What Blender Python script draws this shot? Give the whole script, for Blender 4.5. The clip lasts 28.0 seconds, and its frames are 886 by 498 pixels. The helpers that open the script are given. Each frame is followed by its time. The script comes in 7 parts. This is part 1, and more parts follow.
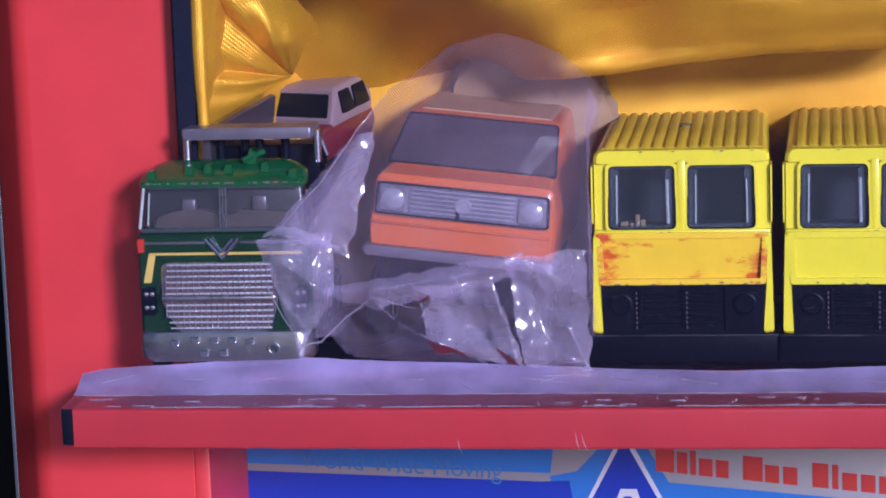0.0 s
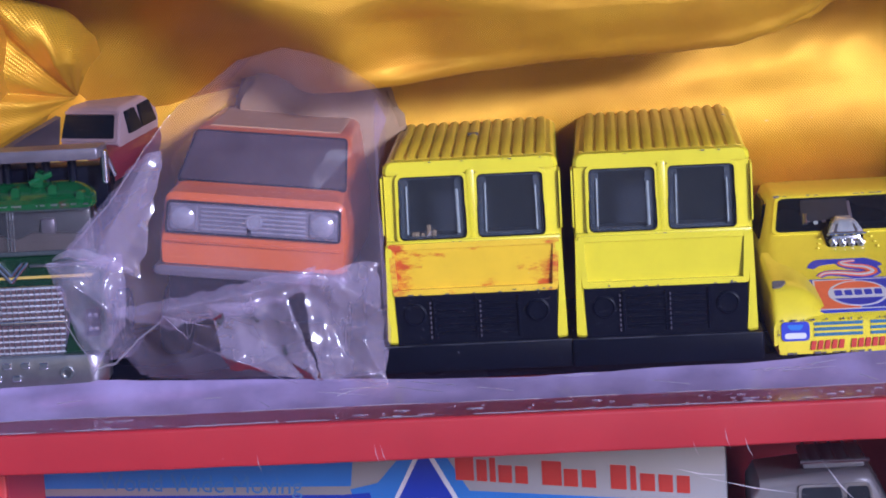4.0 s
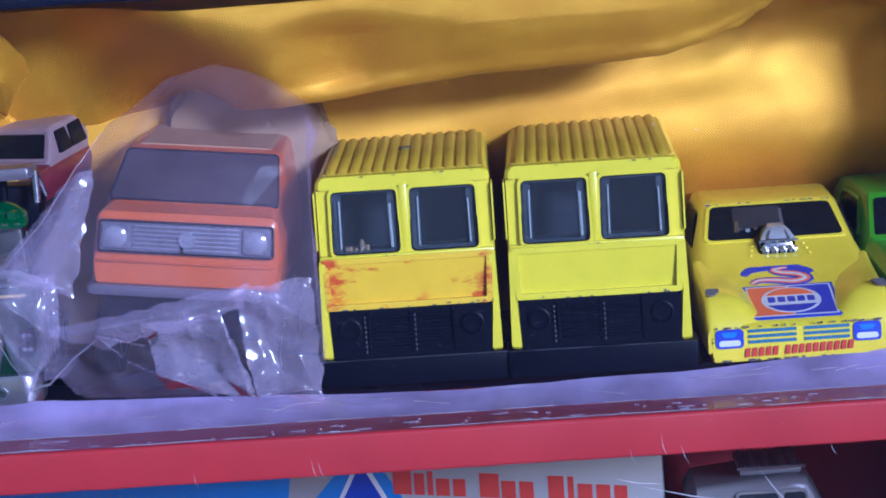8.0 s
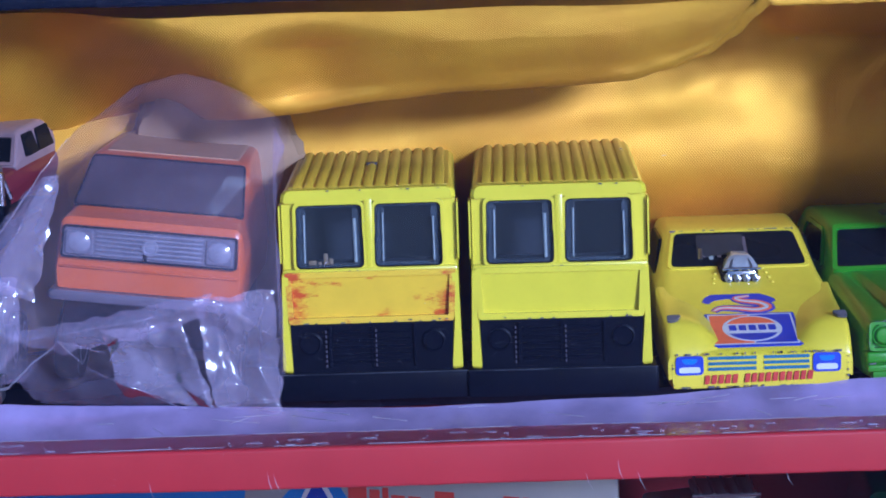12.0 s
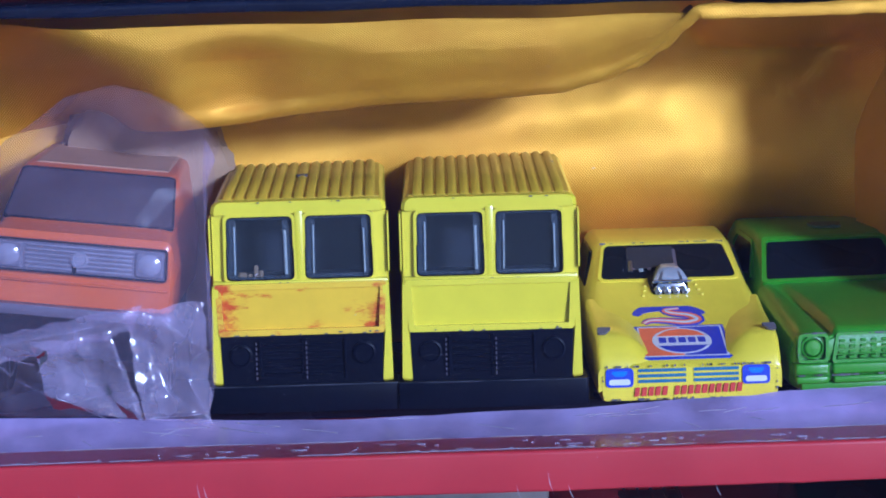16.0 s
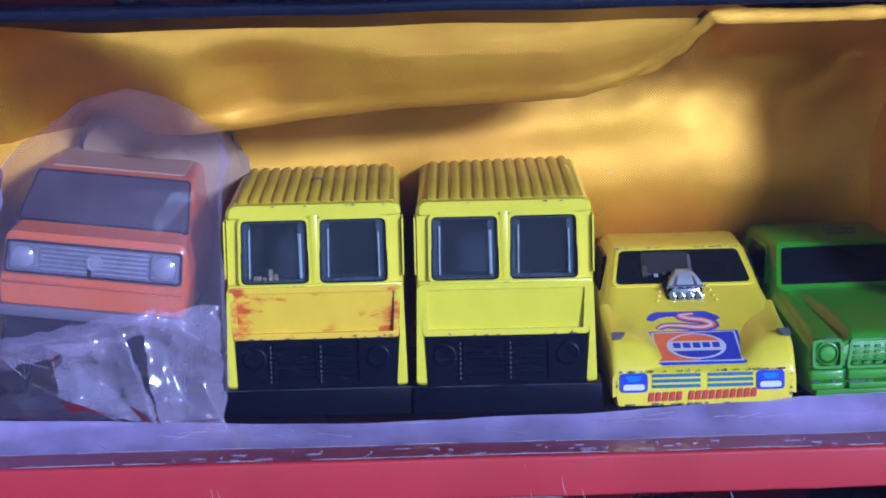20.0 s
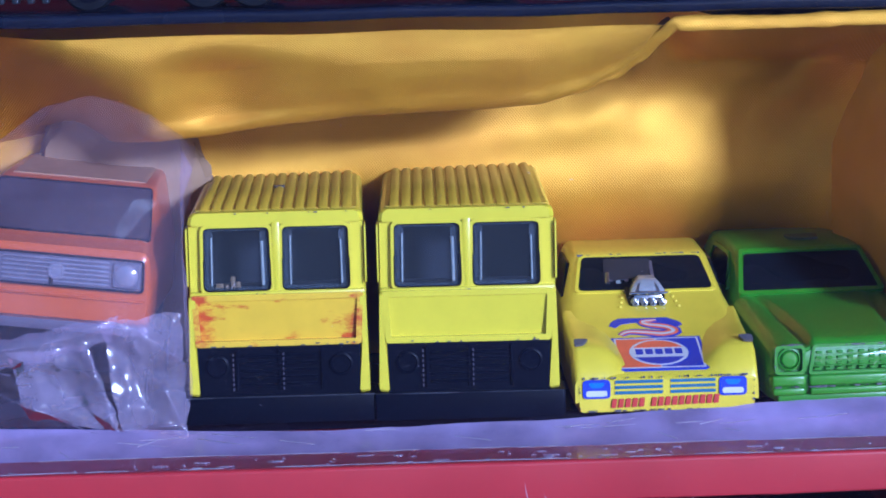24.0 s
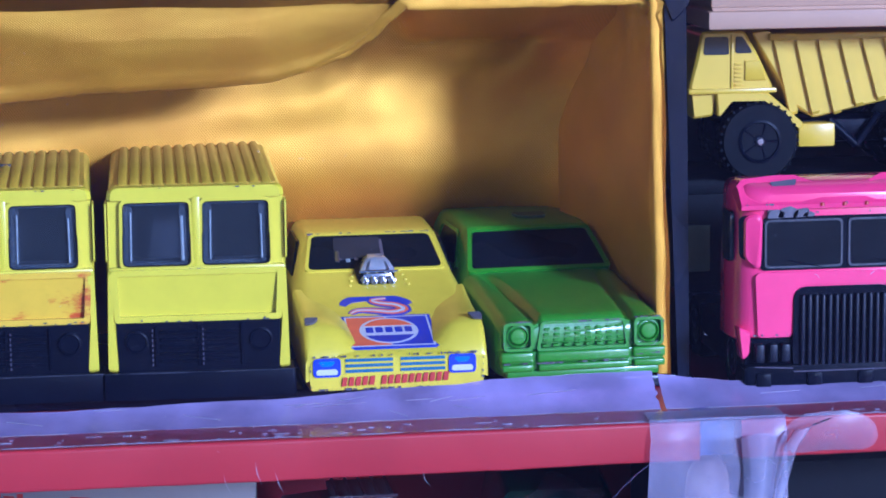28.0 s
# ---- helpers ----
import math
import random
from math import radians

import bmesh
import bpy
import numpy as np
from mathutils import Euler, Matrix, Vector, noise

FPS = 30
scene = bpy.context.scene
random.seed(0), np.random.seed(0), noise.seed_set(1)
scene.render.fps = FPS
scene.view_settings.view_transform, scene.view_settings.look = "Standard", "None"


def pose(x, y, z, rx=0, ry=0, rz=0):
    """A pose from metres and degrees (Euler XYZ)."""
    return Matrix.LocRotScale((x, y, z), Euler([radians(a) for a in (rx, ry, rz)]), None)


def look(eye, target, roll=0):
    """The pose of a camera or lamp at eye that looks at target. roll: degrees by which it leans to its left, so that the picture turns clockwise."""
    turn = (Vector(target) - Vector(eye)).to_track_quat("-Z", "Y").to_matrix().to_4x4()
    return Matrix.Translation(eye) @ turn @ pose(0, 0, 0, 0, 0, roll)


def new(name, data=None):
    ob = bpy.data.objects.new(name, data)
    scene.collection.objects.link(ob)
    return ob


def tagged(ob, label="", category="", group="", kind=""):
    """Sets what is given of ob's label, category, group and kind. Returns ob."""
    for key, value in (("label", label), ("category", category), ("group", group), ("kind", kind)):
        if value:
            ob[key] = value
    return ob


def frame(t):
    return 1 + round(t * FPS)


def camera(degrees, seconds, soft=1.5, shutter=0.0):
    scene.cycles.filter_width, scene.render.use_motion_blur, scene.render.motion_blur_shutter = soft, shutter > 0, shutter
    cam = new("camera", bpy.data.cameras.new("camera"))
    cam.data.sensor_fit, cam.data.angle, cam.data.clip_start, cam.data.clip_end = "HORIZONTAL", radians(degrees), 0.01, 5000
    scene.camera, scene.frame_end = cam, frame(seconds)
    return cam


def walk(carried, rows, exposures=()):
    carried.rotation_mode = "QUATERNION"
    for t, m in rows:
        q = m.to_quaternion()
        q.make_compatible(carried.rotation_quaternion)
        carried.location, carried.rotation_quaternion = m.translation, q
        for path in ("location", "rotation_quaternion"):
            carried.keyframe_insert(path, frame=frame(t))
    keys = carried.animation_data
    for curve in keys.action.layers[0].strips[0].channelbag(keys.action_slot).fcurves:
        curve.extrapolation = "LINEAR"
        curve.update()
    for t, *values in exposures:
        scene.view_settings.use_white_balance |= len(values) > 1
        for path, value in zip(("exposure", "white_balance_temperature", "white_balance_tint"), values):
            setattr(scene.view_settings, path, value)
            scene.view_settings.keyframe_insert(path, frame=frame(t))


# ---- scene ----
cam = camera(19.34, 28.0, 1.8)
# the camera turns where it is held, in front of the shelf: seconds, tilt, lean, turn
EYE = (0.0, -0.44, 0.0984)
ROWS = [
    (0.0, 80.111, 1.886, 7.036),
    (0.5, 80.028, 1.897, 6.973),
    (1.0, 80.075, 2.083, 5.487),
    (1.5, 80.156, 2.234, 4.808),
    (2.0, 80.161, 2.129, 4.444),
    (2.5, 80.103, 2.430, 4.263),
    (3.0, 80.073, 2.797, 4.060),
    (3.5, 80.087, 3.009, 2.998),
    (4.0, 80.192, 3.106, 2.176),
    (4.5, 80.293, 3.069, 1.688),
    (6.5, 80.377, 3.834, 1.631),
    (7.0, 80.354, 3.976, 1.476),
    (7.5, 80.358, 3.997, 1.214),
    (8.0, 80.396, 3.876, 0.556),
    (8.5, 80.422, 3.899, 0.151),
    (9.0, 80.440, 3.881, -0.114),
    (9.5, 80.468, 3.903, -0.177),
    (10.0, 80.514, 3.819, -0.186),
    (10.5, 80.553, 3.741, -0.124),
    (11.0, 80.560, 3.884, -0.100),
    (11.5, 80.600, 3.735, -0.085),
    (12.0, 80.761, 1.812, 0.089),
    (12.5, 80.846, 1.646, -0.001),
    (13.0, 80.996, 1.496, -0.311),
    (13.5, 81.132, 1.634, -0.646),
    (15.5, 81.064, 1.576, -1.400),
    (16.0, 80.986, 1.505, -1.413),
    (16.5, 80.991, 1.440, -1.326),
    (17.0, 80.971, 1.402, -1.244),
    (17.5, 81.039, 1.619, -1.282),
    (18.0, 81.135, 1.527, -1.294),
    (18.5, 81.163, 1.420, -1.277),
    (19.0, 81.106, 1.496, -1.173),
    (19.5, 81.084, 1.458, -1.119),
    (20.0, 81.091, 1.359, -1.063),
    (20.5, 81.100, 1.531, -1.120),
    (21.0, 81.133, 1.717, -1.079),
    (21.5, 81.123, 1.632, -1.075),
    (23.5, 81.206, 1.457, -1.145),
    (24.0, 81.222, 1.337, -1.896),
    (24.5, 81.345, 1.106, -3.241),
    (25.0, 81.524, 0.830, -4.140),
    (25.5, 81.587, 0.825, -4.899),
    (26.0, 81.373, 0.803, -5.519),
    (26.5, 80.847, 0.604, -6.509),
    (27.0, 80.629, 0.513, -7.641),
    (27.5, 80.565, 0.465, -8.319),
    (28.0, 80.655, 0.613, -7.803),
]
walk(cam, [(t, pose(*EYE, a, b, c)) for t, a, b, c in ROWS], [(0.0, -0.38, 4950, 31), (4.0, -0.42, 5000, 28), (8.0, -0.46, 4250, 21), (12.0, -0.52, 4150, 21), (24.0, -0.42, 4140, 24), (28.0, -0.38, 3960, 28)])

# ---- light: daylight from the front, low on the right ----
world = bpy.data.worlds.new("world")
scene.world = world
world.use_nodes = True
_nt = world.node_tree
_sky = _nt.nodes.new("ShaderNodeTexSky")
_sky.sky_type = 'NISHITA'
_sky.sun_disc = False
_sky.sun_elevation = radians(15.6)
_sky.sun_rotation = radians(148.4)
_bg = _nt.nodes["Background"]
_bg.inputs["Strength"].default_value = 0.08
_nt.links.new(_sky.outputs[0], _bg.inputs["Color"])
sun = new("sun", bpy.data.lights.new("sun", "SUN"))
sun.data.energy, sun.data.angle, sun.data.color = 4.6, radians(9.0), (1.0, 0.97, 0.94)
sun.matrix_world = look((0.385, -0.625, 0.205), (0, 0, 0))

# ---- materials ----
def material(name, color, rough=0.5, metal=0.0, coat=0.0, vary=0.12, scale=300.0, bump=0.0, bump_scale=900.0, second=None, amount=0.5, spots=120.0, stretch=(1, 1, 1), edge=0.05, spec=0.5, sides=None):
    """Paint, plastic or card: two scales of colour change, fine relief, and, with second, worn patches of that colour."""
    m = bpy.data.materials.new(name)
    m.use_nodes = True
    nt = m.node_tree
    b = nt.nodes["Principled BSDF"]
    tc = nt.nodes.new("ShaderNodeTexCoord")
    n1 = nt.nodes.new("ShaderNodeTexNoise")
    n1.inputs["Scale"].default_value, n1.inputs["Detail"].default_value = scale, 5
    n2 = nt.nodes.new("ShaderNodeTexNoise")
    n2.inputs["Scale"].default_value, n2.inputs["Detail"].default_value = scale * 0.13, 2
    for n in (n1, n2):
        nt.links.new(tc.outputs["Object"], n.inputs["Vector"])
    add = nt.nodes.new("ShaderNodeMath")
    add.operation = 'ADD'
    nt.links.new(n1.outputs["Fac"], add.inputs[0])
    nt.links.new(n2.outputs["Fac"], add.inputs[1])
    rmp = nt.nodes.new("ShaderNodeValToRGB")
    lo = [c * (1 - vary) for c in color]
    hi = [min(1, c * (1 + vary)) for c in color]
    rmp.color_ramp.elements[0].position, rmp.color_ramp.elements[0].color = 0.3, (*lo, 1)
    rmp.color_ramp.elements[1].position, rmp.color_ramp.elements[1].color = 0.7, (*hi, 1)
    half = nt.nodes.new("ShaderNodeMath")
    half.operation = 'MULTIPLY'
    half.inputs[1].default_value = 0.5
    nt.links.new(add.outputs[0], half.inputs[0])
    nt.links.new(half.outputs[0], rmp.inputs[0])
    col = rmp.outputs[0]
    rr = nt.nodes.new("ShaderNodeMapRange")
    rr.inputs["To Min"].default_value, rr.inputs["To Max"].default_value = max(0.02, rough * 0.8), min(1, rough * 1.25)
    nt.links.new(n2.outputs["Fac"], rr.inputs["Value"])
    nt.links.new(rr.outputs[0], b.inputs["Roughness"])
    if second is not None:
        n3 = nt.nodes.new("ShaderNodeTexNoise")
        n3.inputs["Scale"].default_value, n3.inputs["Detail"].default_value, n3.inputs["Roughness"].default_value = spots, 8, 0.7
        mp3 = nt.nodes.new("ShaderNodeMapping")
        mp3.inputs["Scale"].default_value = stretch
        nt.links.new(tc.outputs["Object"], mp3.inputs["Vector"])
        nt.links.new(mp3.outputs[0], n3.inputs["Vector"])
        cut = nt.nodes.new("ShaderNodeValToRGB")
        cut.color_ramp.elements[0].position, cut.color_ramp.elements[1].position = 1 - amount, min(1, 1 - amount + edge)
        fac = n3.outputs["Fac"]
        if sides:               # wear gathers towards both sides, between the two distances
            xyz, far, mr, plus = (nt.nodes.new(k) for k in ("ShaderNodeSeparateXYZ", "ShaderNodeMath", "ShaderNodeMapRange", "ShaderNodeMath"))
            far.operation, plus.operation = 'ABSOLUTE', 'ADD'
            mr.inputs["From Min"].default_value, mr.inputs["From Max"].default_value, mr.inputs["To Max"].default_value = sides
            nt.links.new(tc.outputs["Object"], xyz.inputs[0])
            nt.links.new(xyz.outputs[0], far.inputs[0])
            nt.links.new(far.outputs[0], mr.inputs["Value"])
            nt.links.new(fac, plus.inputs[0])
            nt.links.new(mr.outputs[0], plus.inputs[1])
            fac = plus.outputs[0]
        nt.links.new(fac, cut.inputs[0])
        mix = nt.nodes.new("ShaderNodeMix")
        mix.data_type = 'RGBA'
        nt.links.new(cut.outputs[0], mix.inputs[0])
        nt.links.new(col, mix.inputs[6])
        mix.inputs[7].default_value = (*second, 1)
        col = mix.outputs[2]
    nt.links.new(col, b.inputs["Base Color"])
    b.inputs["Metallic"].default_value = metal
    b.inputs["Coat Weight"].default_value = coat
    b.inputs["Specular IOR Level"].default_value = spec
    b.inputs["Coat Roughness"].default_value = 0.09
    if bump:
        n4 = nt.nodes.new("ShaderNodeTexNoise")
        n4.inputs["Scale"].default_value, n4.inputs["Detail"].default_value = bump_scale, 3
        nt.links.new(tc.outputs["Object"], n4.inputs["Vector"])
        bp = nt.nodes.new("ShaderNodeBump")
        bp.inputs["Strength"].default_value, bp.inputs["Distance"].default_value = bump, 0.0004
        nt.links.new(n4.outputs["Fac"], bp.inputs["Height"])
        nt.links.new(bp.outputs[0], b.inputs["Normal"])
    return m


def film_material(name, tint, haze, haze_color, gloss_rough=0.12, gloss=0.5, bump=0.3, bump_scale=160.0):
    """Thin clear film: see-through, with a milky share and a gloss that grows at grazing angles."""
    m = bpy.data.materials.new(name)
    m.use_nodes = True
    nt = m.node_tree
    nt.nodes.remove(nt.nodes["Principled BSDF"])
    out = nt.nodes["Material Output"]
    tr = nt.nodes.new("ShaderNodeBsdfTransparent")
    tr.inputs[0].default_value = (*tint, 1)
    di = nt.nodes.new("ShaderNodeBsdfDiffuse")
    di.inputs[0].default_value = (*haze_color, 1)
    tl = nt.nodes.new("ShaderNodeBsdfTranslucent")
    tl.inputs[0].default_value = (*haze_color, 1)
    both = nt.nodes.new("ShaderNodeMixShader")
    both.inputs[0].default_value = 0.4
    nt.links.new(di.outputs[0], both.inputs[1])
    nt.links.new(tl.outputs[0], both.inputs[2])
    tc = nt.nodes.new("ShaderNodeTexCoord")
    ns = nt.nodes.new("ShaderNodeTexNoise")
    ns.inputs["Scale"].default_value, ns.inputs["Detail"].default_value = bump_scale, 4
    nt.links.new(tc.outputs["Object"], ns.inputs["Vector"])
    hz = nt.nodes.new("ShaderNodeMapRange")
    hz.inputs["From Min"].default_value, hz.inputs["From Max"].default_value = 0.3, 0.7
    hz.inputs["To Min"].default_value, hz.inputs["To Max"].default_value = haze * 0.7, haze * 1.3
    nt.links.new(ns.outputs["Fac"], hz.inputs["Value"])
    mx = nt.nodes.new("ShaderNodeMixShader")
    nt.links.new(hz.outputs[0], mx.inputs[0])
    nt.links.new(tr.outputs[0], mx.inputs[1])
    nt.links.new(both.outputs[0], mx.inputs[2])
    gl = nt.nodes.new("ShaderNodeBsdfGlossy")
    gl.inputs["Roughness"].default_value = gloss_rough
    bp = nt.nodes.new("ShaderNodeBump")
    bp.inputs["Strength"].default_value, bp.inputs["Distance"].default_value = bump, 0.0006
    nt.links.new(ns.outputs["Fac"], bp.inputs["Height"])
    nt.links.new(bp.outputs[0], gl.inputs["Normal"])
    fr = nt.nodes.new("ShaderNodeFresnel")
    fr.inputs[0].default_value = 1.5
    nt.links.new(bp.outputs[0], fr.inputs["Normal"])
    fm = nt.nodes.new("ShaderNodeMath")
    fm.operation = 'MULTIPLY'
    fm.inputs[1].default_value = gloss * 2
    nt.links.new(fr.outputs[0], fm.inputs[0])
    mg = nt.nodes.new("ShaderNodeMixShader")
    nt.links.new(fm.outputs[0], mg.inputs[0])
    nt.links.new(mx.outputs[0], mg.inputs[1])
    nt.links.new(gl.outputs[0], mg.inputs[2])
    nt.links.new(mg.outputs[0], out.inputs[0])
    return m


def satin_material():
    """Gold satin: a fine twill weave in the relief, glossy along the threads, duller in the broad."""
    m = bpy.data.materials.new("gold satin")
    m.use_nodes = True
    nt = m.node_tree
    b = nt.nodes["Principled BSDF"]
    uv = nt.nodes.new("ShaderNodeUVMap")
    waves = []
    for turn in (38, -38):
        mp = nt.nodes.new("ShaderNodeMapping")
        mp.inputs["Rotation"].default_value = (0, 0, radians(turn))
        nt.links.new(uv.outputs[0], mp.inputs["Vector"])
        wv = nt.nodes.new("ShaderNodeTexWave")
        wv.inputs["Scale"].default_value, wv.inputs["Distortion"].default_value = 0.75, 0.3
        wv.inputs["Detail"].default_value = 1
        nt.links.new(mp.outputs[0], wv.inputs["Vector"])
        waves.append(wv)
    mul = nt.nodes.new("ShaderNodeMath")
    mul.operation = 'MULTIPLY'
    nt.links.new(waves[0].outputs["Fac"], mul.inputs[0])
    nt.links.new(waves[1].outputs["Fac"], mul.inputs[1])
    bp = nt.nodes.new("ShaderNodeBump")
    bp.inputs["Strength"].default_value, bp.inputs["Distance"].default_value = 1.0, 0.00007
    nt.links.new(mul.outputs[0], bp.inputs["Height"])
    nt.links.new(bp.outputs[0], b.inputs["Normal"])
    ns = nt.nodes.new("ShaderNodeTexNoise")
    ns.inputs["Scale"].default_value, ns.inputs["Detail"].default_value = 0.06, 4
    nt.links.new(uv.outputs[0], ns.inputs["Vector"])
    rmp = nt.nodes.new("ShaderNodeValToRGB")
    rmp.color_ramp.elements[0].position, rmp.color_ramp.elements[0].color = 0.35, (0.70, 0.345, 0.005, 1)
    rmp.color_ramp.elements[1].position, rmp.color_ramp.elements[1].color = 0.7, (0.84, 0.455, 0.012, 1)
    nt.links.new(ns.outputs["Fac"], rmp.inputs[0])
    gap = nt.nodes.new("ShaderNodeMapRange")      # darker gaps between the threads
    gap.inputs["To Min"].default_value, gap.inputs["To Max"].default_value = 0.94, 1.06
    nt.links.new(mul.outputs[0], gap.inputs["Value"])
    tint = nt.nodes.new("ShaderNodeVectorMath")
    tint.operation = 'SCALE'
    nt.links.new(rmp.outputs[0], tint.inputs[0])
    nt.links.new(gap.outputs[0], tint.inputs["Scale"])
    nt.links.new(tint.outputs[0], b.inputs["Base Color"])
    b.inputs["Roughness"].default_value = 0.36
    b.inputs["Metallic"].default_value = 0.5
    b.inputs["Specular IOR Level"].default_value = 0.5
    b.inputs["Sheen Weight"].default_value = 0.02
    b.inputs["Sheen Roughness"].default_value = 0.4
    b.inputs["Sheen Tint"].default_value = (1.0, 0.85, 0.4, 1)
    return m


RED = material("red card", (0.60, 0.036, 0.034), 0.38, vary=0.10, scale=90, bump=0.04, bump_scale=2500)
RED_DULL = material("red back card", (0.42, 0.02, 0.03), 0.6, vary=0.15, scale=60)
NAVY = material("navy leatherette", (0.006, 0.008, 0.02), 0.26, vary=0.3, scale=200, bump=0.06, bump_scale=2500, spec=0.3)
DARK = material("dark panel", (0.005, 0.006, 0.008), 0.55, vary=0.3, scale=80, spec=0.15)
SATIN = satin_material()
LEMON = material("lemon enamel", (0.72, 0.62, 0.004), 0.34, coat=0.55, vary=0.09, scale=180, bump=0.08, second=(0.34, 0.27, 0.02), amount=0.305, spots=420)
LEMON_WORN = material("lemon enamel with orange stains", (0.74, 0.485, 0.005), 0.35, coat=0.25, vary=0.12, scale=260, bump=0.06, second=(0.52, 0.075, 0.004), amount=0.425, spots=420, stretch=(0.5, 1, 1.3), edge=0.13, sides=(0.008, 0.0135, 0.13))
# lemon made duller, as the roofs catch less of the frontal light
ROOF_SHADED = material("lemon enamel with shade painted in", (0.60, 0.43, 0.008), 0.45, coat=0.2, vary=0.08, scale=220, bump=0.06, second=(0.35, 0.25, 0.02), amount=0.30, spots=500)
WARM_YELLOW = material("warm yellow enamel", (0.76, 0.62, 0.010), 0.33, coat=0.6, vary=0.09, scale=220, bump=0.05, second=(0.22, 0.2, 0.2), amount=0.27, spots=380)
GREEN = material("green enamel", (0.070, 0.255, 0.004), 0.34, coat=0.3, vary=0.10, scale=200, bump=0.08, second=(0.3, 0.3, 0.28), amount=0.28, spots=300)
DARK_GREEN = material("dark green enamel", (0.003, 0.026, 0.009), 0.14, coat=0.6, vary=0.15, scale=200, second=(0.4, 0.4, 0.4), amount=0.27, spots=420)
ORANGE = material("orange enamel", (0.54, 0.105, 0.006), 0.30, coat=0.4, vary=0.06, scale=200)
PINK = material("pink enamel", (0.90, 0.055, 0.19), 0.26, coat=0.8, vary=0.08, scale=200, second=(0.75, 0.10, 0.05), amount=0.33, spots=120)
DUMP_YELLOW = material("pale yellow enamel", (0.72, 0.50, 0.014), 0.34, coat=0.5, vary=0.06, scale=200)
BLACK = material("black plastic", (0.003, 0.004, 0.010), 0.36, vary=0.25, scale=300, bump=0.12, second=(0.014, 0.014, 0.018), amount=0.30, spots=600, spec=0.07)
RUBBER = material("tyre rubber", (0.005, 0.006, 0.009), 0.6, vary=0.2, scale=300, spec=0.1)
GLASS_DARK = material("dark window plastic", (0.028, 0.034, 0.042), 0.10, vary=0.2, scale=100)
PANE_RIM = material("moulded clear plastic", (0.05, 0.06, 0.065), 0.12, vary=0.2, scale=120)
CHROME = material("chrome", (0.78, 0.79, 0.82), 0.12, metal=1.0, vary=0.08, scale=300)
GREY = material("grey metal", (0.30, 0.30, 0.33), 0.28, metal=0.9, vary=0.2, scale=400, bump=0.15)
BARE = material("bare zinc", (0.11, 0.10, 0.115), 0.5, metal=0.1, vary=0.25, scale=900)
CREAM = material("cream plastic", (0.56, 0.35, 0.20), 0.5, vary=0.06, scale=100)
PAPER = material("brown paper", (0.32, 0.20, 0.10), 0.7, vary=0.15, scale=160, bump=0.4, bump_scale=500)
# white and BLUE darkened to carry the shade under the shelf
WHITE = material("white enamel with shade painted in", (0.26, 0.25, 0.26), 0.35, coat=0.3, vary=0.04, scale=150)
BLUE = material("blue print", (0.010, 0.034, 0.36), 0.4, vary=0.08, scale=150)
SKY_BLUE = material("light blue print", (0.035, 0.17, 0.52), 0.4, vary=0.08, scale=150)
RED_INK = material("red print", (0.48, 0.03, 0.012), 0.45, vary=0.08, scale=300)
ORANGE_INK = material("orange print", (0.78, 0.15, 0.05), 0.4, vary=0.1, scale=500)
BLUE_INK = material("blue ink", (0.03, 0.045, 0.42), 0.4, vary=0.15, scale=500)
WHITE_INK = material("white print", (0.62, 0.62, 0.64), 0.4, vary=0.04, scale=300)
TEAL_INK = material("teal print", (0.03, 0.13, 0.22), 0.4, vary=0.2, scale=500)
MAROON = material("maroon enamel", (0.13, 0.018, 0.03), 0.35, coat=0.3, vary=0.12, scale=200)
GOLD_INK = material("gold print", (0.55, 0.38, 0.08), 0.4, vary=0.1, scale=500)
PALE_PINK = material("faded pink enamel", (0.24, 0.165, 0.18), 0.45, vary=0.12, scale=300)
# haze of bag and tape carries the lilac of reflected sky
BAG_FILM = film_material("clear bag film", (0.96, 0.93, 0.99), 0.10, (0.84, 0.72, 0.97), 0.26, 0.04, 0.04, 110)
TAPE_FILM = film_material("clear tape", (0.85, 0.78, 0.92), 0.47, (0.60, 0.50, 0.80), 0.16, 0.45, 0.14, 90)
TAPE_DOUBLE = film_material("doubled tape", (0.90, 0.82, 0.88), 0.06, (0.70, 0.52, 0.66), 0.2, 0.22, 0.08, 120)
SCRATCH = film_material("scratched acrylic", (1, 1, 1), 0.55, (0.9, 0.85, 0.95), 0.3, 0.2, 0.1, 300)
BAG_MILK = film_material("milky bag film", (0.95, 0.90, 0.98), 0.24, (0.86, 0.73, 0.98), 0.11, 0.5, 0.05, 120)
# faint lilac haze stands in for sky reflected in the cover
COVER_FILM = film_material("dusty acrylic, sky veil painted in", (1, 1, 1), 0.005, (0.62, 0.58, 1.0), 0.05, 0.02, 0.0, 40)
ALLOY = material("polished alloy", (0.72, 0.74, 0.80), 0.22, metal=0.55, vary=0.1, scale=300)
CREASE_FILM = film_material("creased film", (1, 0.97, 1), 0.30, (0.95, 0.88, 1.0), 0.08, 1.0, 0.0, 60)
TAPE_WHITE = film_material("crumpled tape", (0.94, 0.92, 0.97), 0.22, (0.85, 0.78, 0.98), 0.25, 0.3, 0.08, 90)
DULL_GREY = material("dull grey metal", (0.15, 0.13, 0.16), 0.35, metal=0.3, vary=0.2, scale=300)
CHROMED = material("chromed plastic", (0.62, 0.59, 0.63), 0.16, metal=1.0, vary=0.3, scale=900)
# pale plastic for streaks that stand in for window highlights
STREAK = material("pale window streak", (0.30, 0.33, 0.34), 0.12, vary=0.3, scale=400)
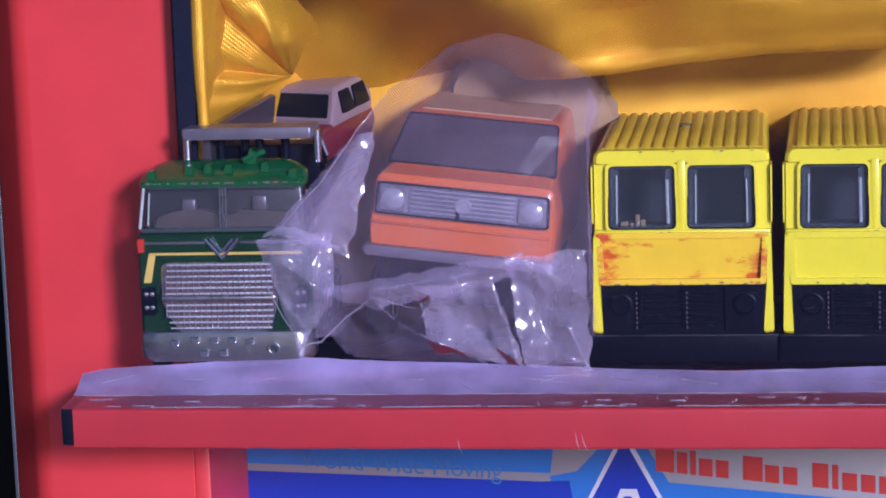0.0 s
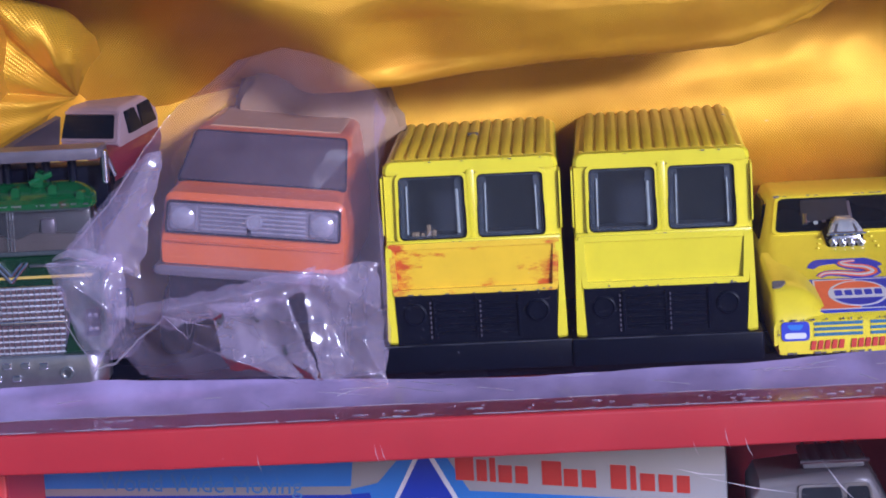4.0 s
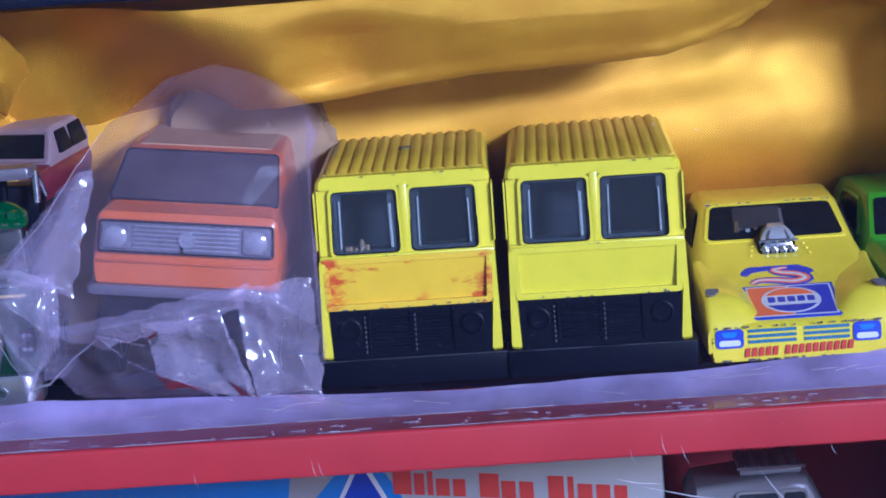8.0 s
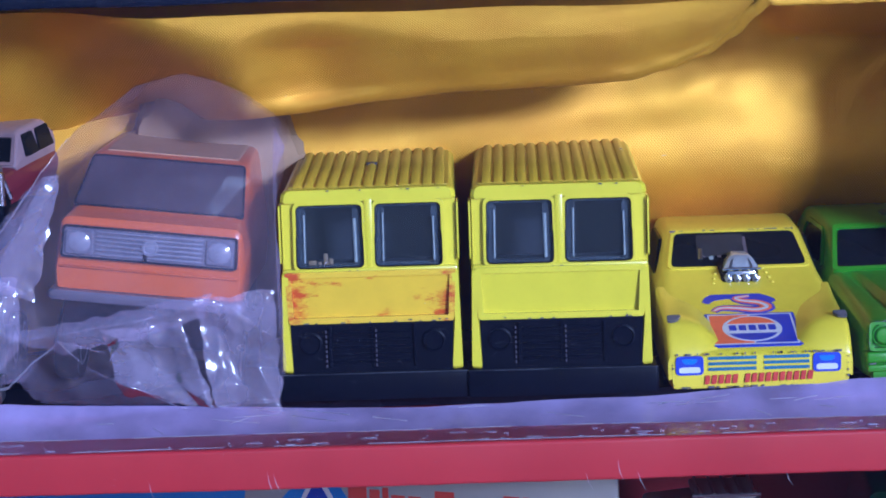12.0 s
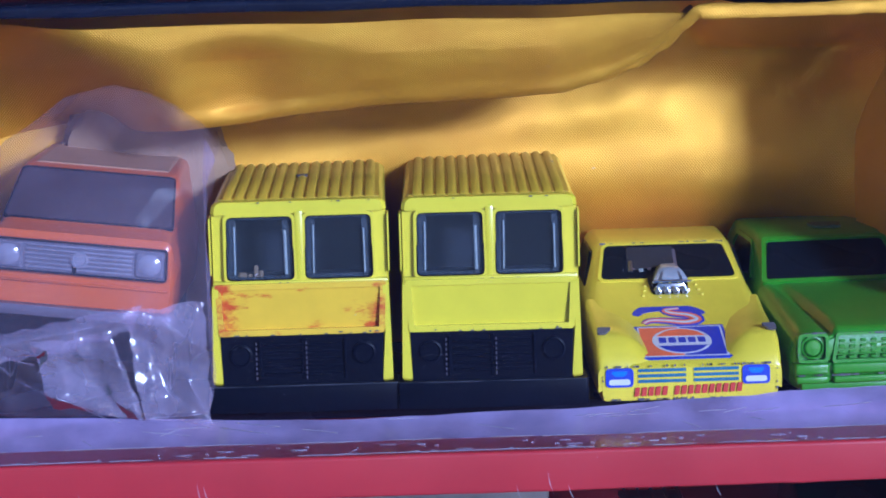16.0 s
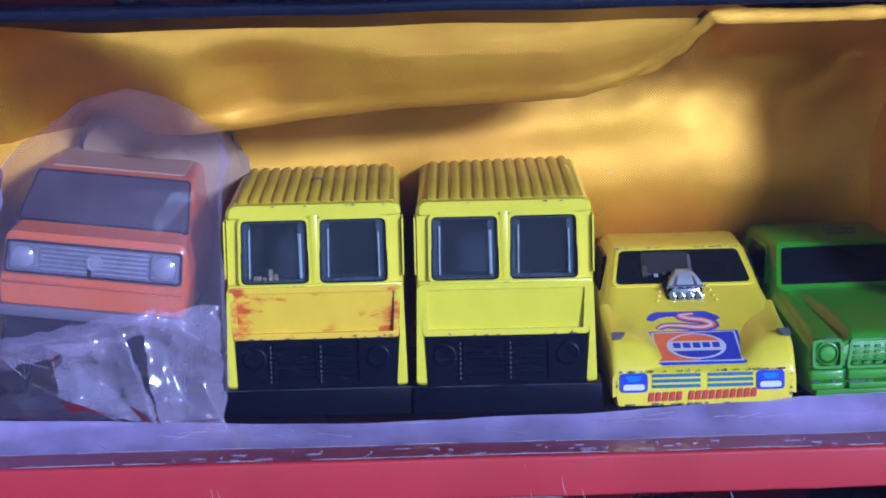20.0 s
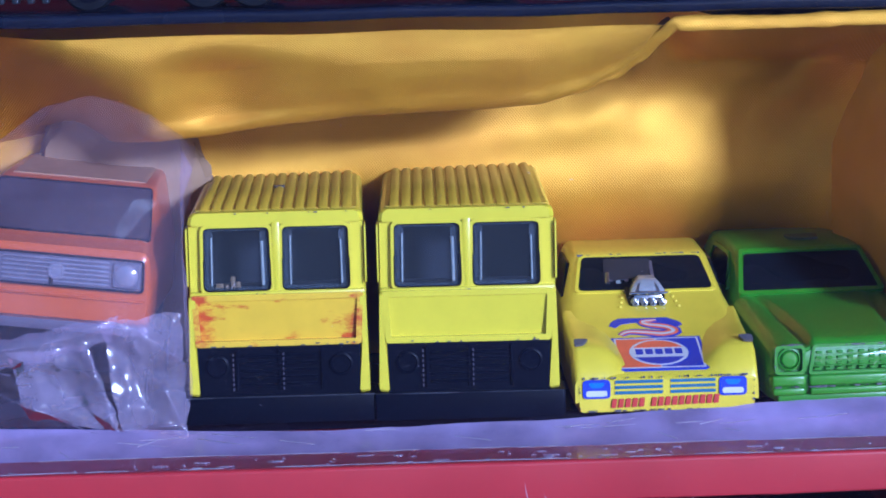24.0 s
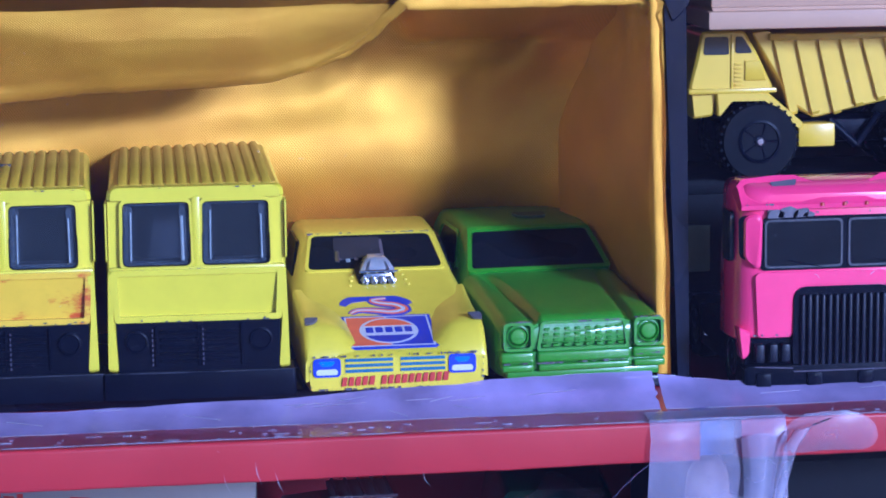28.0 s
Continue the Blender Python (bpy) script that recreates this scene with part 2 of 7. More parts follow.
RUBBED = material("rubbed black plastic", (0.05, 0.05, 0.06), 0.4, vary=0.5, scale=700)
RIB_BLACK = material("satin black ribs", (0.010, 0.011, 0.020), 0.42, vary=0.4, scale=500, spec=0.25)
CABIN = material("dark cabin plastic", (0.028, 0.027, 0.034), 0.4, vary=0.3, scale=200)
GLAZING = film_material("clear glazing", (0.80, 0.84, 0.88), 0.022, (0.45, 0.50, 0.58), 0.07, 1.0, 0.03, 90)
GLAZING_HAZE = film_material("hazy glazing rim and light band", (0.72, 0.76, 0.80), 0.10, (0.45, 0.50, 0.58), 0.16, 0.45, 0.05, 200)
# orange roof turned tan: film haze and satin reflection put into the colour
TAN_ROOF = material("tan roof with haze painted in", (0.42, 0.24, 0.11), 0.5, vary=0.15)
# lighter top and reflected red card put into the colour
ROOF_GREEN = material("green enamel with painted reflections", (0.006, 0.075, 0.018), 0.16, coat=0.6, vary=0.15, scale=200, second=(0.09, 0.04, 0.03), amount=0.36, spots=260)
RED_SHELF = material("scuffed red card", (0.40, 0.024, 0.03), 0.34, vary=0.14, scale=70, bump=0.04, bump_scale=2500, second=(0.50, 0.07, 0.07), amount=0.30, spots=420, stretch=(0.3, 1, 1.6))
CLEAR_GRILLE = material("frosted clear plastic", (0.17, 0.16, 0.20), 0.16, metal=0.2, vary=0.25, scale=300)
CLEAR_BAR = material("clear moulded ribs", (0.27, 0.26, 0.31), 0.14, metal=0.2, vary=0.25, scale=300)
# black plates stand in for the shade inside the windows
SCREEN_DARK = material("black window plate", (0.006, 0.008, 0.012), 0.25, vary=0.3, scale=200, spec=0.12)
TAPE_STREAK = film_material("paler tape", (0.94, 0.92, 0.97), 0.27, (0.86, 0.83, 1.0), 0.2, 0.5, 0.1, 90)

# ---- building helpers; all lengths below in millimetres ----
def part(name, bm, mat, parent=None, label="", angle=38):
    """Links a bmesh, drawn in millimetres, as one mesh object."""
    bmesh.ops.recalc_face_normals(bm, faces=bm.faces)
    bm.transform(Matrix.Scale(0.001, 4))
    me = bpy.data.meshes.new(name)
    bm.to_mesh(me)
    bm.free()
    me.materials.append(mat)
    me.polygons.foreach_set("use_smooth", [True] * len(me.polygons))
    me.set_sharp_from_angle(angle=radians(angle))
    ob = new(name, me)
    if parent is not None:
        ob.parent = parent
    if label:
        tagged(ob, label)
    return ob


def thing(name, label, category, x=0, y=0, z=0, turn=0, tip=0, lean=0, group=""):
    ob = new(name)
    ob.empty_display_size = 0.01
    ob.matrix_world = pose(x / 1000, y / 1000, z / 1000, tip, lean, turn)
    return tagged(ob, label, category, group)


def B():
    return bmesh.new()


def box(x0, x1, y0, y1, z0, z1, bev=0.0, seg=2, bm=None):
    bm = bm or B()
    vs = [bm.verts.new((x, y, z)) for x in (x0, x1) for y in (y0, y1) for z in (z0, z1)]
    fs = [bm.faces.new([vs[i] for i in f]) for f in ((0, 1, 3, 2), (4, 6, 7, 5), (0, 4, 5, 1), (2, 3, 7, 6), (0, 2, 6, 4), (1, 5, 7, 3))]
    if bev:
        es = {e for f in fs for e in f.edges}
        bmesh.ops.bevel(bm, geom=list(es), offset=bev, segments=seg, profile=0.5, affect='EDGES')
    return bm


def rounded(pts, r, n=3):
    """A closed outline with its corners rounded; r one radius or one for each corner."""
    out, k = [], len(pts)
    rs = r if isinstance(r, (list, tuple)) else [r] * k
    for i in range(k):
        p, a, b = Vector(pts[i]), Vector(pts[i - 1]), Vector(pts[(i + 1) % k])
        da, db = (a - p), (b - p)
        ra, rb = min(rs[i], da.length * 0.48), min(rs[i], db.length * 0.48)
        s, e = p + da.normalized() * ra, p + db.normalized() * rb
        for j in range(n + 1):
            u = j / n
            out.append(s * (1 - u) ** 2 + p * 2 * u * (1 - u) + e * u * u)
    return out


def loft(rings, cap=True, bm=None, closed=True):
    bm = bm or B()
    vr = [[bm.verts.new(p) for p in r] for r in rings]
    n = len(vr[0])
    for a, b in zip(vr, vr[1:]):
        for i in range(n if closed else n - 1):
            bm.faces.new((a[i], a[(i + 1) % n], b[(i + 1) % n], b[i]))
    if cap and closed:
        bm.faces.new(vr[0])
        bm.faces.new(vr[-1])
    return bm


def prism(pts, a, b, axis="y", bev=0.0, bm=None):
    """A plate or bar with the outline pts (two coordinates) between a and b along an axis; bev rounds its rims."""
    def put(p, t):
        return {"y": (p[0], t, p[1]), "x": (t, p[0], p[1]), "z": (p[0], p[1], t)}[axis]
    if not bev:
        return loft([[put(p, a) for p in pts], [put(p, b) for p in pts]], bm=bm)
    c = sum((Vector(p) for p in pts), Vector((0, 0))) / len(pts)
    s = 1 if b > a else -1
    def shrink(d):
        return [c + (Vector(p) - c) * max(0.0, 1 - d / max((Vector(p) - c).length, 0.01)) for p in pts]
    return loft([[put(p, a) for p in shrink(bev)], [put(p, a + s * bev) for p in pts], [put(p, b - s * bev) for p in pts], [put(p, b) for p in shrink(bev)]], bm=bm)


def turned(profile, centre=(0, 0, 0), axis="x", n=28, bm=None):
    """A turned shape: profile rows (radius, distance along the axis)."""
    rings = []
    for r, h in profile:
        ring = []
        for i in range(n):
            a = 2 * math.pi * i / n
            c, s = r * math.cos(a), r * math.sin(a)
            p = {"x": (h, c, s), "y": (c, h, s), "z": (c, s, h)}[axis]
            ring.append(Vector(p) + Vector(centre))
        rings.append(ring)
    return loft(rings, bm=bm)


def rod(p, q, r, n=10, bm=None):
    p, q = Vector(p), Vector(q)
    d = (q - p).normalized()
    u = d.orthogonal().normalized()
    v = d.cross(u)
    return loft([[c + (u * math.cos(2 * math.pi * i / n) + v * math.sin(2 * math.pi * i / n)) * r for i in range(n)] for c in (p, q)], bm=bm)


def patch(tl, tr, br, bl, r=1.0, out=0.3, back=0.3, bev=0.0, n=4, bm=None, hole=None):
    """A plate with rounded corners laid into the four-cornered field tl, tr, br, bl; out: its height over the field."""
    tl, tr, br, bl = (Vector(v) for v in (tl, tr, br, bl))
    nrm = (tr - tl).cross(bl - tl).normalized()
    w, h = ((tr - tl).length + (br - bl).length) / 2, ((bl - tl).length + (br - tr).length) / 2
    if nrm.y > 0 and abs(nrm.y) > 0.05 or (abs(nrm.y) <= 0.05 and nrm.z < 0):
        nrm = -nrm
    def ring(off, shrink):
        pts = rounded([(shrink, shrink), (w - shrink, shrink), (w - shrink, h - shrink), (shrink, h - shrink)], max(0.05, r - shrink * 0.5), n)
        o = []
        for p in pts:
            u, v = p[0] / w, p[1] / h
            o.append((tl * (1 - u) + tr * u) * (1 - v) + (bl * (1 - u) + br * u) * v + nrm * off)
        return o
    if hole:
        return loft([ring(-back, 0), ring(out, 0), ring(out, hole), ring(-back, hole), ring(-back, 0)], cap=False, bm=bm)
    rings = [ring(-back, 0), ring(out - bev, 0)] + ([ring(out, bev)] if bev else [])
    return loft(rings, bm=bm)


def grid(fn, nu, nv, mat_uv=None):
    """A sheet fn(u, v) over the unit square; mat_uv(u, v) lays its weave out."""
    bm = B()
    uvl = bm.loops.layers.uv.new("UVMap")
    vs = [[bm.verts.new(fn(i / nu, j / nv)) for j in range(nv + 1)] for i in range(nu + 1)]
    for i in range(nu):
        for j in range(nv):
            f = bm.faces.new((vs[i][j], vs[i + 1][j], vs[i + 1][j + 1], vs[i][j + 1]))
            if mat_uv:
                for lp, (a, b) in zip(f.loops, ((i, j), (i + 1, j), (i + 1, j + 1), (i, j + 1))):
                    lp[uvl].uv = mat_uv(a / nu, b / nv)
    return bm


def lerp_table(rows, x):
    """Smooth steps through rows (x, value)."""
    if x <= rows[0][0]:
        return rows[0][1]
    for (a, p), (b, q) in zip(rows, rows[1:]):
        if x <= b:
            u = (x - a) / (b - a)
            u = u * u * (3 - 2 * u) * 0.5 + u * 0.5
            return p + (q - p) * u
    return rows[-1][1]


def wob(x, y, z=0.0, s=0.1):
    return noise.noise(Vector((x * s, y * s, z * s)))


def thicken(bm, d):
    bmesh.ops.recalc_face_normals(bm, faces=bm.faces)
    bmesh.ops.solidify(bm, geom=bm.faces[:], thickness=d)
    return bm

# ---- the display case ----
SHELF_Y = -19.4
bm = prism(rounded([(-105.8, 13.0), (-105.8, 112), (-142.3, 112), (-142.3, 23.0), (-134.9, 13.0)], [0.3, 0.2, 0.2, 1.2, 2.6], 6), -116, 118, "z")
tagged(part("wall_left", bm, RED), "glossy red card frame at the side of the case", "wall", kind="structure")
bm = box(-105.8, -103.0, 13.2, 16.0, -116, -9.6, 0.3)
tagged(part("wall_lower", bm, RED), "red card return below the shelf", "wall", kind="structure")
bm = box(-140, 330, 110, 113, -116, 118)
tagged(part("wall_back", bm, RED_DULL), "dull red card back of the display case", "wall", kind="structure")
bm = box(330, 334, -22, 113, -116, 118)
tagged(part("wall_right", bm, RED), "red card side wall of the display case", "wall", kind="structure")
bm = box(-140, 330, -19, 110, -119, -109.5)
tagged(part("floor", bm, RED_DULL), "dull red card bottom of the display case", "floor", kind="structure")
bm = box(-140, 334, -10, 113, 118, 121)
tagged(part("ceiling", bm, RED_DULL), "dull red card top of the display case", "ceiling", kind="structure")
# the shelf between the two rows, its wrapped front a little uneven
def shelf_board(x0, x1, name, label):
    n = 60
    rings = []
    for i in range(n + 1):
        x = x0 + (x1 - x0) * i / n
        o = 0.25 * wob(x, 3, 0, 0.06)
        sag = 0.35 * math.sin((x + 118) / 220 * math.pi)
        pts = rounded([(SHELF_Y + o, -9.4 - sag + 0.15 * wob(x, 9, 0, 0.2)), (SHELF_Y + o, -2.5 - sag * 0.6), (90, -2.5), (90, -9.4)], [0.5, 0.7, 0.1, 0.1], 4)
        rings.append([(x, p[0], p[1]) for p in pts])
    return tagged(part(name, loft(rings), RED_SHELF), label, "shelf", kind="structure")
shelf_board(-119.0, 100.6, "shelf_1", "red card shelf with a wrapped front edge")
shelf_board(107.8, 329.5, "shelf_2", "red card shelf carried on beside the gap")
bm = box(-121.2, -118.8, SHELF_Y + 0.3, 70, -9.0, -2.6, 0.4)
tagged(part("shelf_end_cap", bm, BLACK), "black end of the shelf against the side wall", "trim", kind="structure")
bm = prism(rounded([(100.4, -15.2), (107.9, -14.6), (107.9, 70), (100.4, 70)], 0.8, 3), -9.6, -3.0, "z")
tagged(part("shelf_joint", bm, material("grey-blue card", (0.10, 0.17, 0.33), 0.5)), "grey-blue joint between two shelves", "trim", kind="structure")
# outside the case, on the left
bm = prism(rounded([(-142.4, 24.0), (-143.3, 24.0), (-143.3, 112), (-142.4, 112)], 0.3, 3), -116, 118, "z")
tagged(part("trim", bm, CHROME), "thin bright metal strip along the case side", "trim", kind="structure")
bm = box(-330, -145.0, 40, 44, -119, 300)
tagged(part("backdrop", bm, DARK), "dark greenish panel beside the case", "wall", kind="structure")
bm = box(-1500, 1500, -1500, 1500, -126, -119.2)
tagged(part("ground", bm, material("grey table top", (0.20, 0.19, 0.18), 0.6, scale=12)), "grey table top that carries the case", "ground", kind="structure")

# ---- the lined box ----
lined_box = thing("presentation_box", "navy leatherette box on its side, lined with gold satin", "box")
F = 8.0   # its open front
part("side_panel", prism(rounded([(-104.6, -2.4), (-101.6, -2.4), (-101.0, 71.6), (-104.4, 71.6)], 0.7, 3), F, 88, "y", 0.5), NAVY, lined_box)
part("side_panel", prism(rounded([(105.2, -2.4), (104.2, 71.8), (100.0, 71.6), (103.0, -2.4)], 1.2, 4), F, 88, "y", 1.3), NAVY, lined_box)
rings = []
for i in range(41):
    x = -103.6 + 207.2 * i / 40
    d = 0.35 * wob(x, 1, 0, 0.05)
    pts = rounded([(F - 0.2, 69.4 + d), (F - 0.4, 71.6 + d * 0.6), (88, 71.6), (88, 69.4)], [0.6, 0.9, 0.1, 0.1], 3)
    rings.append([(x, p[0], p[1]) for p in pts])
part("top_panel", loft(rings), NAVY, lined_box)
part("bottom_panel", box(-101.4, 102.8, F, 88, -2.4, -0.2, 0.4), NAVY, lined_box)
part("back_panel", box(-101.6, 102.0, 86, 88, -0.2, 69.4), NAVY, lined_box)
# folded corner of the cover
part("folded_corner", prism(rounded([(99.0, 69.6), (104.9, 72.0), (104.7, 66.0), (101.6, 63.0)], 0.8, 3), F - 0.7, F + 0.6, "y", 0.3), NAVY, lined_box)

CREASE = [(-102, 44), (-70, 44.2), (-50, 44.4), (-32, 45.4), (-12, 47.8), (0, 48.9), (20, 49.4), (33, 50.2), (40, 52.0), (47, 55.2), (52, 58.6), (56, 62.2), (59, 65.2), (62, 66.4), (102, 66.6)]
FLAP_EDGE = [(-101.5, 43.6), (-66.0, 43.8), (-58.0, 44.4), (-47.2, 46.0), (-38.0, 47.8), (-30.2, 48.4), (-11.3, 50.7), (0.0, 51.8), (18.8, 52.3), (31.0, 53.0), (37.4, 54.9), (43.9, 58.0), (48.4, 61.4), (51.8, 65.0), (54.4, 67.2)]
def flap(u, v):
    """From the rolled front edge at the top it hangs down as a cushion to the fold."""
    x = -101.5 + (54.6 + 101.5) * u
    zc = lerp_table(FLAP_EDGE, x)
    p = min(1.0, v / 0.92)
    tuck = max(0.0, (v - 0.92) / 0.08)
    drop = max(0.0, 67.2 - zc)
    left = max(0.0, min(1.0, (-36 - x) / 20))       # on the far side it hangs back to the rear wall
    reach = 11.5 + 38.0 * left * left * (3 - 2 * left)
    y = 8.6 + min(reach, drop * (0.65 + 2.2 * left)) * p ** 1.6 + 12.0 * tuck
    y += 1.3 * max(0.0, 1 - p * drop / 5.0) ** 2          # rolls forward below the box's edge
    z = 67.2 - drop * p + 0.6 * tuck
    deep = min(1.0, p / 0.35) * min(1.0, (1 - p) / 0.25 + 0.25) * min(1.0, drop / 12)
    y += deep * (5.0 * math.exp(-((x + 25) / 9) ** 2 - ((p - 0.55) / 0.4) ** 2) + 4.0 * math.exp(-((x + 66) / 15) ** 2) - 1.6 * math.exp(-((x - 8) / 14) ** 2) - 1.8 * math.exp(-((x + 45) / 9) ** 2))
    y += deep * (1.0 * wob(x, p * 24, 2, 0.06) + 0.25 * wob(x, p * 30, 7, 0.16))
    y -= 0.9 * math.exp(-((p - 0.93) / 0.10) ** 2) * min(1.0, drop / 12)       # a soft roll above the fold
    z += 0.4 * wob(x, 5, 0, 0.05) * (1 - p)
    pull = max(0.0, (-76 - x) / 25)
    y += deep * pull * 2.4 * math.sin(z * 0.55 + x * 0.22)
    far = max(0.0, min(1.0, (-50 - x) / 30))
    far = far * far * (3 - 2 * far)
    y = y * (1 - far) + (37 + 12 * p + 10 * tuck) * far       # behind the gathered corner
    return (x, y, min(z, 68.6))
part("lining_flap", grid(flap, 150, 56, lambda u, v: (u * 156, v * 28)), SATIN, lined_box, "sagging gold satin with a rolled upper edge", 80)
def back_sheet(u, v):
    x = -101 + 201.5 * u
    top = 69.2
    z = top * (1 - v) - 0.1
    y = 51.5 + 0.17 * max(-14.0, min(12.0, z - 38)) + 0.10 * max(-30.0, min(75.0, x))
    zc = lerp_table(CREASE, x)
    # a broad swell under the fold, running out to the right
    zs = zc - 8.0 + 0.02 * (x - 20)
    y += 16 / (1 + math.exp((z - 24) / 4.0)) * min(1.0, max(0.0, (96 - abs(x)) / 20))
    amp = 1.6 * (1 / (1 + math.exp((x - 52) / 16)))
    y -= amp * math.exp(-((z - zs) / 5.0) ** 2)
    y += 1.1 * math.exp(-((x - 30) / 24) ** 2 - ((z - 40) / 3.6) ** 2)
    y += 0.7 * wob(x, z, 3, 0.05) + 0.12 * wob(x, z, 9, 0.2)
    # meets the rolled edge at the top on the right
    k = 1 / (1 + math.exp(-(x - 61) / 1.6))
    rise = max(0.0, (z - 56) / 13)
    y = y * (1 - k * rise ** 1.5) + (F + 0.6) * k * rise ** 1.5
    # rounds into the side walls
    side = max(0.0, (abs(x - 0.5) - 84) / 17)
    high = max(0.0, min(1.0, (z - 42) / 24)) if x > 0 else 0.0
    y -= (22 + 16 * high) * side ** 2.2
    # creases that run down from the pinched corner
    if x > 60 and z > 28:
        a = math.atan2(69 - z, 99 - x)
        y += 1.5 * math.sin(a * 9 + 0.6) * min(1, math.hypot(69 - z, 99 - x) / 14) * max(0.0, min(1.0, (z - 28) / 20)) * min(1, (x - 60) / 14)
    return (x, max(y, F + 0.9), z if z < 66 else 66 + (z - 66) * 0.6)
part("lining_back", grid(back_sheet, 150, 64, lambda u, v: (u * 201, v * 70)), SATIN, lined_box, "gold satin back with soft swells", 80)
def right_sheet(u, v):
    """From the back, along the side wall, round the front edge."""
    z = 69.0 * (1 - v) - 0.1
    high = max(0.0, min(1.0, (z - 40) / 28))
    y0 = 54.5 - 42 * high ** 1.3
    y = y0 - (y0 - 7.4) * u
    lean = 1.6 * (1 - z / 69)
    x = 97.6 + lean - (8.5 - 5 * high) * (1 - u) ** 2.2
    x += 0.7 * wob(y, z, 4, 0.06) + 1.3 * max(0, (z - 52) / 17) * math.sin(y * 0.5 + z * 0.35)
    if u > 0.92:
        x += (u - 0.92) * 26
        y -= (u - 0.92) * 4
    if z > 60:
        x -= (z - 60) * 0.25 * u * (1 + 0.6 * math.sin(z * 1.3))
    return (x, y, z)
part("lining_side", grid(right_sheet, 50, 60, lambda u, v: (u * 50, v * 70)), SATIN, lined_box, "gold satin side turned over a bright edge", 80)
def left_sheet(u, v):
    """Gathered satin on the left: folds run from the upper corner towards a pinch at the back."""
    z = 69.0 * (1 - v) - 0.1
    y = 8.4 + 46 * u
    x = -100.6 + 9.0 * u ** 1.4
    a = math.atan2(z - 46, (1 - u) * 46 + 2)
    rad = math.hypot(z - 46, (1 - u) * 46)
    calm = max(0.1, min(1.0, (z - 42) / 10))
    x += calm * 4.2 * math.sin(a * 5.2 + 0.9) * min(1, rad / 16) * (0.4 + 0.6 * u) + 3.4 * math.exp(-((a - 0.5) / 0.24) ** 2) * min(1, rad / 20)
    x += 0.5 * wob(y, z, 6, 0.15)
    if u < 0.08:
        x -= (0.08 - u) * 16
    return (max(x, -101.4), y, z)
part("lining_side", grid(left_sheet, 60, 60, lambda u, v: (u * 50, v * 70)), SATIN, lined_box, "gathered gold satin drawn into folds", 80)

# rolled edges of the lining all round the opening
def rolled(path, r, name, label, seg=14, tw=0.0, flat=1.0):
    rings, arc = [], 0.0
    bm = B()
    uvl = bm.loops.layers.uv.new("UVMap")
    vs = []
    for i, p in enumerate(path):
        p = Vector(p)
        d = (Vector(path[min(i + 1, len(path) - 1)]) - Vector(path[max(i - 1, 0)])).normalized()
        # flattened lips face midway between sun and camera so that they glint
        front = Vector((0.0, 1.0, 0.0)) if flat == 1.0 else Vector((-0.27, 0.93, -0.22))
        a = d.cross(front).normalized()
        rr = r * (1 + 0.25 * wob(i, 2, 0, 0.11)) * (1 - tw * (1 - min(1.0, i / 50)) ** 1.5)
        vs.append([bm.verts.new(p + (a * math.cos(2 * math.pi * k / seg) + front * flat * math.sin(2 * math.pi * k / seg)) * rr) for k in range(seg)])
    for i in range(len(path) - 1):
        step = (Vector(path[i + 1]) - Vector(path[i])).length
        for k in range(seg):
            f = bm.faces.new((vs[i][k], vs[i + 1][k], vs[i + 1][(k + 1) % seg], vs[i][(k + 1) % seg]))
            w = 2 * math.pi * r / seg
            for lp, q in zip(f.loops, ((arc, k * w), (arc + step, k * w), (arc + step, (k + 1) * w), (arc, (k + 1) * w))):
                lp[uvl].uv = q
        arc += step
    part(name, bm, SATIN, lined_box, label, 80)
top_path = []
for i in range(140):
    x = 36.0 + 60.0 * i / 139
    edge = min(67.5, lerp_table(FLAP_EDGE, x) + 0.2)
    top_path.append((x, 8.5 + 0.6 * (67.5 - edge) + 0.4 * wob(x, 8, 0, 0.08), edge + 0.3 * wob(x, 5, 0, 0.06)))
rolled(top_path, 1.3, "lining_lip", "bright rolled satin edge along the top", tw=0.85, flat=0.4)
rolled([(98.6 + 1.7 * (1 - z / 68) + 0.3 * wob(z, 3, 0, 0.1), 8.0, z) for z in [67.5 * i / 60 for i in range(61)]], 1.2, "lining_lip", "bright rolled satin edge at the side", flat=0.4)
rolled([(-100.0 - 0.2 * wob(z, 3, 0, 0.1), 8.8, z) for z in [67.5 * i / 60 for i in range(61)]], 1.2, "lining_lip", "bright rolled satin edge at the side")
# pinched fabric in the upper corner
rolled([(91.5, 9.0, 67.0), (92.6, 8.4, 68.2), (94.2, 8.0, 69.2), (96.0, 8.0, 68.9), (97.8, 8.4, 67.8), (98.6, 8.6, 66.0)], 0.75, "lining_pinch", "pinched satin in the corner")
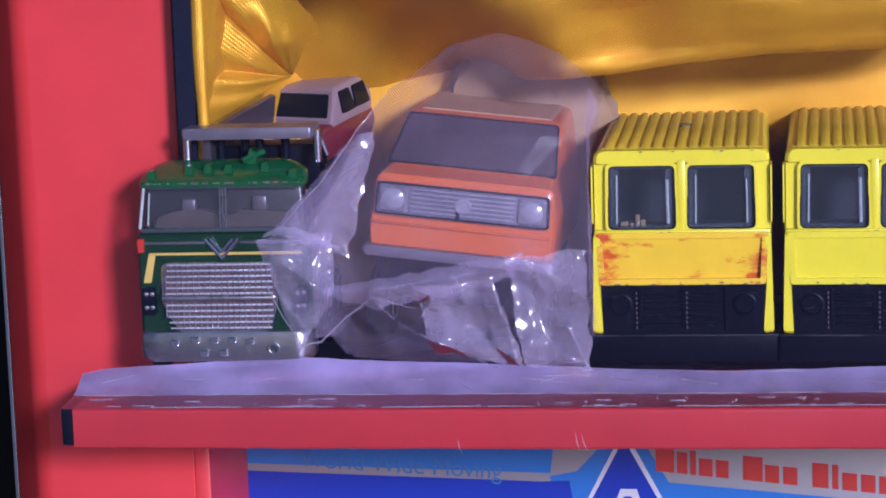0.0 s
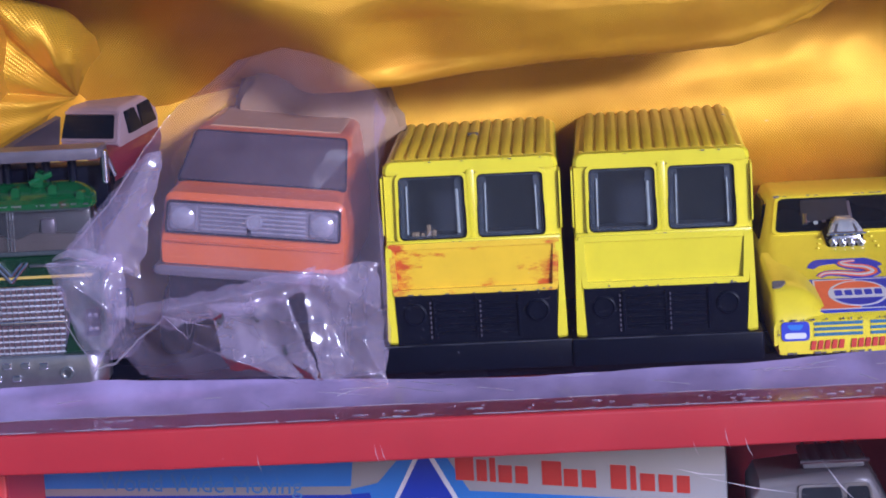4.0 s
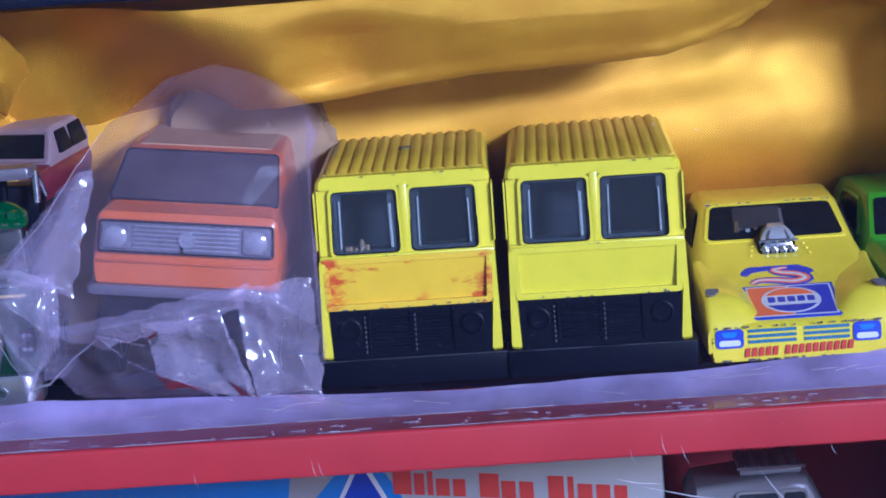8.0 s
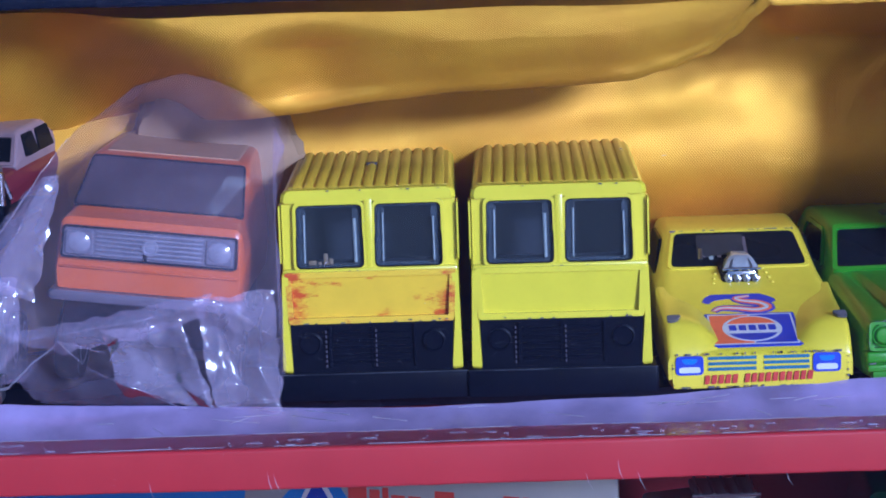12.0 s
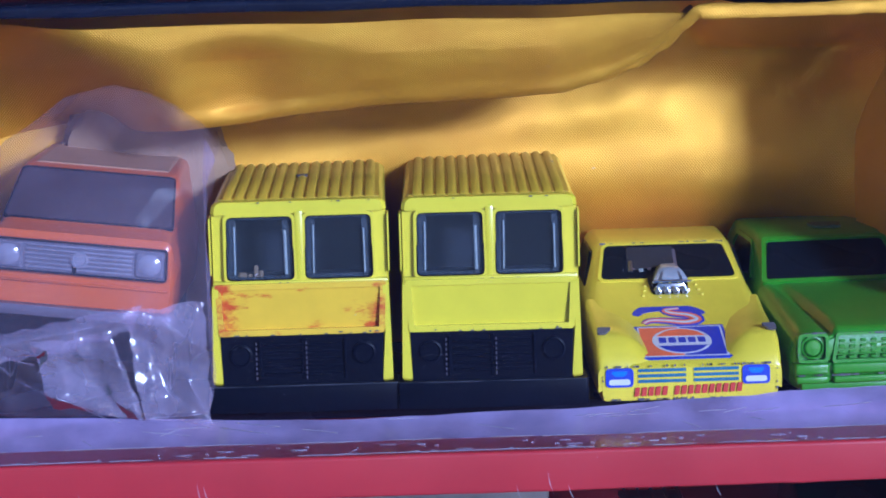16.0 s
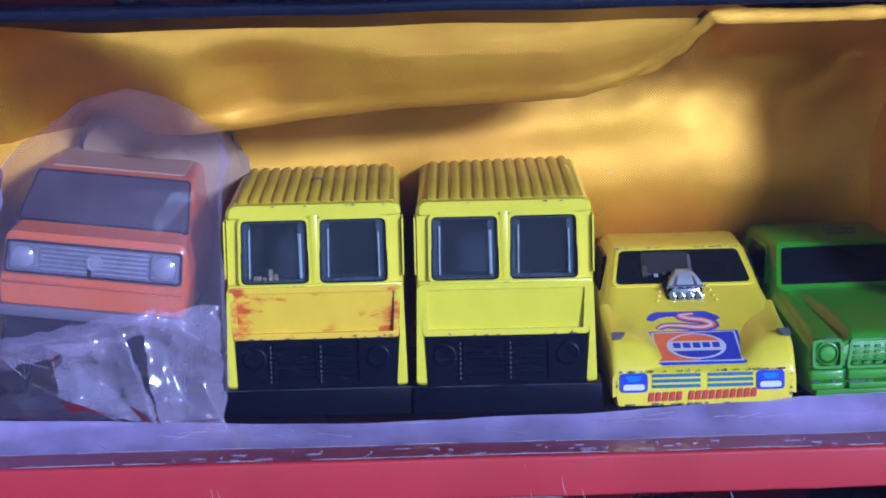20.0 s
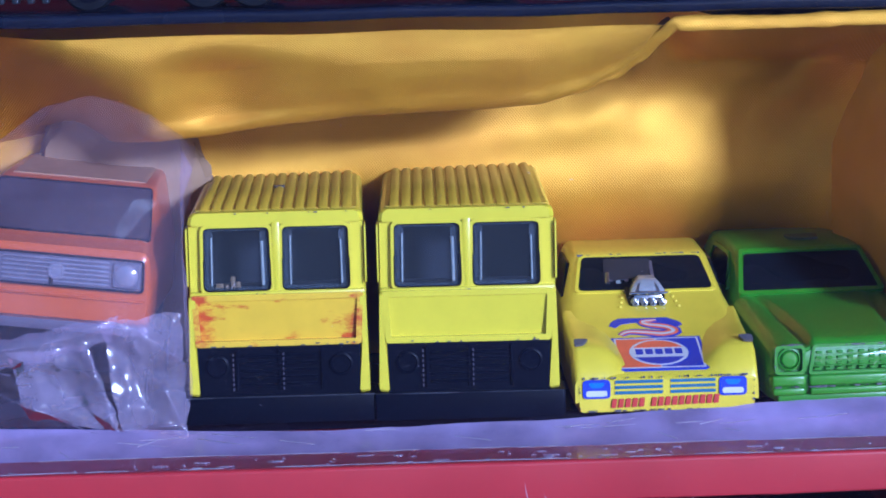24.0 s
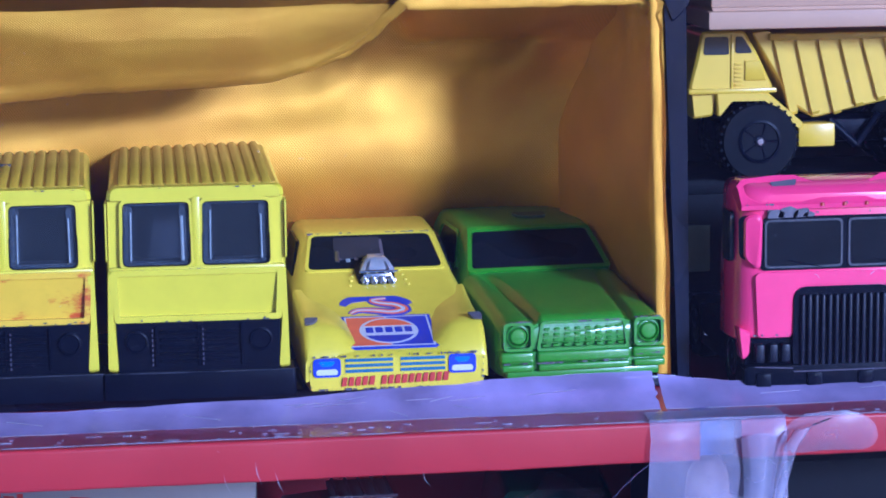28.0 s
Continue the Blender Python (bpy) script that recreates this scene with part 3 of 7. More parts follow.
# the satin on the left is drawn together into a knot, with folds running out from it
def gather(u, v):
    deg = 62 + 146 * u
    a = radians(deg)
    r = 0.3 + v * lerp_table([(62, 8.0), (75, 11.5), (95, 16.5), (115, 21.0), (128, 25.0), (150, 22.0), (175, 17.0), (208, 20.0)], deg)
    x, z = -87.0 + r * math.cos(a), 48.8 + r * math.sin(a)
    def lobe(lo, hi):
        return math.sin(math.pi * (deg - lo) / (hi - lo)) ** 0.8 if lo < deg < hi else 0.0
    near = 0.25 + 0.75 * max(0.0, min(1.0, (deg - 70) / 55))
    y = 27 - 16.5 * near * v ** 0.8
    y -= min(1.0, r / 7) * (5.0 * lobe(60, 126) + 2.4 * lobe(130, 166) + 1.8 * lobe(168, 212) + 0.5 * wob(x, z, 4, 0.25) + 0.35 * math.sin(a * 14 + r * 0.2))
    if deg < 120:                # the free lobe rolls back at its rim
        y += 11 * v ** 5 * min(1.0, (120 - deg) / 25)
    return (max(-101.0, x), min(50.0, max(8.8, y)), min(68.2, z))
part("lining_gather", grid(gather, 130, 34, lambda u, v: (u * 44 * (0.25 + 0.75 * v), v * 20)), SATIN, lined_box, "gathered gold satin drawn into a knot of folds", 80)

# ---- the two yellow vans ----
def wheel(parent, x, y, z, r, w, rim=None, name="wheel", n=24):
    wh = part(name, turned([(r * 0.5, -w / 2), (r * 0.93, -w / 2), (r, -w * 0.32), (r, w * 0.32), (r * 0.93, w / 2), (r * 0.5, w / 2)], (x, y, z), "x", n), RUBBER, parent)
    if rim:
        for s in (-1, 1):
            b = turned([(r * 0.52, s * w * 0.30), (r * 0.58, s * w * 0.50), (r * 0.50, s * w * 0.52), (r * 0.40, s * w * 0.36), (r * 0.16, s * w * 0.38), (r * 0.10, s * w * 0.5), (0.02, s * w * 0.5)], (x, y, z), "x", n)
            part("rim", b, rim, wh)
    return wh


def van(x, y, turn, panel_mat, label, chips):
    v = thing("toy_van", label, "toy van", x, y, 0, turn, group="yellow toy vans")
    W, T = 15.2, 37.6         # half width, height of the roof's front edge
    # lower shell and pillars of the front: a frame round two windows
    rings = []
    for yy, w, top in ((0.55, W - 0.55, T - 0.9), (1.3, W, T - 0.15), (2.4, W, T), (59.2, W, T), (60.6, W - 0.2, T - 0.4), (61.4, W - 0.9, T - 1.2)):
        pts = rounded([(-w, 5.6), (-w, 23.4), (-w + 0.35, top), (w - 0.35, top), (w, 23.4), (w, 5.6)], [0.3, 1.0, 1.7, 1.7, 1.0, 0.3], 5)
        rings.append([(p[0], yy, p[1]) for p in pts])
    shell_mesh = loft(rings, cap=False)
    shell_mesh.verts.ensure_lookup_table()
    shell_mesh.faces.new(shell_mesh.verts[-len(rings[0]):])
    part("body", shell_mesh, LEMON, v)
    # dark lining stands in for the shade in the cabin behind the clear windows
    def room(yy, k):
        return [(p[0] * k, yy, 29.5 + (p[1] - 29.5) * k) for p in rounded([(-W + 0.9, 22.6), (-W + 1.0, 36.6), (W - 1.0, 36.6), (W - 0.9, 22.6)], 1.0, 3)]
    cab = part("cabin", loft([room(1.7, 1.0), room(15.0, 0.98), room(15.1, 0.02)], cap=False), CABIN, v)
    part("dashboard", box(-W + 1.6, W - 1.6, 2.6, 6.0, 22.7, 24.6, 0.7), CABIN, cab)
    # roof sheet with ribs along it
    rb = B()
    n = 13
    for i in range(n):
        cx = -W + 1.9 + (2 * W - 3.8) * (i + 0.5) / n
        hw = (2 * W - 3.8) / n * 0.46
        loft([[(cx - hw, yy, T - 0.2), (cx - hw * 0.75, yy, T + h * 0.7), (cx - hw * 0.2, yy, T + h), (cx + hw * 0.3, yy, T + h), (cx + hw * 0.75, yy, T + h * 0.7), (cx + hw, yy, T - 0.2)] for yy, h in ((3.0, 0.05), (4.4, 0.72), (59.0, 0.72), (60.0, 0.1))], bm=rb)
    part("roof_ribs", rb, ROOF_SHADED, v, "ribbed roof, its weaker light painted as duller yellow")
    part("roof", prism(rounded([(-W + 1.3, 3.4), (W - 1.3, 3.4), (W - 1.3, 60), (-W + 1.3, 60)], 0.6, 3), T - 0.3, T + 0.07, "z"), ROOF_SHADED, v)
    # the front: frame, mullion, bent panel
    fr = B()
    for a, b, lo, hi in ((-W + 0.3, -12.7, 23.2, T - 0.6), (12.7, W - 0.3, 23.2, T - 0.6), (-12.7, 12.7, 35.3, T - 0.6), (-12.7, 12.7, 23.2, 24.0), (-0.7, 0.7, 24.0, 35.3)):
        box(a, b, 0.5, 1.5, lo, hi, bm=fr)
    part("front_wall", fr, LEMON, v)
    for s in (-1, 1):
        cx = 6.75 * s
        part("window_frame", patch((cx - 6.2, -0.05, 35.6), (cx + 6.2, -0.05, 35.6), (cx + 6.3, -0.25, 23.6), (cx - 6.3, -0.25, 23.6), 1.3, 0.30, 0.9, hole=0.55), LEMON, v)
        w = part("window", patch((cx - 5.9, 0.9, 35.3), (cx + 5.9, 0.9, 35.3), (cx + 6.0, 0.8, 23.9), (cx - 6.0, 0.8, 23.9), 0.7, 0.1, 0.1), GLAZING, v, "clear-plastic window on a dark-lined cabin")
        w.visible_shadow = False
        part("window_rim", patch((cx - 5.6, 0.4, 34.9), (cx + 5.6, 0.4, 34.9), (cx + 5.7, 0.3, 24.2), (cx - 5.7, 0.3, 24.2), 1.2, 0.25, 0.3, hole=0.4), GLAZING_HAZE, w)
        # hazy strips stand in for soft bands of light on the panes
        for e in (-1, 1):
            part("light_band", patch((cx + e * 4.7 - 0.75, 0.5, 34.3), (cx + e * 4.7 + 0.75, 0.5, 34.3), (cx + e * 4.8 + 0.75, 0.4, 24.5), (cx + e * 4.8 - 0.75, 0.4, 24.5), 0.5, 0.1, 0.1), GLAZING_HAZE, w).visible_shadow = False
        # pale rods put in as highlights on the panes
        for e, h, r in ((-1, 8.6, 0.16), (1, 7.8, 0.30 if s * chips < 0 or (chips < 15 and s < 0) else 0.16)):
            part("highlight_streak", rod((cx + e * 4.4, 0.1, 25.0), (cx + e * 4.3, 0.15, 24.8 + h), r, 8), STREAK, w)
        # thin black ring drawn as an outline round the opening
        part("window_outline", patch((cx - 5.75, -0.28, 35.15), (cx + 5.75, -0.28, 35.15), (cx + 5.85, -0.5, 24.05), (cx - 5.85, -0.5, 24.05), 1.1, 0.06, 0.5, hole=0.2), BLACK, w)
    part("mullion", box(-0.75, 0.75, -0.55, 0.9, 23.4, 36.0, 0.35), LEMON, v)
    part("roof_lip", prism(rounded([(-W + 0.1, T - 2.2), (W - 0.1, T - 2.0), (W - 0.5, T + 0.1), (-W + 0.5, T + 0.1)], [0.5, 0.5, 1.3, 1.3], 4), -0.3, 2.8, "y", 0.6), LEMON, v)
    part("sill", box(-W + 0.2, W - 0.2, -0.9, 0.9, 23.0, 24.0, 0.3), LEMON, v)
    part("front_panel", patch((-W + 1.3, -1.2, 23.0), (W - 1.3, -1.2, 23.0), (W - 1.9, -0.5, 15.4), (-W + 1.9, -0.5, 15.4), 0.6, 0.0, 1.6), panel_mat, v)
    part("panel_rim", patch((-W + 0.5, -1.2, 23.6), (W - 0.5, -1.2, 23.6), (W - 1.0, -1.4, 14.6), (-W + 1.0, -1.4, 14.6), 0.6, 0.35, 1.4, hole=1.0), panel_mat if chips else LEMON, v)
    for s in (-1, 1):
        part("corner_post", prism(rounded([(s * (W - 0.05), 23.4), (s * (W + 0.35), 6.2), (s * (W - 1.5), 6.0), (s * (W - 1.15), 14.6), (s * (W - 1.2), 23.2)], 0.35, 3), -1.6, 2.4, "y", 0.4), LEMON, v)
        # grab rail on the side
        part("side_rail", prism(rounded([(-0.5, 25), (4.5, 25), (4.5, 35), (-0.5, 35)], 0.5, 3), s * (W - 0.1), s * (W + 0.2), "x"), LEMON, v)
    # black base: grille field and bumper
    base = part("chassis", box(-W - 0.2, W + 0.2, -0.2, 61.6, 1.6, 6.2, 0.3), BLACK, v)
    part("grille", patch((-W + 1.2, -1.25, 14.7), (W - 1.2, -1.25, 14.7), (W - 1.5, -1.6, 6.0), (-W + 1.5, -1.6, 6.0), 0.4, 0.1, 1.6), BLACK, v)
    for i in range(5):
        part("grille_bar", box(-6.6, 6.6, -1.98, -1.5, 7.6 + i * 1.25, 8.1 + i * 1.25, 0.12, 1), BLACK, v)
    for gx in (-7.3, 0.0, 7.3):
        part("grille_post", box(gx - 0.22, gx + 0.22, -2.0, -1.5, 6.9, 14.0, 0.1, 1), BLACK, v)
    # grey studs stand in for glints along two ridges of the grille
    for gx in (-7.9, 0.7):
        for k in range(8):
            part("glint_stud", box(gx - 0.13, gx + 0.13, -2.25, -1.7, 7.0 + 0.86 * k, 7.45 + 0.86 * k, 0.08, 1), DULL_GREY, v)
    for s in (-1, 1):
        part("headlight", turned([(2.0, -1.5), (2.0, -1.95), (1.7, -2.05), (1.5, -1.8), (0.05, -1.7)], (s * 10.6, 0, 11.2), "y", 20), BLACK, v)
    part("bumper", prism(rounded([(-W - 1.2, -2.6), (W + 1.3, -2.6), (W + 1.3, 6), (-W - 1.2, 6)], 0.6, 3), 1.3, 6.0, "z", 0.3), BLACK, v)
    scuffs = random.Random(int(x * 5) + 90)
    xx = -W - 0.9
    while xx < W + 0.6:                      # the bumper's upper edge has rubbed grey
        w = scuffs.uniform(3.0, 6.5)
        part("worn_edge", rod((xx, -2.5, 5.93), (min(W + 1.1, xx + w), -2.5, 5.93), scuffs.uniform(0.05, 0.12), 6), RUBBED, v)
        xx += w - 0.05
    for k in range(6):
        a, b = scuffs.uniform(-13, 13), scuffs.uniform(7, 13.6)
        part("scuff", rod((a, -2.02, b), (a + scuffs.uniform(-1.4, 1.4), -2.02, b + scuffs.uniform(-1.0, 1.0)), 0.035, 5), RUBBED, v)
    for s in (-1, 1):
        for yy in (13, 47):
            wheel(v, s * (W - 2.2), yy, 4.2, 4.2, 3.2)
    # bare metal where the paint has chipped
    rng = random.Random(int(x * 7) + 3)
    for k in range(chips):
        cx = rng.uniform(-W + 1.5, W - 1.5)
        zz = rng.choice((14.75, 14.75, 15.0, T - 0.1, 23.6))
        w = rng.uniform(0.1, 0.38)
        yy = -1.98 if zz < 16 else (-0.95 if zz < 30 else -0.62)
        part("paint_chip", patch((cx - w, yy, zz + 0.08), (cx + w, yy, zz + 0.11), (cx + w * 0.8, yy, zz - 0.14), (cx - w * 0.7, yy, zz - 0.1), 0.1, 0.05, 0.1), BARE, v)
    return v


van_worn = van(-15.6, 0.6, 0.0, LEMON_WORN, "yellow toy van with an orange-stained front and black bumper", 22)
van(17.0, -0.4, -1.2, LEMON, "clean lemon-yellow toy van with a ribbed roof", 14)
part("roof_chip", patch((-1.2, 30.4, 38.2), (1.0, 30.6, 38.2), (0.8, 28.6, 38.2), (-0.9, 28.4, 38.2), 0.5, 0.15, 0.3), BARE, van_worn)
for a, b, h, k in ((-8.0, -7.2, 2.0, 1.2), (-7.1, -6.3, 1.1, 1.3), (-10.6, -9.2, 0.8, 1.4), (-9.0, -8.3, 0.6, 1.3)):
    part("cabin_scrap", box(a, b, k, k + 0.5, 24.0, 24.4 + h, 0.25), PAPER, van_worn)

# ---- cars of one loft: y, half widths at the bottom, belt and top, heights of the bottom, belt and top ----
def shell(rows, r=(0.6, 1.2, 1.6), n=4):
    rings = []
    for y, hb, hm, ht, z0, zm, zt in rows:
        pts = rounded([(-hb, z0), (-hm, zm), (-ht, zt), (ht, zt), (hm, zm), (hb, z0)], [r[0], r[1], r[2], r[2], r[1], r[0]], n)
        rings.append([(p[0], y, p[1]) for p in pts])
    return loft(rings)


def chip_row(parent, pts, rng, k, mat, size=0.7):
    """Bare patches along an edge given by two points."""
    a, b = Vector(pts[0]), Vector(pts[1])
    for _ in range(k):
        c = a + (b - a) * rng.random()
        w, h = rng.choice((0.12, 0.2, 0.3, 0.45, 0.7)) * size, rng.uniform(0.06, 0.22)
        part("paint_chip", patch(c + Vector((-w, 0, h)), c + Vector((w, 0, h)), c + Vector((w * 0.7, 0, -h)), c + Vector((-w * 0.8, 0, -h * 0.8)), 0.15, 0.05, 0.15), mat, parent)


def drag_car():
    c = thing("toy_drag_car", "yellow toy drag car with a printed bonnet and exposed engine", "toy car", 51.0, -2.0, 0)
    rows = [(0.0, 15.0, 15.3, 14.9, 1.5, 4.6, 7.0), (0.7, 15.2, 15.5, 15.1, 1.4, 4.8, 7.7), (4, 15.4, 15.8, 14.8, 1.4, 7.5, 8.8), (10, 15.5, 15.9, 14.5, 1.4, 9.4, 10.5),
            (20, 15.5, 15.9, 14.2, 1.4, 11.4, 13.2), (31, 15.4, 15.6, 13.6, 1.4, 13.4, 16.3), (33, 15.3, 15.5, 13.5, 1.4, 13.6, 17.0), (42.5, 15.2, 15.4, 12.4, 1.4, 14, 22.0),
            (46, 15.2, 15.4, 12.5, 1.4, 14, 22.4), (60, 15.2, 15.3, 12.7, 1.4, 14, 22.4), (64, 15.1, 15.2, 12.5, 1.4, 13.8, 21.8), (69, 15.0, 15.1, 13.0, 1.4, 13, 17.0), (75, 14.6, 14.8, 13, 1.8, 10, 14)]
    part("body", shell(rows), WARM_YELLOW, c)
    for s in (-1, 1):
        # raised front wing
        rings = []
        for y, h, w in ((0.1, 7.4, 2.2), (1.6, 9.6, 2.6), (3.6, 11.8, 2.9), (6.0, 12.7, 2.8), (12, 12.7, 2.5), (20, 13.6, 1.8), (27, 14.7, 0.9)):
            x1 = 15.85
            pts = rounded([(s * x1, 3.0), (s * x1, h), (s * (x1 - 2 * w), h - 0.2), (s * (x1 - 2 * w - 3.6), min(h - 1.0, 8.2 + 0.265 * y - 0.5))], [0.2, 1.5, 2.4, 0.3], 5)
            rings.append([(p[0], y, p[1]) for p in pts])
        part("wing", loft(rings), WARM_YELLOW, c)
        part("side_window", patch((s * 13.5, 44.5, 20.8), (s * 13.6, 58, 20.8), (s * 15.0, 60, 15), (s * 15.0, 38, 15), 1.2, 0.15, 0.6), SCREEN_DARK, c)
        for y in (15, 55):
            wheel(c, s * 13.6, y, 4.4, 4.4, 3.4)
    w = part("windscreen", patch((-10.9, 42.0, 21.7), (10.9, 42.0, 21.7), (12.6, 32.6, 16.8), (-12.6, 32.6, 16.8), 1.2, 0.25, 0.5), SCREEN_DARK, c, "windscreen opening drawn as a dark plate")
    part("roll_bar", rod((-6.6, 37.4, 19.4), (-6.8, 34.6, 18.0), 0.45), GREY, w)
    dash = material("dark grey plastic", (0.022, 0.024, 0.032), 0.4, vary=0.3)
    part("seat_back", patch((-7.0, 41.2, 21.4), (1.6, 41.2, 21.4), (1.2, 36.2, 18.8), (-7.4, 35.0, 18.1), 0.5, 0.3, 0.2), dash, w)
    for x0, x1, y0, y1 in ((-6.6, -5.8, 35.2, 38.0), (-5.2, -4.4, 34.6, 37.6), (-3.6, -2.9, 35.0, 38.4), (1.4, 2.0, 36.0, 40.6)):
        part("cabin_rib", patch((x0, y1, 16.8 + 0.52 * (y1 - 32.6)), (x1, y1, 16.8 + 0.52 * (y1 - 32.6)), (x1, y0, 16.8 + 0.52 * (y0 - 32.6)), (x0, y0, 16.8 + 0.52 * (y0 - 32.6)), 0.2, 0.36, 0.1), STREAK if x0 == -5.2 else DULL_GREY, w)
    part("screen_rim", patch((-11.5, 42.5, 22.0), (11.5, 42.5, 22.0), (13.2, 32.2, 16.6), (-13.2, 32.2, 16.6), 1.6, 0.3, 0.4, hole=0.6), WARM_YELLOW, c)
    # black plate drawn for the shaded cut-out round the engine
    part("engine_cutout", patch((-4.0, 33.5, 17.4), (3.6, 33.5, 17.4), (2.9, 26.8, 15.2), (-3.6, 26.8, 15.2), 0.7, 0.22, 0.3), BLACK, c)
    # blower: a ribbed scoop over a case, with a row of round intakes below
    e = part("engine", loft([[(p[0], p[1], z) for p in rounded([(-a, y0), (a, y0), (a * 0.9, y1), (-a * 0.9, y1)], 0.35, 2)] for z, a, y0, y1 in ((14.6, 2.7, 27.4, 36), (15.9, 2.9, 27.6, 36), (16.0, 2.2, 28.6, 35), (16.9, 2.2, 28.8, 35))]), CHROMED, c, "chrome blower on the engine")
    e.scale = (1.2, 1.0, 1.0)
    part("scoop", loft([[(p[0], p[1], z) for p in rounded([(-a, y0), (-a * 0.5, y0 - 0.5), (a * 0.5, y0 - 0.5), (a, y0), (a * 0.85, y1), (-a * 0.85, y1)], 0.25, 2)] for z, a, y0, y1 in ((16.8, 2.7, 28.8, 35.4), (17.6, 2.6, 29.2, 35.4), (18.9, 1.9, 30.4, 35), (19.5, 1.3, 31.4, 34.6))]), material("worn chrome scoop", (0.42, 0.43, 0.47), 0.2, metal=0.35, vary=0.25, scale=900), e)
    part("scoop_mouth", patch((-1.3, 30.0, 18.8), (1.3, 30.0, 18.8), (1.9, 28.6, 17.3), (-1.9, 28.6, 17.3), 0.4, 0.1, 0.3), GREY, e)
    for k in range(4):
        part("injector", turned([(0.55, 14.9), (0.55, 16.2), (0.42, 16.5), (0.3, 16.2), (0.02, 16.1)], (-2.1 + 1.35 * k, 27.4, 0), "z", 12), GREY, e)
        part("intake", turned([(0.5, 0.4), (0.55, -0.5), (0.3, -0.6), (0.25, 0.1), (0.02, 0.1)], (-2.1 + 1.35 * k, 26.9, 15.6), "y", 12), GREY, e)
    part("belt_guard", rod((-2.9, 28.0, 17.2), (2.9, 28.0, 17.2), 0.3, 8), CHROME, e)
    for s in (-1, 1):
        for k in range(4):
            x, y = s * (4.3 + 0.35 * k), 33.0 - 2.0 * k
            part("rivet", turned([(0.32, 0), (0.28, 0.3), (0.02, 0.4)], (x, y - 1, 8.2 + 0.265 * (y - 1) - 0.1), "z", 8), WARM_YELLOW, c)
    # bonnet print; the field slopes up from the nose
    def on(x, y, lift=0.0):
        return (x, y, 7.92 + 0.262 * y + lift)
    def field(x0, x1, y0, y1, r, mat, h, name, wf=1.0):
        cx = (x0 + x1) / 2
        return part(name, patch(on(cx + (x0 - cx) * wf, y1), on(cx + (x1 - cx) * wf, y1), on(x1, y0), on(x0, y0), r, h, 0.25), mat, c)
    field(-8.5, 7.7, 1.7, 14.2, 0.2, BLUE_INK, 0.06, "print_frame", 0.975)
    field(-8.0, 7.2, 2.2, 13.8, 0.1, WHITE_INK, 0.09, "print_border", 0.975)
    field(-7.6, -0.6, 2.6, 13.4, 0.05, ORANGE_INK, 0.12, "print_field", 0.975)
    field(-0.4, 6.8, 2.6, 13.4, 0.05, BLUE_INK, 0.12, "print_field", 0.975)
    def disc(x, y, a, b, mat, h, name, lo=-1.0, hi=1.0):
        pts = []
        for i in range(33):
            t = math.pi / 2 + 2 * math.pi * i / 32
            u, v = math.cos(t), math.sin(t)
            pts.append((x + a * u, y + b * min(hi, max(lo, v))))
        bmx = B()
        loft([[on(p[0], p[1], -0.2) for p in pts[:-1]], [on(p[0], p[1], h) for p in pts[:-1]]], bm=bmx)
        part(name, bmx, mat, c)
    disc(-0.45, 8.0, 5.2, 4.9, WHITE_INK, 0.17, "print_disc")
    disc(-0.45, 8.0, 4.6, 4.5, ORANGE_INK, 0.20, "print_crescent", 0.42, 1.0)
    disc(-0.45, 8.0, 4.6, 4.5, BLUE_INK, 0.20, "print_crescent", -1.0, -0.42)
    for k in range(5):
        field(-4.5 + 1.72 * k, -3.2 + 1.72 * k, 7.3, 9.3, 0.25, BLUE_INK, 0.21, "print_bar", 1.0)
    # serpent ribbon above the square: three bands
    def ribbon(path, w, mat, h, name):
        a, b = [], []
        for i, (x, y) in enumerate(path):
            p, q = Vector(path[max(0, i - 1)]), Vector(path[min(len(path) - 1, i + 1)])
            d = (q - p).normalized()
            nn = Vector((-d.y, d.x)) * w * (0.35 + 0.65 * math.sin(math.pi * (i + 0.6) / (len(path) + 0.2)))
            a.append((x + nn.x, y + nn.y)), b.append((x - nn.x, y - nn.y))
        rings = [[on(p[0], p[1], -0.2), on(p[0], p[1], h), on(q[0], q[1], h), on(q[0], q[1], -0.2)] for p, q in zip(a, b)]
        part(name, loft(rings), mat, c)
    def curve(ctrl, n=26):
        out = []
        for i in range(n + 1):
            t = i / n * (len(ctrl) - 1)
            k = min(int(t), len(ctrl) - 2)
            u = t - k
            p0, p1, p2, p3 = (Vector(ctrl[max(0, min(len(ctrl) - 1, k + j))]) for j in (-1, 0, 1, 2))
            out.append(tuple(0.5 * ((2 * p1) + (p2 - p0) * u + (2 * p0 - 5 * p1 + 4 * p2 - p3) * u * u + (3 * p1 - p0 - 3 * p2 + p3) * u ** 3)))
        return out
    snake = [(-7.6, 18.6), (-6.2, 20.6), (-3.0, 21.6), (0.8, 21.2), (3.6, 19.6), (4.6, 18.6)]
    tail = [(-6.4, 15.2), (-5.0, 16.4), (-2.2, 16.2), (1.0, 15.4), (3.2, 16.4), (2.0, 18.2), (-1.0, 19.2), (-2.0, 20.4), (0.5, 21.0)]
    ribbon(curve(snake), 1.5, BLUE_INK, 0.08, "print_ribbon")
    ribbon(curve(tail), 1.5, BLUE_INK, 0.10, "print_ribbon")
    ribbon(curve(tail), 0.95, ORANGE_INK, 0.13, "print_ribbon")
    ribbon(curve(tail), 0.35, WHITE_INK, 0.16, "print_ribbon")
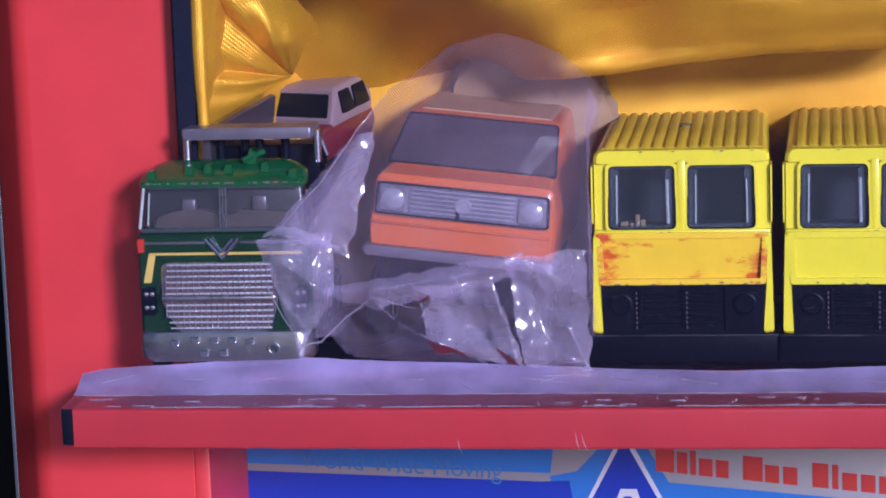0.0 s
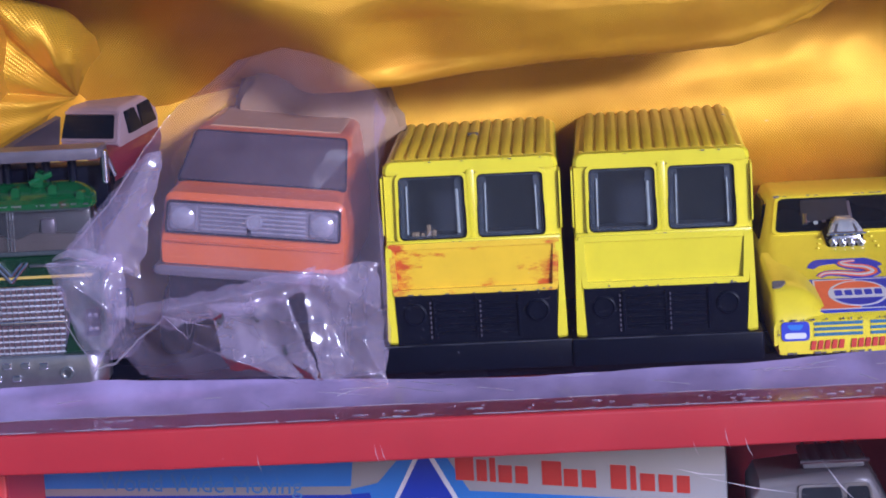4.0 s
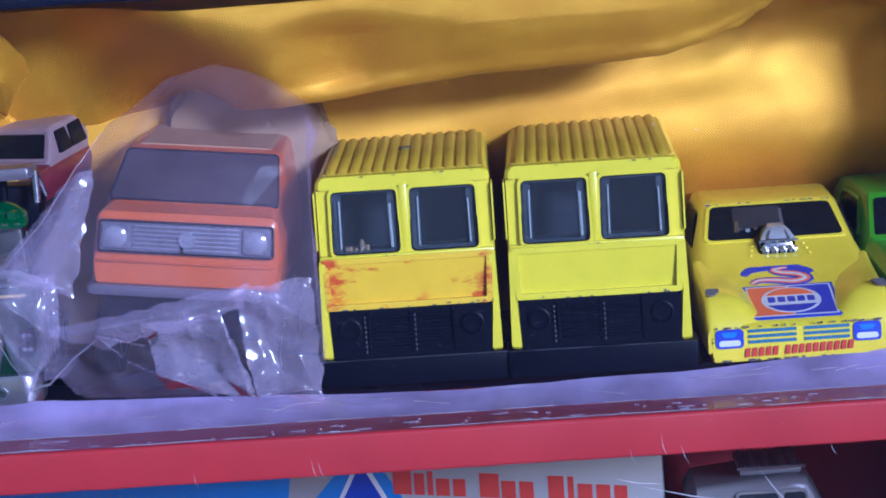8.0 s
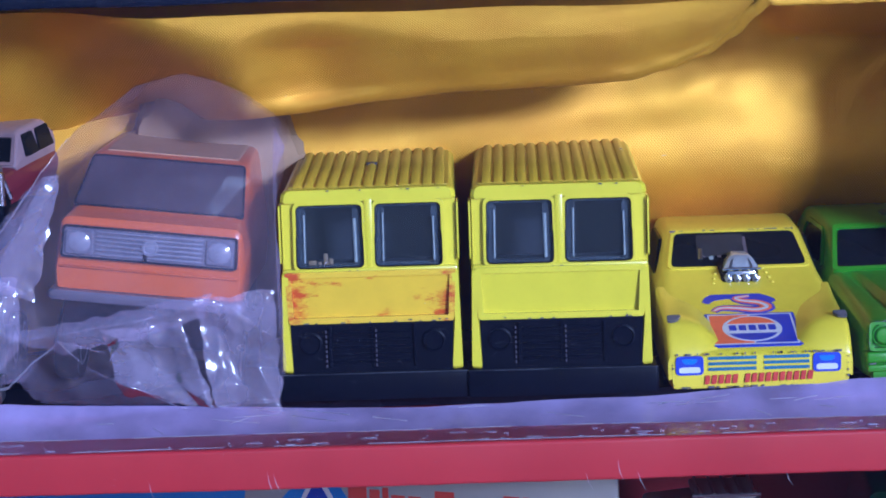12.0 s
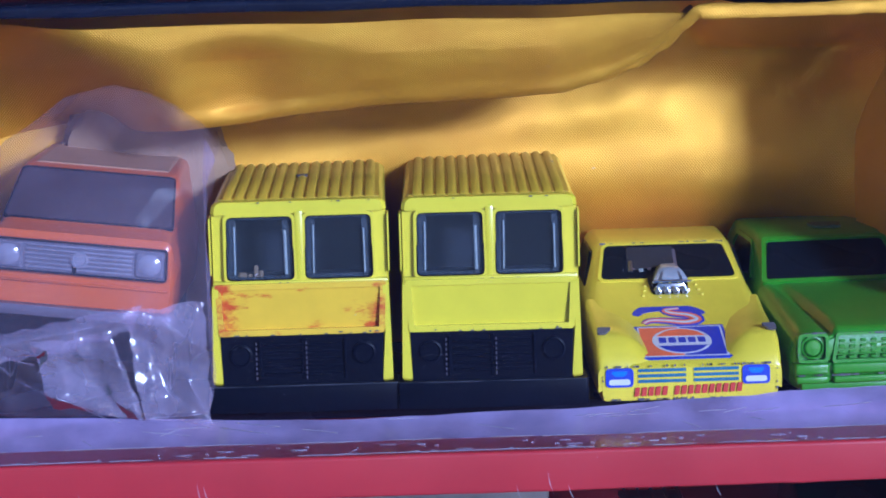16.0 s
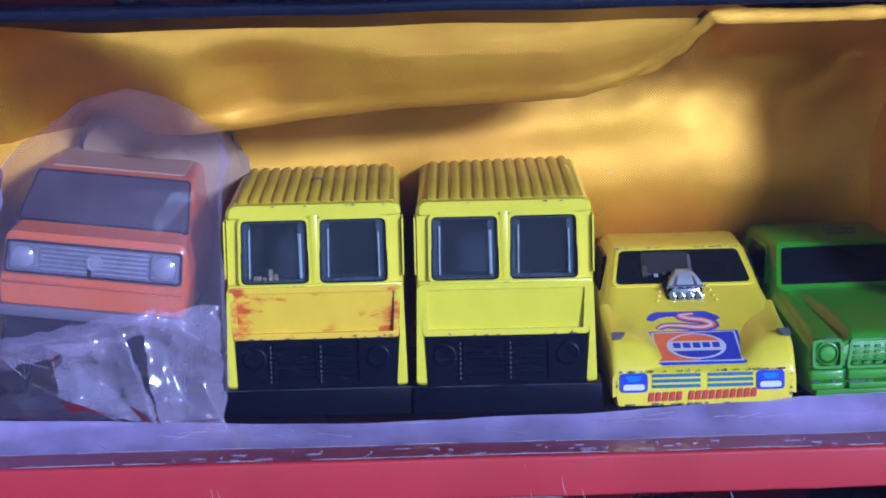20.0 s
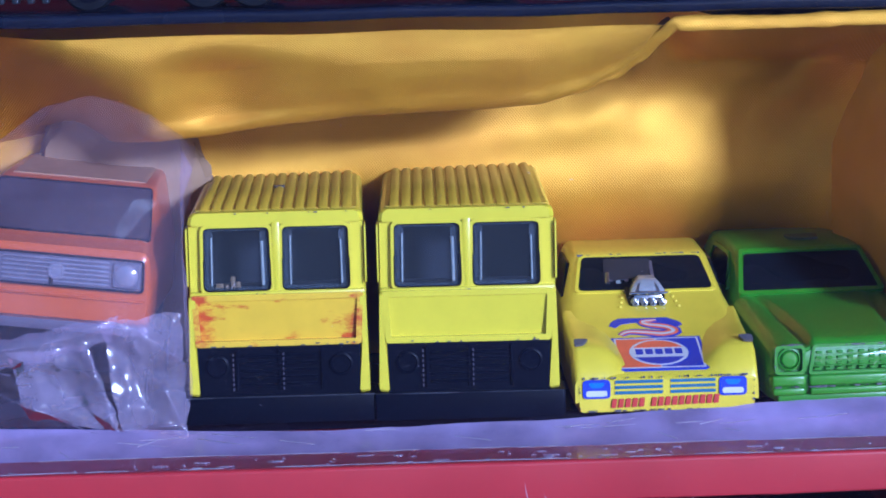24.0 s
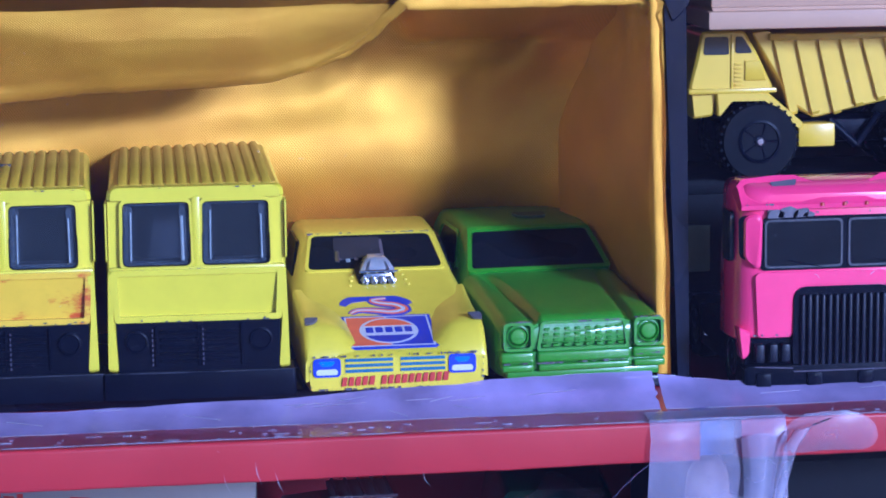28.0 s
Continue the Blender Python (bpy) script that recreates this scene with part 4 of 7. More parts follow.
    # the face: lamps, grille lines and a line of lettering as bars
    for s, x0, x1 in ((-1, -14.6, -9.8), (1, 9.0, 13.8)):
        lp = part("headlight_print", patch((x0, -0.1, 7.2), (x1, -0.1, 7.2), (x1, -0.2, 3.9), (x0, -0.2, 3.9), 0.8, 0.12, 0.3), BLUE_INK, c, "blue headlight print")
        part("lens_print", patch((x0 + 0.6, -0.15, 5.3), (x1 - 0.6, -0.15, 5.3), (x1 - 0.5, -0.2, 4.3), (x0 + 0.5, -0.2, 4.3), 0.5, 0.18, 0.1), WHITE_INK, lp)
        part("lens_print", patch((x0 + 0.9, -0.12, 6.7), (x1 - 0.9, -0.12, 6.7), (x1 - 1.5, -0.17, 5.8), (x0 + 1.5, -0.17, 5.8), 0.4, 0.17, 0.1), SKY_BLUE, lp)
    for x0, x1 in ((-9.0, -0.7), (0.6, 8.4)):
        for k in range(3):
            z = 7.0 - 0.95 * k
            part("grille_print", patch((x0, -0.1, z), (x1, -0.1, z), (x1, -0.14, z - 0.55), (x0, -0.14, z - 0.55), 0.15, 0.12, 0.3), TEAL_INK, c)
    rng = random.Random(5)
    x = -9.7
    for k in range(15):
        if k == 5:
            x += 0.9
        up = 0.03 * k
        part("lettering_bar", patch((x + 0.22, -0.2, 3.75 + up), (x + 1.06, -0.2, 3.78 + up), (x + 0.84, -0.25, 2.25 + up), (x, -0.25, 2.22 + up), 0.15, 0.14, 0.3), RED_INK, c)
        x += 1.2
    chip_row(c, ((-14.5, -0.35, 7.5), (14.5, -0.35, 7.5)), rng, 26, BARE, 0.9)
    chip_row(c, ((-14.5, -0.3, 1.7), (14.5, -0.3, 1.7)), rng, 18, BARE, 0.9)
    for s in (-1, 1):
        chip_row(c, ((s * 15.1, -0.3, 7.4), (s * 15.0, -0.3, 2.2)), rng, 4, BARE, 0.3)
    chip_row(c, ((-11.5, 42.3, 22.2), (11.5, 42.3, 22.2)), rng, 16, BARE, 0.9)
    for s in (-1, 1):
        part("paint_chip", patch((s * 13.0, 5.6, 13.2), (s * 15.5, 5.8, 13.2), (s * 15.6, 4.2, 12.4), (s * 14.0, 4.4, 12.5), 0.5, 0.3, 0.2), BARE, c)
    return c


def green_car():
    c = thing("toy_saloon_car", "green toy saloon car with chipped edges and moulded grille", "toy car", 84.2, 0.6, 0, 3.65)
    rows = [(0.8, 13.6, 14.2, 13.6, 2.0, 6, 10.9), (1.6, 14.2, 14.8, 14.2, 1.9, 6.5, 11.3), (6, 14.6, 15.1, 14.2, 1.8, 8, 11.8), (18, 14.7, 15.2, 14.0, 1.8, 9, 12.8), (30.5, 14.7, 15.2, 13.7, 1.8, 10.5, 14.3),
            (32.5, 14.7, 15.2, 13.4, 1.8, 10.8, 15.2), (42.5, 14.7, 15.2, 12.2, 1.8, 11.5, 21.6), (46, 14.7, 15.2, 12.3, 1.8, 12, 22.5), (58, 14.7, 15.3, 12.6, 1.8, 12.5, 23.4), (63, 14.6, 15.2, 12.8, 1.8, 12.5, 23.0), (67, 14.5, 15.0, 13.2, 1.8, 12.5, 20), (74, 14.2, 14.6, 13.4, 2.2, 10, 13.5)]
    part("body", shell(rows), GREEN, c)
    # bonnet: a raised middle between two valleys, and a crowned wing on each side
    rings = []
    for y, z, crown, vx, deep in ((0.1, 11.2, 0.2, 8.3, 0.5), (0.7, 11.8, 0.6, 8.3, 1.1), (2.4, 12.2, 0.75, 8.35, 1.5), (8, 12.8, 0.75, 8.6, 1.45), (16, 13.5, 0.65, 9.0, 1.2), (24, 14.2, 0.45, 9.6, 0.8), (29, 14.7, 0.25, 10.2, 0.4), (32.2, 15.1, 0.1, 10.6, 0.1)):
        half = [(vx - 2.4, z + crown * 0.9), (vx - 1.5, z + crown), (vx - 0.9, z + crown * 0.7), (vx - 0.1, z - deep * 0.75), (vx + 0.5, z - deep * 0.8), (vx + 1.2, z - 0.1), (vx + 1.9, z + 0.1), (13.2, z - 0.1), (14.3, z - 0.7), (14.75, z - 1.8)]
        top = [(-a, b) for a, b in reversed(half)] + [(0.0, z + crown * 0.75)] + half
        rings.append([(a, y, b) for a, b in top] + [(13.5, y, z - 3.0), (-13.5, y, z - 3.0)])
    part("bonnet", loft(rings), GREEN, c, angle=50)
    for s in (-1, 1):
        # headlight: a square pod with a ring and a lens
        x = s * 11.8
        h = part("headlight_surround", patch((x - 2.7, 0.0, 12.0), (x + 2.7, 0.0, 12.0), (x + 2.7, -0.1, 6.9), (x - 2.7, -0.1, 6.9), 1.0, 0.9, 1.2, hole=0.5), GREEN, c)
        part("headlight_bowl", patch((x - 2.4, 0.5, 11.7), (x + 2.4, 0.5, 11.7), (x + 2.4, 0.4, 7.2), (x - 2.4, 0.4, 7.2), 0.8, 0.1, 0.4), GREEN, h)
        part("lens_ring", turned([(2.05, 0.5), (2.0, -0.35), (1.75, -0.45), (1.65, 0.1), (1.6, 0.3)], (x, 0, 9.5), "y", 22), GREEN, h)
        part("lens", turned([(1.5, 0.5), (1.45, -0.5), (1.2, -0.75), (0.02, -0.85)], (x, 0, 9.5), "y", 22), GREEN, h)
        # cheek between pod and grille, falling into the valley
        part("cheek", prism(rounded([(s * 9.3, 11.2), (s * 8.9, 6.8), (s * 8.2, 6.8), (s * 7.7, 11.6)], 0.3, 3), 0.35, 2.0, "y", 0.2), GREEN, c)
        part("side_window", patch((s * 12.6, 46.5, 20.6), (s * 13.0, 56, 21.0), (s * 14.9, 58, 15.0), (s * 14.3, 41.0, 15.6), 1.6, 0.3, 0.5), SCREEN_DARK, c)
        for y in (14, 56):
            wheel(c, s * 13.2, y, 4.3, 4.3, 3.4, GREY)
    part("grille_back", patch((-7.2, 0.9, 11.4), (7.2, 0.9, 11.4), (7.9, 0.8, 6.9), (-7.9, 0.8, 6.9), 0.5, 0.1, 0.4), GREEN, c)
    part("grille_frame", patch((-7.6, 0.2, 11.9), (7.6, 0.2, 11.9), (8.4, 0.0, 6.6), (-8.4, 0.0, 6.6), 0.7, 0.35, 1.0, hole=0.5), GREEN, c)
    for k in range(5):
        z = 11.0 - 0.98 * k
        part("grille_bar", box(-7.3 - 0.12 * k, 7.3 + 0.12 * k, 0.1, 0.9, z - 0.14, z + 0.1, 0.06, 1), GREEN, c)
    for j in range(4):
        for k in range(8):
            x, z = (-6.5 + 1.86 * k) * (1 + 0.018 * j), 10.5 - 0.98 * j
            part("grille_stud", box(x - 0.52, x + 0.5, -0.25, 0.9, z - 0.24, z + 0.24, 0.12, 1), GREEN, c)
    # bumper in two ribs, notched beside the grille
    for x0, x1, yb in ((-14.9, -8.9, -0.9), (-8.4, 8.4, -1.2), (8.9, 14.9, -0.9)):
        part("bumper", box(x0, x1, yb, 3, 4.75, 6.7, 0.45, 3), GREEN, c)
        part("bumper_rib", box(x0 + 0.15, x1 - 0.15, yb - 0.1, 3, 3.2, 4.5, 0.35, 3), GREEN, c)
    part("bumper_core", box(-14.7, 14.7, -0.1, 3, 3.3, 6.6, 0.3), GREEN, c)
    part("apron", box(-13.8, 13.8, -0.5, 2.0, 1.7, 3.3, 0.4), GREEN, c)
    part("windscreen", patch((-10.7, 42.0, 21.2), (11.0, 42.0, 21.2), (13.1, 32.9, 15.5), (-12.9, 32.9, 15.5), 0.8, 0.30, 0.5), SCREEN_DARK, c, "dark windscreen")
    part("screen_frame", patch((-11.6, 42.9, 21.9), (11.8, 42.9, 21.9), (13.9, 32.3, 15.2), (-13.8, 32.3, 15.2), 1.0, 0.42, 0.5, hole=0.85), GREEN, c)
    for s in (-1, 1):
        part("side_frame", patch((s * 12.4, 45.2, 21.4), (s * 13.0, 57.5, 21.9), (s * 15.0, 60, 14.2), (s * 14.3, 39.0, 14.8), 2.0, 0.42, 0.5, hole=0.9), GREEN, c)
    rng = random.Random(9)
    chip_row(c, ((-14, -0.95, 12.1), (-9.4, -0.95, 12.1)), rng, 8, BARE, 0.8)
    chip_row(c, ((9.4, -0.95, 12.1), (14, -0.95, 12.1)), rng, 8, BARE, 0.8)
    chip_row(c, ((-8.2, -1.32, 4.7), (8.2, -1.32, 4.7)), rng, 12, BARE, 0.8)
    chip_row(c, ((-14.6, -1.02, 4.7), (-9.2, -1.02, 4.7)), rng, 5, BARE, 0.7)
    chip_row(c, ((9.2, -1.02, 5.4), (14.6, -1.02, 5.6)), rng, 7, BARE, 0.8)
    for s in (-1, 1):
        chip_row(c, ((s * 14.4, -1.0, 11.6), (s * 14.4, -1.0, 7.4)), rng, 6, BARE, 0.3)
    chip_row(c, ((-7.4, -0.2, 11.7), (7.4, -0.2, 11.7)), rng, 12, BARE, 0.7)
    part("paint_scuff", patch((-1.0, 52, 23.3), (5.5, 52, 23.3), (5.0, 48, 23.05), (-0.5, 48.5, 23.05), 1.0, 0.12, 0.3), material("scuffed green", (0.09, 0.15, 0.08), 0.6, vary=0.4, scale=900), c)
    return c


drag_car()
green_car()


def pink_truck():
    c = thing("toy_lorry", "bright pink toy lorry cab with a black ribbed grille", "toy lorry", 129.0, -4.0, -2.5, 0.0)
    hw = 18.3
    rings = []
    for y, w, z0, zt in ((-0.3, hw - 4.2, 11.4, 36.2), (0.2, hw - 2.6, 11.0, 36.6), (1.2, hw - 1.2, 10.6, 37.2), (2.8, hw - 0.3, 10.2, 37.8), (7, hw + 0.1, 10, 38.2), (11.5, hw + 0.1, 10, 38.0), (12.5, hw - 0.4, 10.4, 37.4)):
        pts = rounded([(-w, z0), (-w, 24), (-w + 0.5, zt), (w - 0.5, zt), (w, 24), (w, z0)], [0.6, 1.5, 2.4, 2.4, 1.5, 0.6], 5)
        rings.append([(p[0], y, p[1]) for p in pts])
    part("cab", loft(rings), PINK, c)
    # sun visor brow with its notch
    def brow(x, dip):
        y1, z1 = 4.6 - 2.2 * dip, 38.9 - 1.6 * dip
        return [(x, 0.6, 33.4), (x, -1.2, 33.7), (x, -1.4, 34.5), (x, 0.8 - 0.9 * dip, 35.3 + 0.5 * dip), (x, 2.6 - 1.8 * dip, 36.8), (x, y1, z1), (x, y1 + 0.8, z1 - 0.2), (x, 6.0, 36.0)]
    part("visor", loft([brow(x, d) for x, d in ((-hw + 0.4, 0.9), (-hw + 1.6, 0.3), (-11, 0.0), (-7.0, 0.0), (-2.6, 0.95), (0.8, 1.0), (4.4, 0.95), (8.8, 0.0), (12.5, 0.0), (hw - 1.6, 0.3), (hw - 0.4, 0.9))]), PINK, c, angle=25)
    part("windscreen_recess", patch((-13.9, -0.2, 32.3), (15.0, -0.2, 32.3), (15.4, -0.5, 22.9), (-14.3, -0.5, 22.9), 1.0, 0.25, 0.4), BLACK, c)
    for x0, x1 in ((-13.3, 0.1), (1.7, 14.6)):
        w = part("window", patch((x0, -0.55, 31.4), (x1, -0.55, 31.4), (x1, -0.75, 23.7), (x0, -0.75, 23.7), 0.8, 0.2, 0.2), SCREEN_DARK, c, "dark windscreen half")
        part("window_outline", patch((x0 - 0.3, -0.5, 31.8), (x1 + 0.3, -0.5, 31.8), (x1 + 0.3, -0.7, 23.3), (x0 - 0.3, -0.7, 23.3), 0.9, 0.32, 0.2, hole=0.35), RUBBED, w)
    part("pillar_slot", patch((-hw + 0.5, 0.9, 32.4), (-hw + 2.6, -0.3, 32.6), (-hw + 2.6, -0.4, 24.4), (-hw + 0.6, 0.8, 25.2), 1.0, 0.35, 0.6), SCREEN_DARK, c)
    part("wiper", rod((-3.5, -0.9, 23.4), (-9.5, -0.9, 24.6), 0.16, 6), BLACK, c)
    part("wiper", rod((11.5, -0.9, 23.4), (5.5, -0.9, 24.6), 0.16, 6), BLACK, c)
    part("side_window", patch((-hw - 0.1, 3.0, 33), (-hw - 0.1, 8.5, 33), (-hw - 0.05, 8.5, 24), (-hw - 0.05, 3.0, 24), 1.2, 0.25, 0.5), GLASS_DARK, c)
    part("door_pillar", patch((-hw + 1.2, 0.3, 32.6), (-13.9, -0.5, 33.0), (-14.2, -0.6, 22.8), (-hw + 1.2, 0.2, 24.8), 1.5, 0.7, 0.3, 0.4), PINK, c)
    # nose panels on both sides of the grille
    part("grille_surround", patch((-8.2, -0.3, 19.8), (9.6, -0.3, 19.8), (9.8, -0.5, 4.8), (-8.4, -0.5, 4.8), 2.4, 0.3, 1.4), BLACK, c)
    for k in range(13):
        x = -6.7 + 1.22 * k
        part("grille_rib", box(x - 0.32, x + 0.32, -1.5, -0.4, 5.6, 18.4, 0.22, 2), RIB_BLACK, c)
    nose = rounded([(-14.6, 11.0), (-15.2, 22.5), (15.6, 22.5), (15.0, 11.0), (10.1, 11.0), (10.0, 20.2), (-8.6, 20.2), (-8.8, 11.0)], [0.8, 1.2, 1.2, 0.8, 0.5, 3.2, 3.2, 0.5], 6)
    part("nose", prism(nose, -0.75, 0.6, "y"), PINK, c)
    for s in (-1, 1):
        part("mud_flap", prism(rounded([(s * (hw - 0.2), 13), (s * (hw - 2.4), 12), (s * (hw - 2.2), 8.0), (s * (hw - 0.9), 7.0)], 0.6, 3), -0.8, 3, "y", 0.3), PINK, c)
        for y in (9, 38):
            wheel(c, s * (hw - 4), y, 6, 6, 5, GREY)
    part("chassis", box(-hw + 1.6, hw - 1.4, 0.6, 46, 3.5, 10.8, 0.5), BLACK, c)
    part("bumper", prism(rounded([(-hw + 1.0, -1.6), (hw, -1.6), (hw, 5), (-hw + 1.0, 5)], 0.8, 3), 1.2, 6.0, "z", 0.4), BLACK, c)
    for k in range(4):
        x = -14 + k * 9.2
        part("step_plate", box(x - 1.2, x + 1.6, -2.1, -1.2, 2.4, 4.8, 0.3), BLACK, c)
    for k in range(3):
        part("roof_lamp", turned([(0.5, 0), (0.4, 0.5), (0.02, 0.6)], (-3.5 + 4.0 * k, -1.2, 34.2), "z", 10), RED_INK, c)
    # worn patches over the windscreen
    for x0, x1, z in ((-13, -6, 33.4), (9.5, 14.5, 33.3)):
        part("paint_chip", patch((x0, -1.05, z + 0.5), (x1, -1.15, z + 0.7), (x1 + 0.5, -1.0, z - 0.9), (x0 - 0.4, -0.9, z - 0.9), 0.7, 0.12, 0.3), BARE, c)
    for x0, z0, w, h in ((-11.8, 33.0, 1.6, 0.8), (-9.6, 33.3, 1.9, 1.0), (-7.4, 33.0, 1.5, 0.7), (-5.9, 32.8, 1.2, 0.4), (10.6, 33.0, 1.4, 0.7), (12.2, 33.2, 1.3, 0.8)):
        part("paint_chip", prism(rounded([(x0 - w, z0 - h), (x0 - w * 0.7, z0 + h * 0.6), (x0 + w * 0.2, z0 + h), (x0 + w, z0 + h * 0.3), (x0 + w * 0.8, z0 - h)], 0.4, 3), -1.5, -0.4, "y"), BARE, c)
    part("worn_edge", rod((-15.4, -1.7, 6.0), (-8.6, -1.9, 5.6), 0.12, 6), DULL_GREY, c)
    part("worn_edge", rod((-8.4, -1.9, 5.0), (9.4, -1.9, 5.0), 0.12, 6), DULL_GREY, c)
    for x in (-15.0, -12.6, -10.4):
        part("base_block", box(x, x + 1.5, -1.2, 1.0, 6.6, 9.8, 0.3), RIB_BLACK, c)
    part("paint_chip", patch((-12, 2.6, 37.9), (-7, 3.0, 38.3), (-7.5, 2.0, 37.4), (-11.6, 1.8, 37.2), 0.4, 0.2, 0.4), BARE, c)
    rng = random.Random(31)
    chip_row(c, ((-hw + 1, -1.35, 34.6), (hw - 1, -1.35, 34.6)), rng, 6, BARE, 0.7)
    chip_row(c, ((-13.5, -0.35, 32.9), (15.0, -0.35, 32.9)), rng, 7, BARE, 0.9)
    chip_row(c, ((-17.0, -0.95, 11.4), (-9.2, -0.95, 11.4)), rng, 6, BARE, 0.5)
    return c


def dump_truck():
    c = thing("toy_dump_truck", "pale yellow toy dump truck on a dark carton", "toy truck", 112.4, 40.0, 30.0)
    # seen along its side: x runs from its nose to its tail
    part("cab", prism(rounded([(0.0, 18.2), (1.4, 24), (2.2, 28.6), (10.6, 28.7), (13.0, 24.6), (16.2, 18.0), (16.0, 17.2), (0.2, 17.2)], [0.4, 1, 1, 1, 1, 0.6, 0.3, 0.3], 3), 0, 16, "y", 0.5), DUMP_YELLOW, c)
    part("bonnet", prism(rounded([(0.2, 17.6), (5.6, 17.6), (4.8, 12.5), (0.8, 12.0)], 0.6, 3), 0.6, 18, "y", 0.5), DUMP_YELLOW, c)
    part("running_board", box(-0.4, 16.8, -0.8, 17, 16.8, 17.8, 0.3), DUMP_YELLOW, c)
    part("mudguard", prism(rounded([(5.0, 17.0), (15.0, 17.0), (22.2, 10.8), (21.8, 9.6), (20.8, 10.2), (14.6, 15.6), (7.8, 15.4), (5.4, 12.4)], 0.4, 3), -0.6, 16, "y", 0.3), DUMP_YELLOW, c)
    part("side_window", patch((2.9, -0.05, 27.6), (7.4, -0.05, 27.6), (7.6, -0.05, 24.2), (2.6, -0.05, 24.2), 0.5, 0.12, 0.5), GLASS_DARK, c)
    part("side_window", patch((8.8, -0.05, 27.6), (10.2, -0.05, 27.6), (12.2, -0.05, 24.4), (8.8, -0.05, 24.4), 0.5, 0.12, 0.5), GLASS_DARK, c)
    part("door_edge", box(7.9, 8.4, -0.35, 0.4, 17.4, 28.0, 0.15), DUMP_YELLOW, c)
    part("door_panel", patch((10.6, -0.1, 23.0), (13.6, -0.1, 23.0), (14.9, -0.1, 19.2), (10.6, -0.1, 19.2), 0.3, 0.3, 0.3, 0.15), DUMP_YELLOW, c)
    for k in range(6):
        part("ladder_rung", box(8.6, 10.0, -0.4, 0.2, 18.2 + k * 0.8, 18.6 + k * 0.8, 0.1, 1), DUMP_YELLOW, c)
    skip = part("skip", prism(rounded([(12.2, 28.2), (15.4, 28.6), (16.4, 27.6), (62, 27.4), (62, 19), (38, 14.5), (24.5, 11.6), (20.6, 14.2)], 0.8, 3), 1.0, 17, "y", 0.4), DUMP_YELLOW, c)
    part("skip_rim", box(15.5, 62, -0.2, 18, 26.6, 28.0, 0.4), DUMP_YELLOW, skip)
    for k in range(9):
        x = 16.5 + k * 4.3
        zb = 12.6 if k < 3 else 14.0 + (k - 3) * 1.1
        part("skip_rib", prism(rounded([(x - 0.3, 27.2), (x + 1.5, 27.2), (x + 3.4 + 1.5, zb), (x + 3.2, zb - 0.4)], 0.3, 3), 0.1, 1.6, "y", 0.6), DUMP_YELLOW, skip)
    part("chassis", box(6, 60, 4, 14, 6.5, 11, 0.6), BLACK, c)
    part("side_tank", box(21.5, 28.8, 0.8, 5, 6.0, 10.6, 0.5), DUMP_YELLOW, c)
    def big_wheel(x, y):
        w = part("wheel", turned([(3.4, -2.4), (7.0, -2.4), (7.6, -1.5), (7.6, 1.5), (7.0, 2.4), (3.4, 2.4)], (x, y, 7.6), "y", 30), RUBBER, c)
        for k in range(30):
            a = 2 * math.pi * k / 30
            d = Vector((math.cos(a), 0, math.sin(a)))
            part("tread", rod(Vector((x, y - 2.2, 7.6)) + d * 7.5, Vector((x, y + 2.2, 7.6)) + d * 7.45, 0.3, 5), RUBBER, w)
        part("rim", turned([(4.0, -2.1), (4.2, -2.6), (3.7, -2.7), (3.2, -1.9), (1.4, -1.9), (1.2, -2.5), (0.02, -2.5)], (x, y, 7.6), "y", 26), BLACK, w)
        for k in range(5):
            a = 2 * math.pi * k / 5
            d = Vector((math.cos(a), 0, math.sin(a)))
            part("spoke", rod(Vector((x, y - 2.0, 7.6)) + d * 1.0, Vector((x, y - 2.1, 7.6)) + d * 3.6, 0.45, 6), BLACK, w)
        part("hub", turned([(0.85, -2.4), (0.85, -2.8), (0.6, -3.0), (0.02, -3.0)], (x, y, 7.6), "y", 14), GREY, w)
    big_wheel(13.4, 1.2)
    big_wheel(13.4, 15.5)
    big_wheel(45.5, 1.2)
    big_wheel(45.5, 15.5)
    for p, q in (((28, 3, 11), (33.5, 3, 6)), ((33.5, 3, 6), (38, 3, 12))):
        part("tipping_arm", rod(p, q, 0.8), BLACK, c)
    return c


pink_truck()
dump_truck()

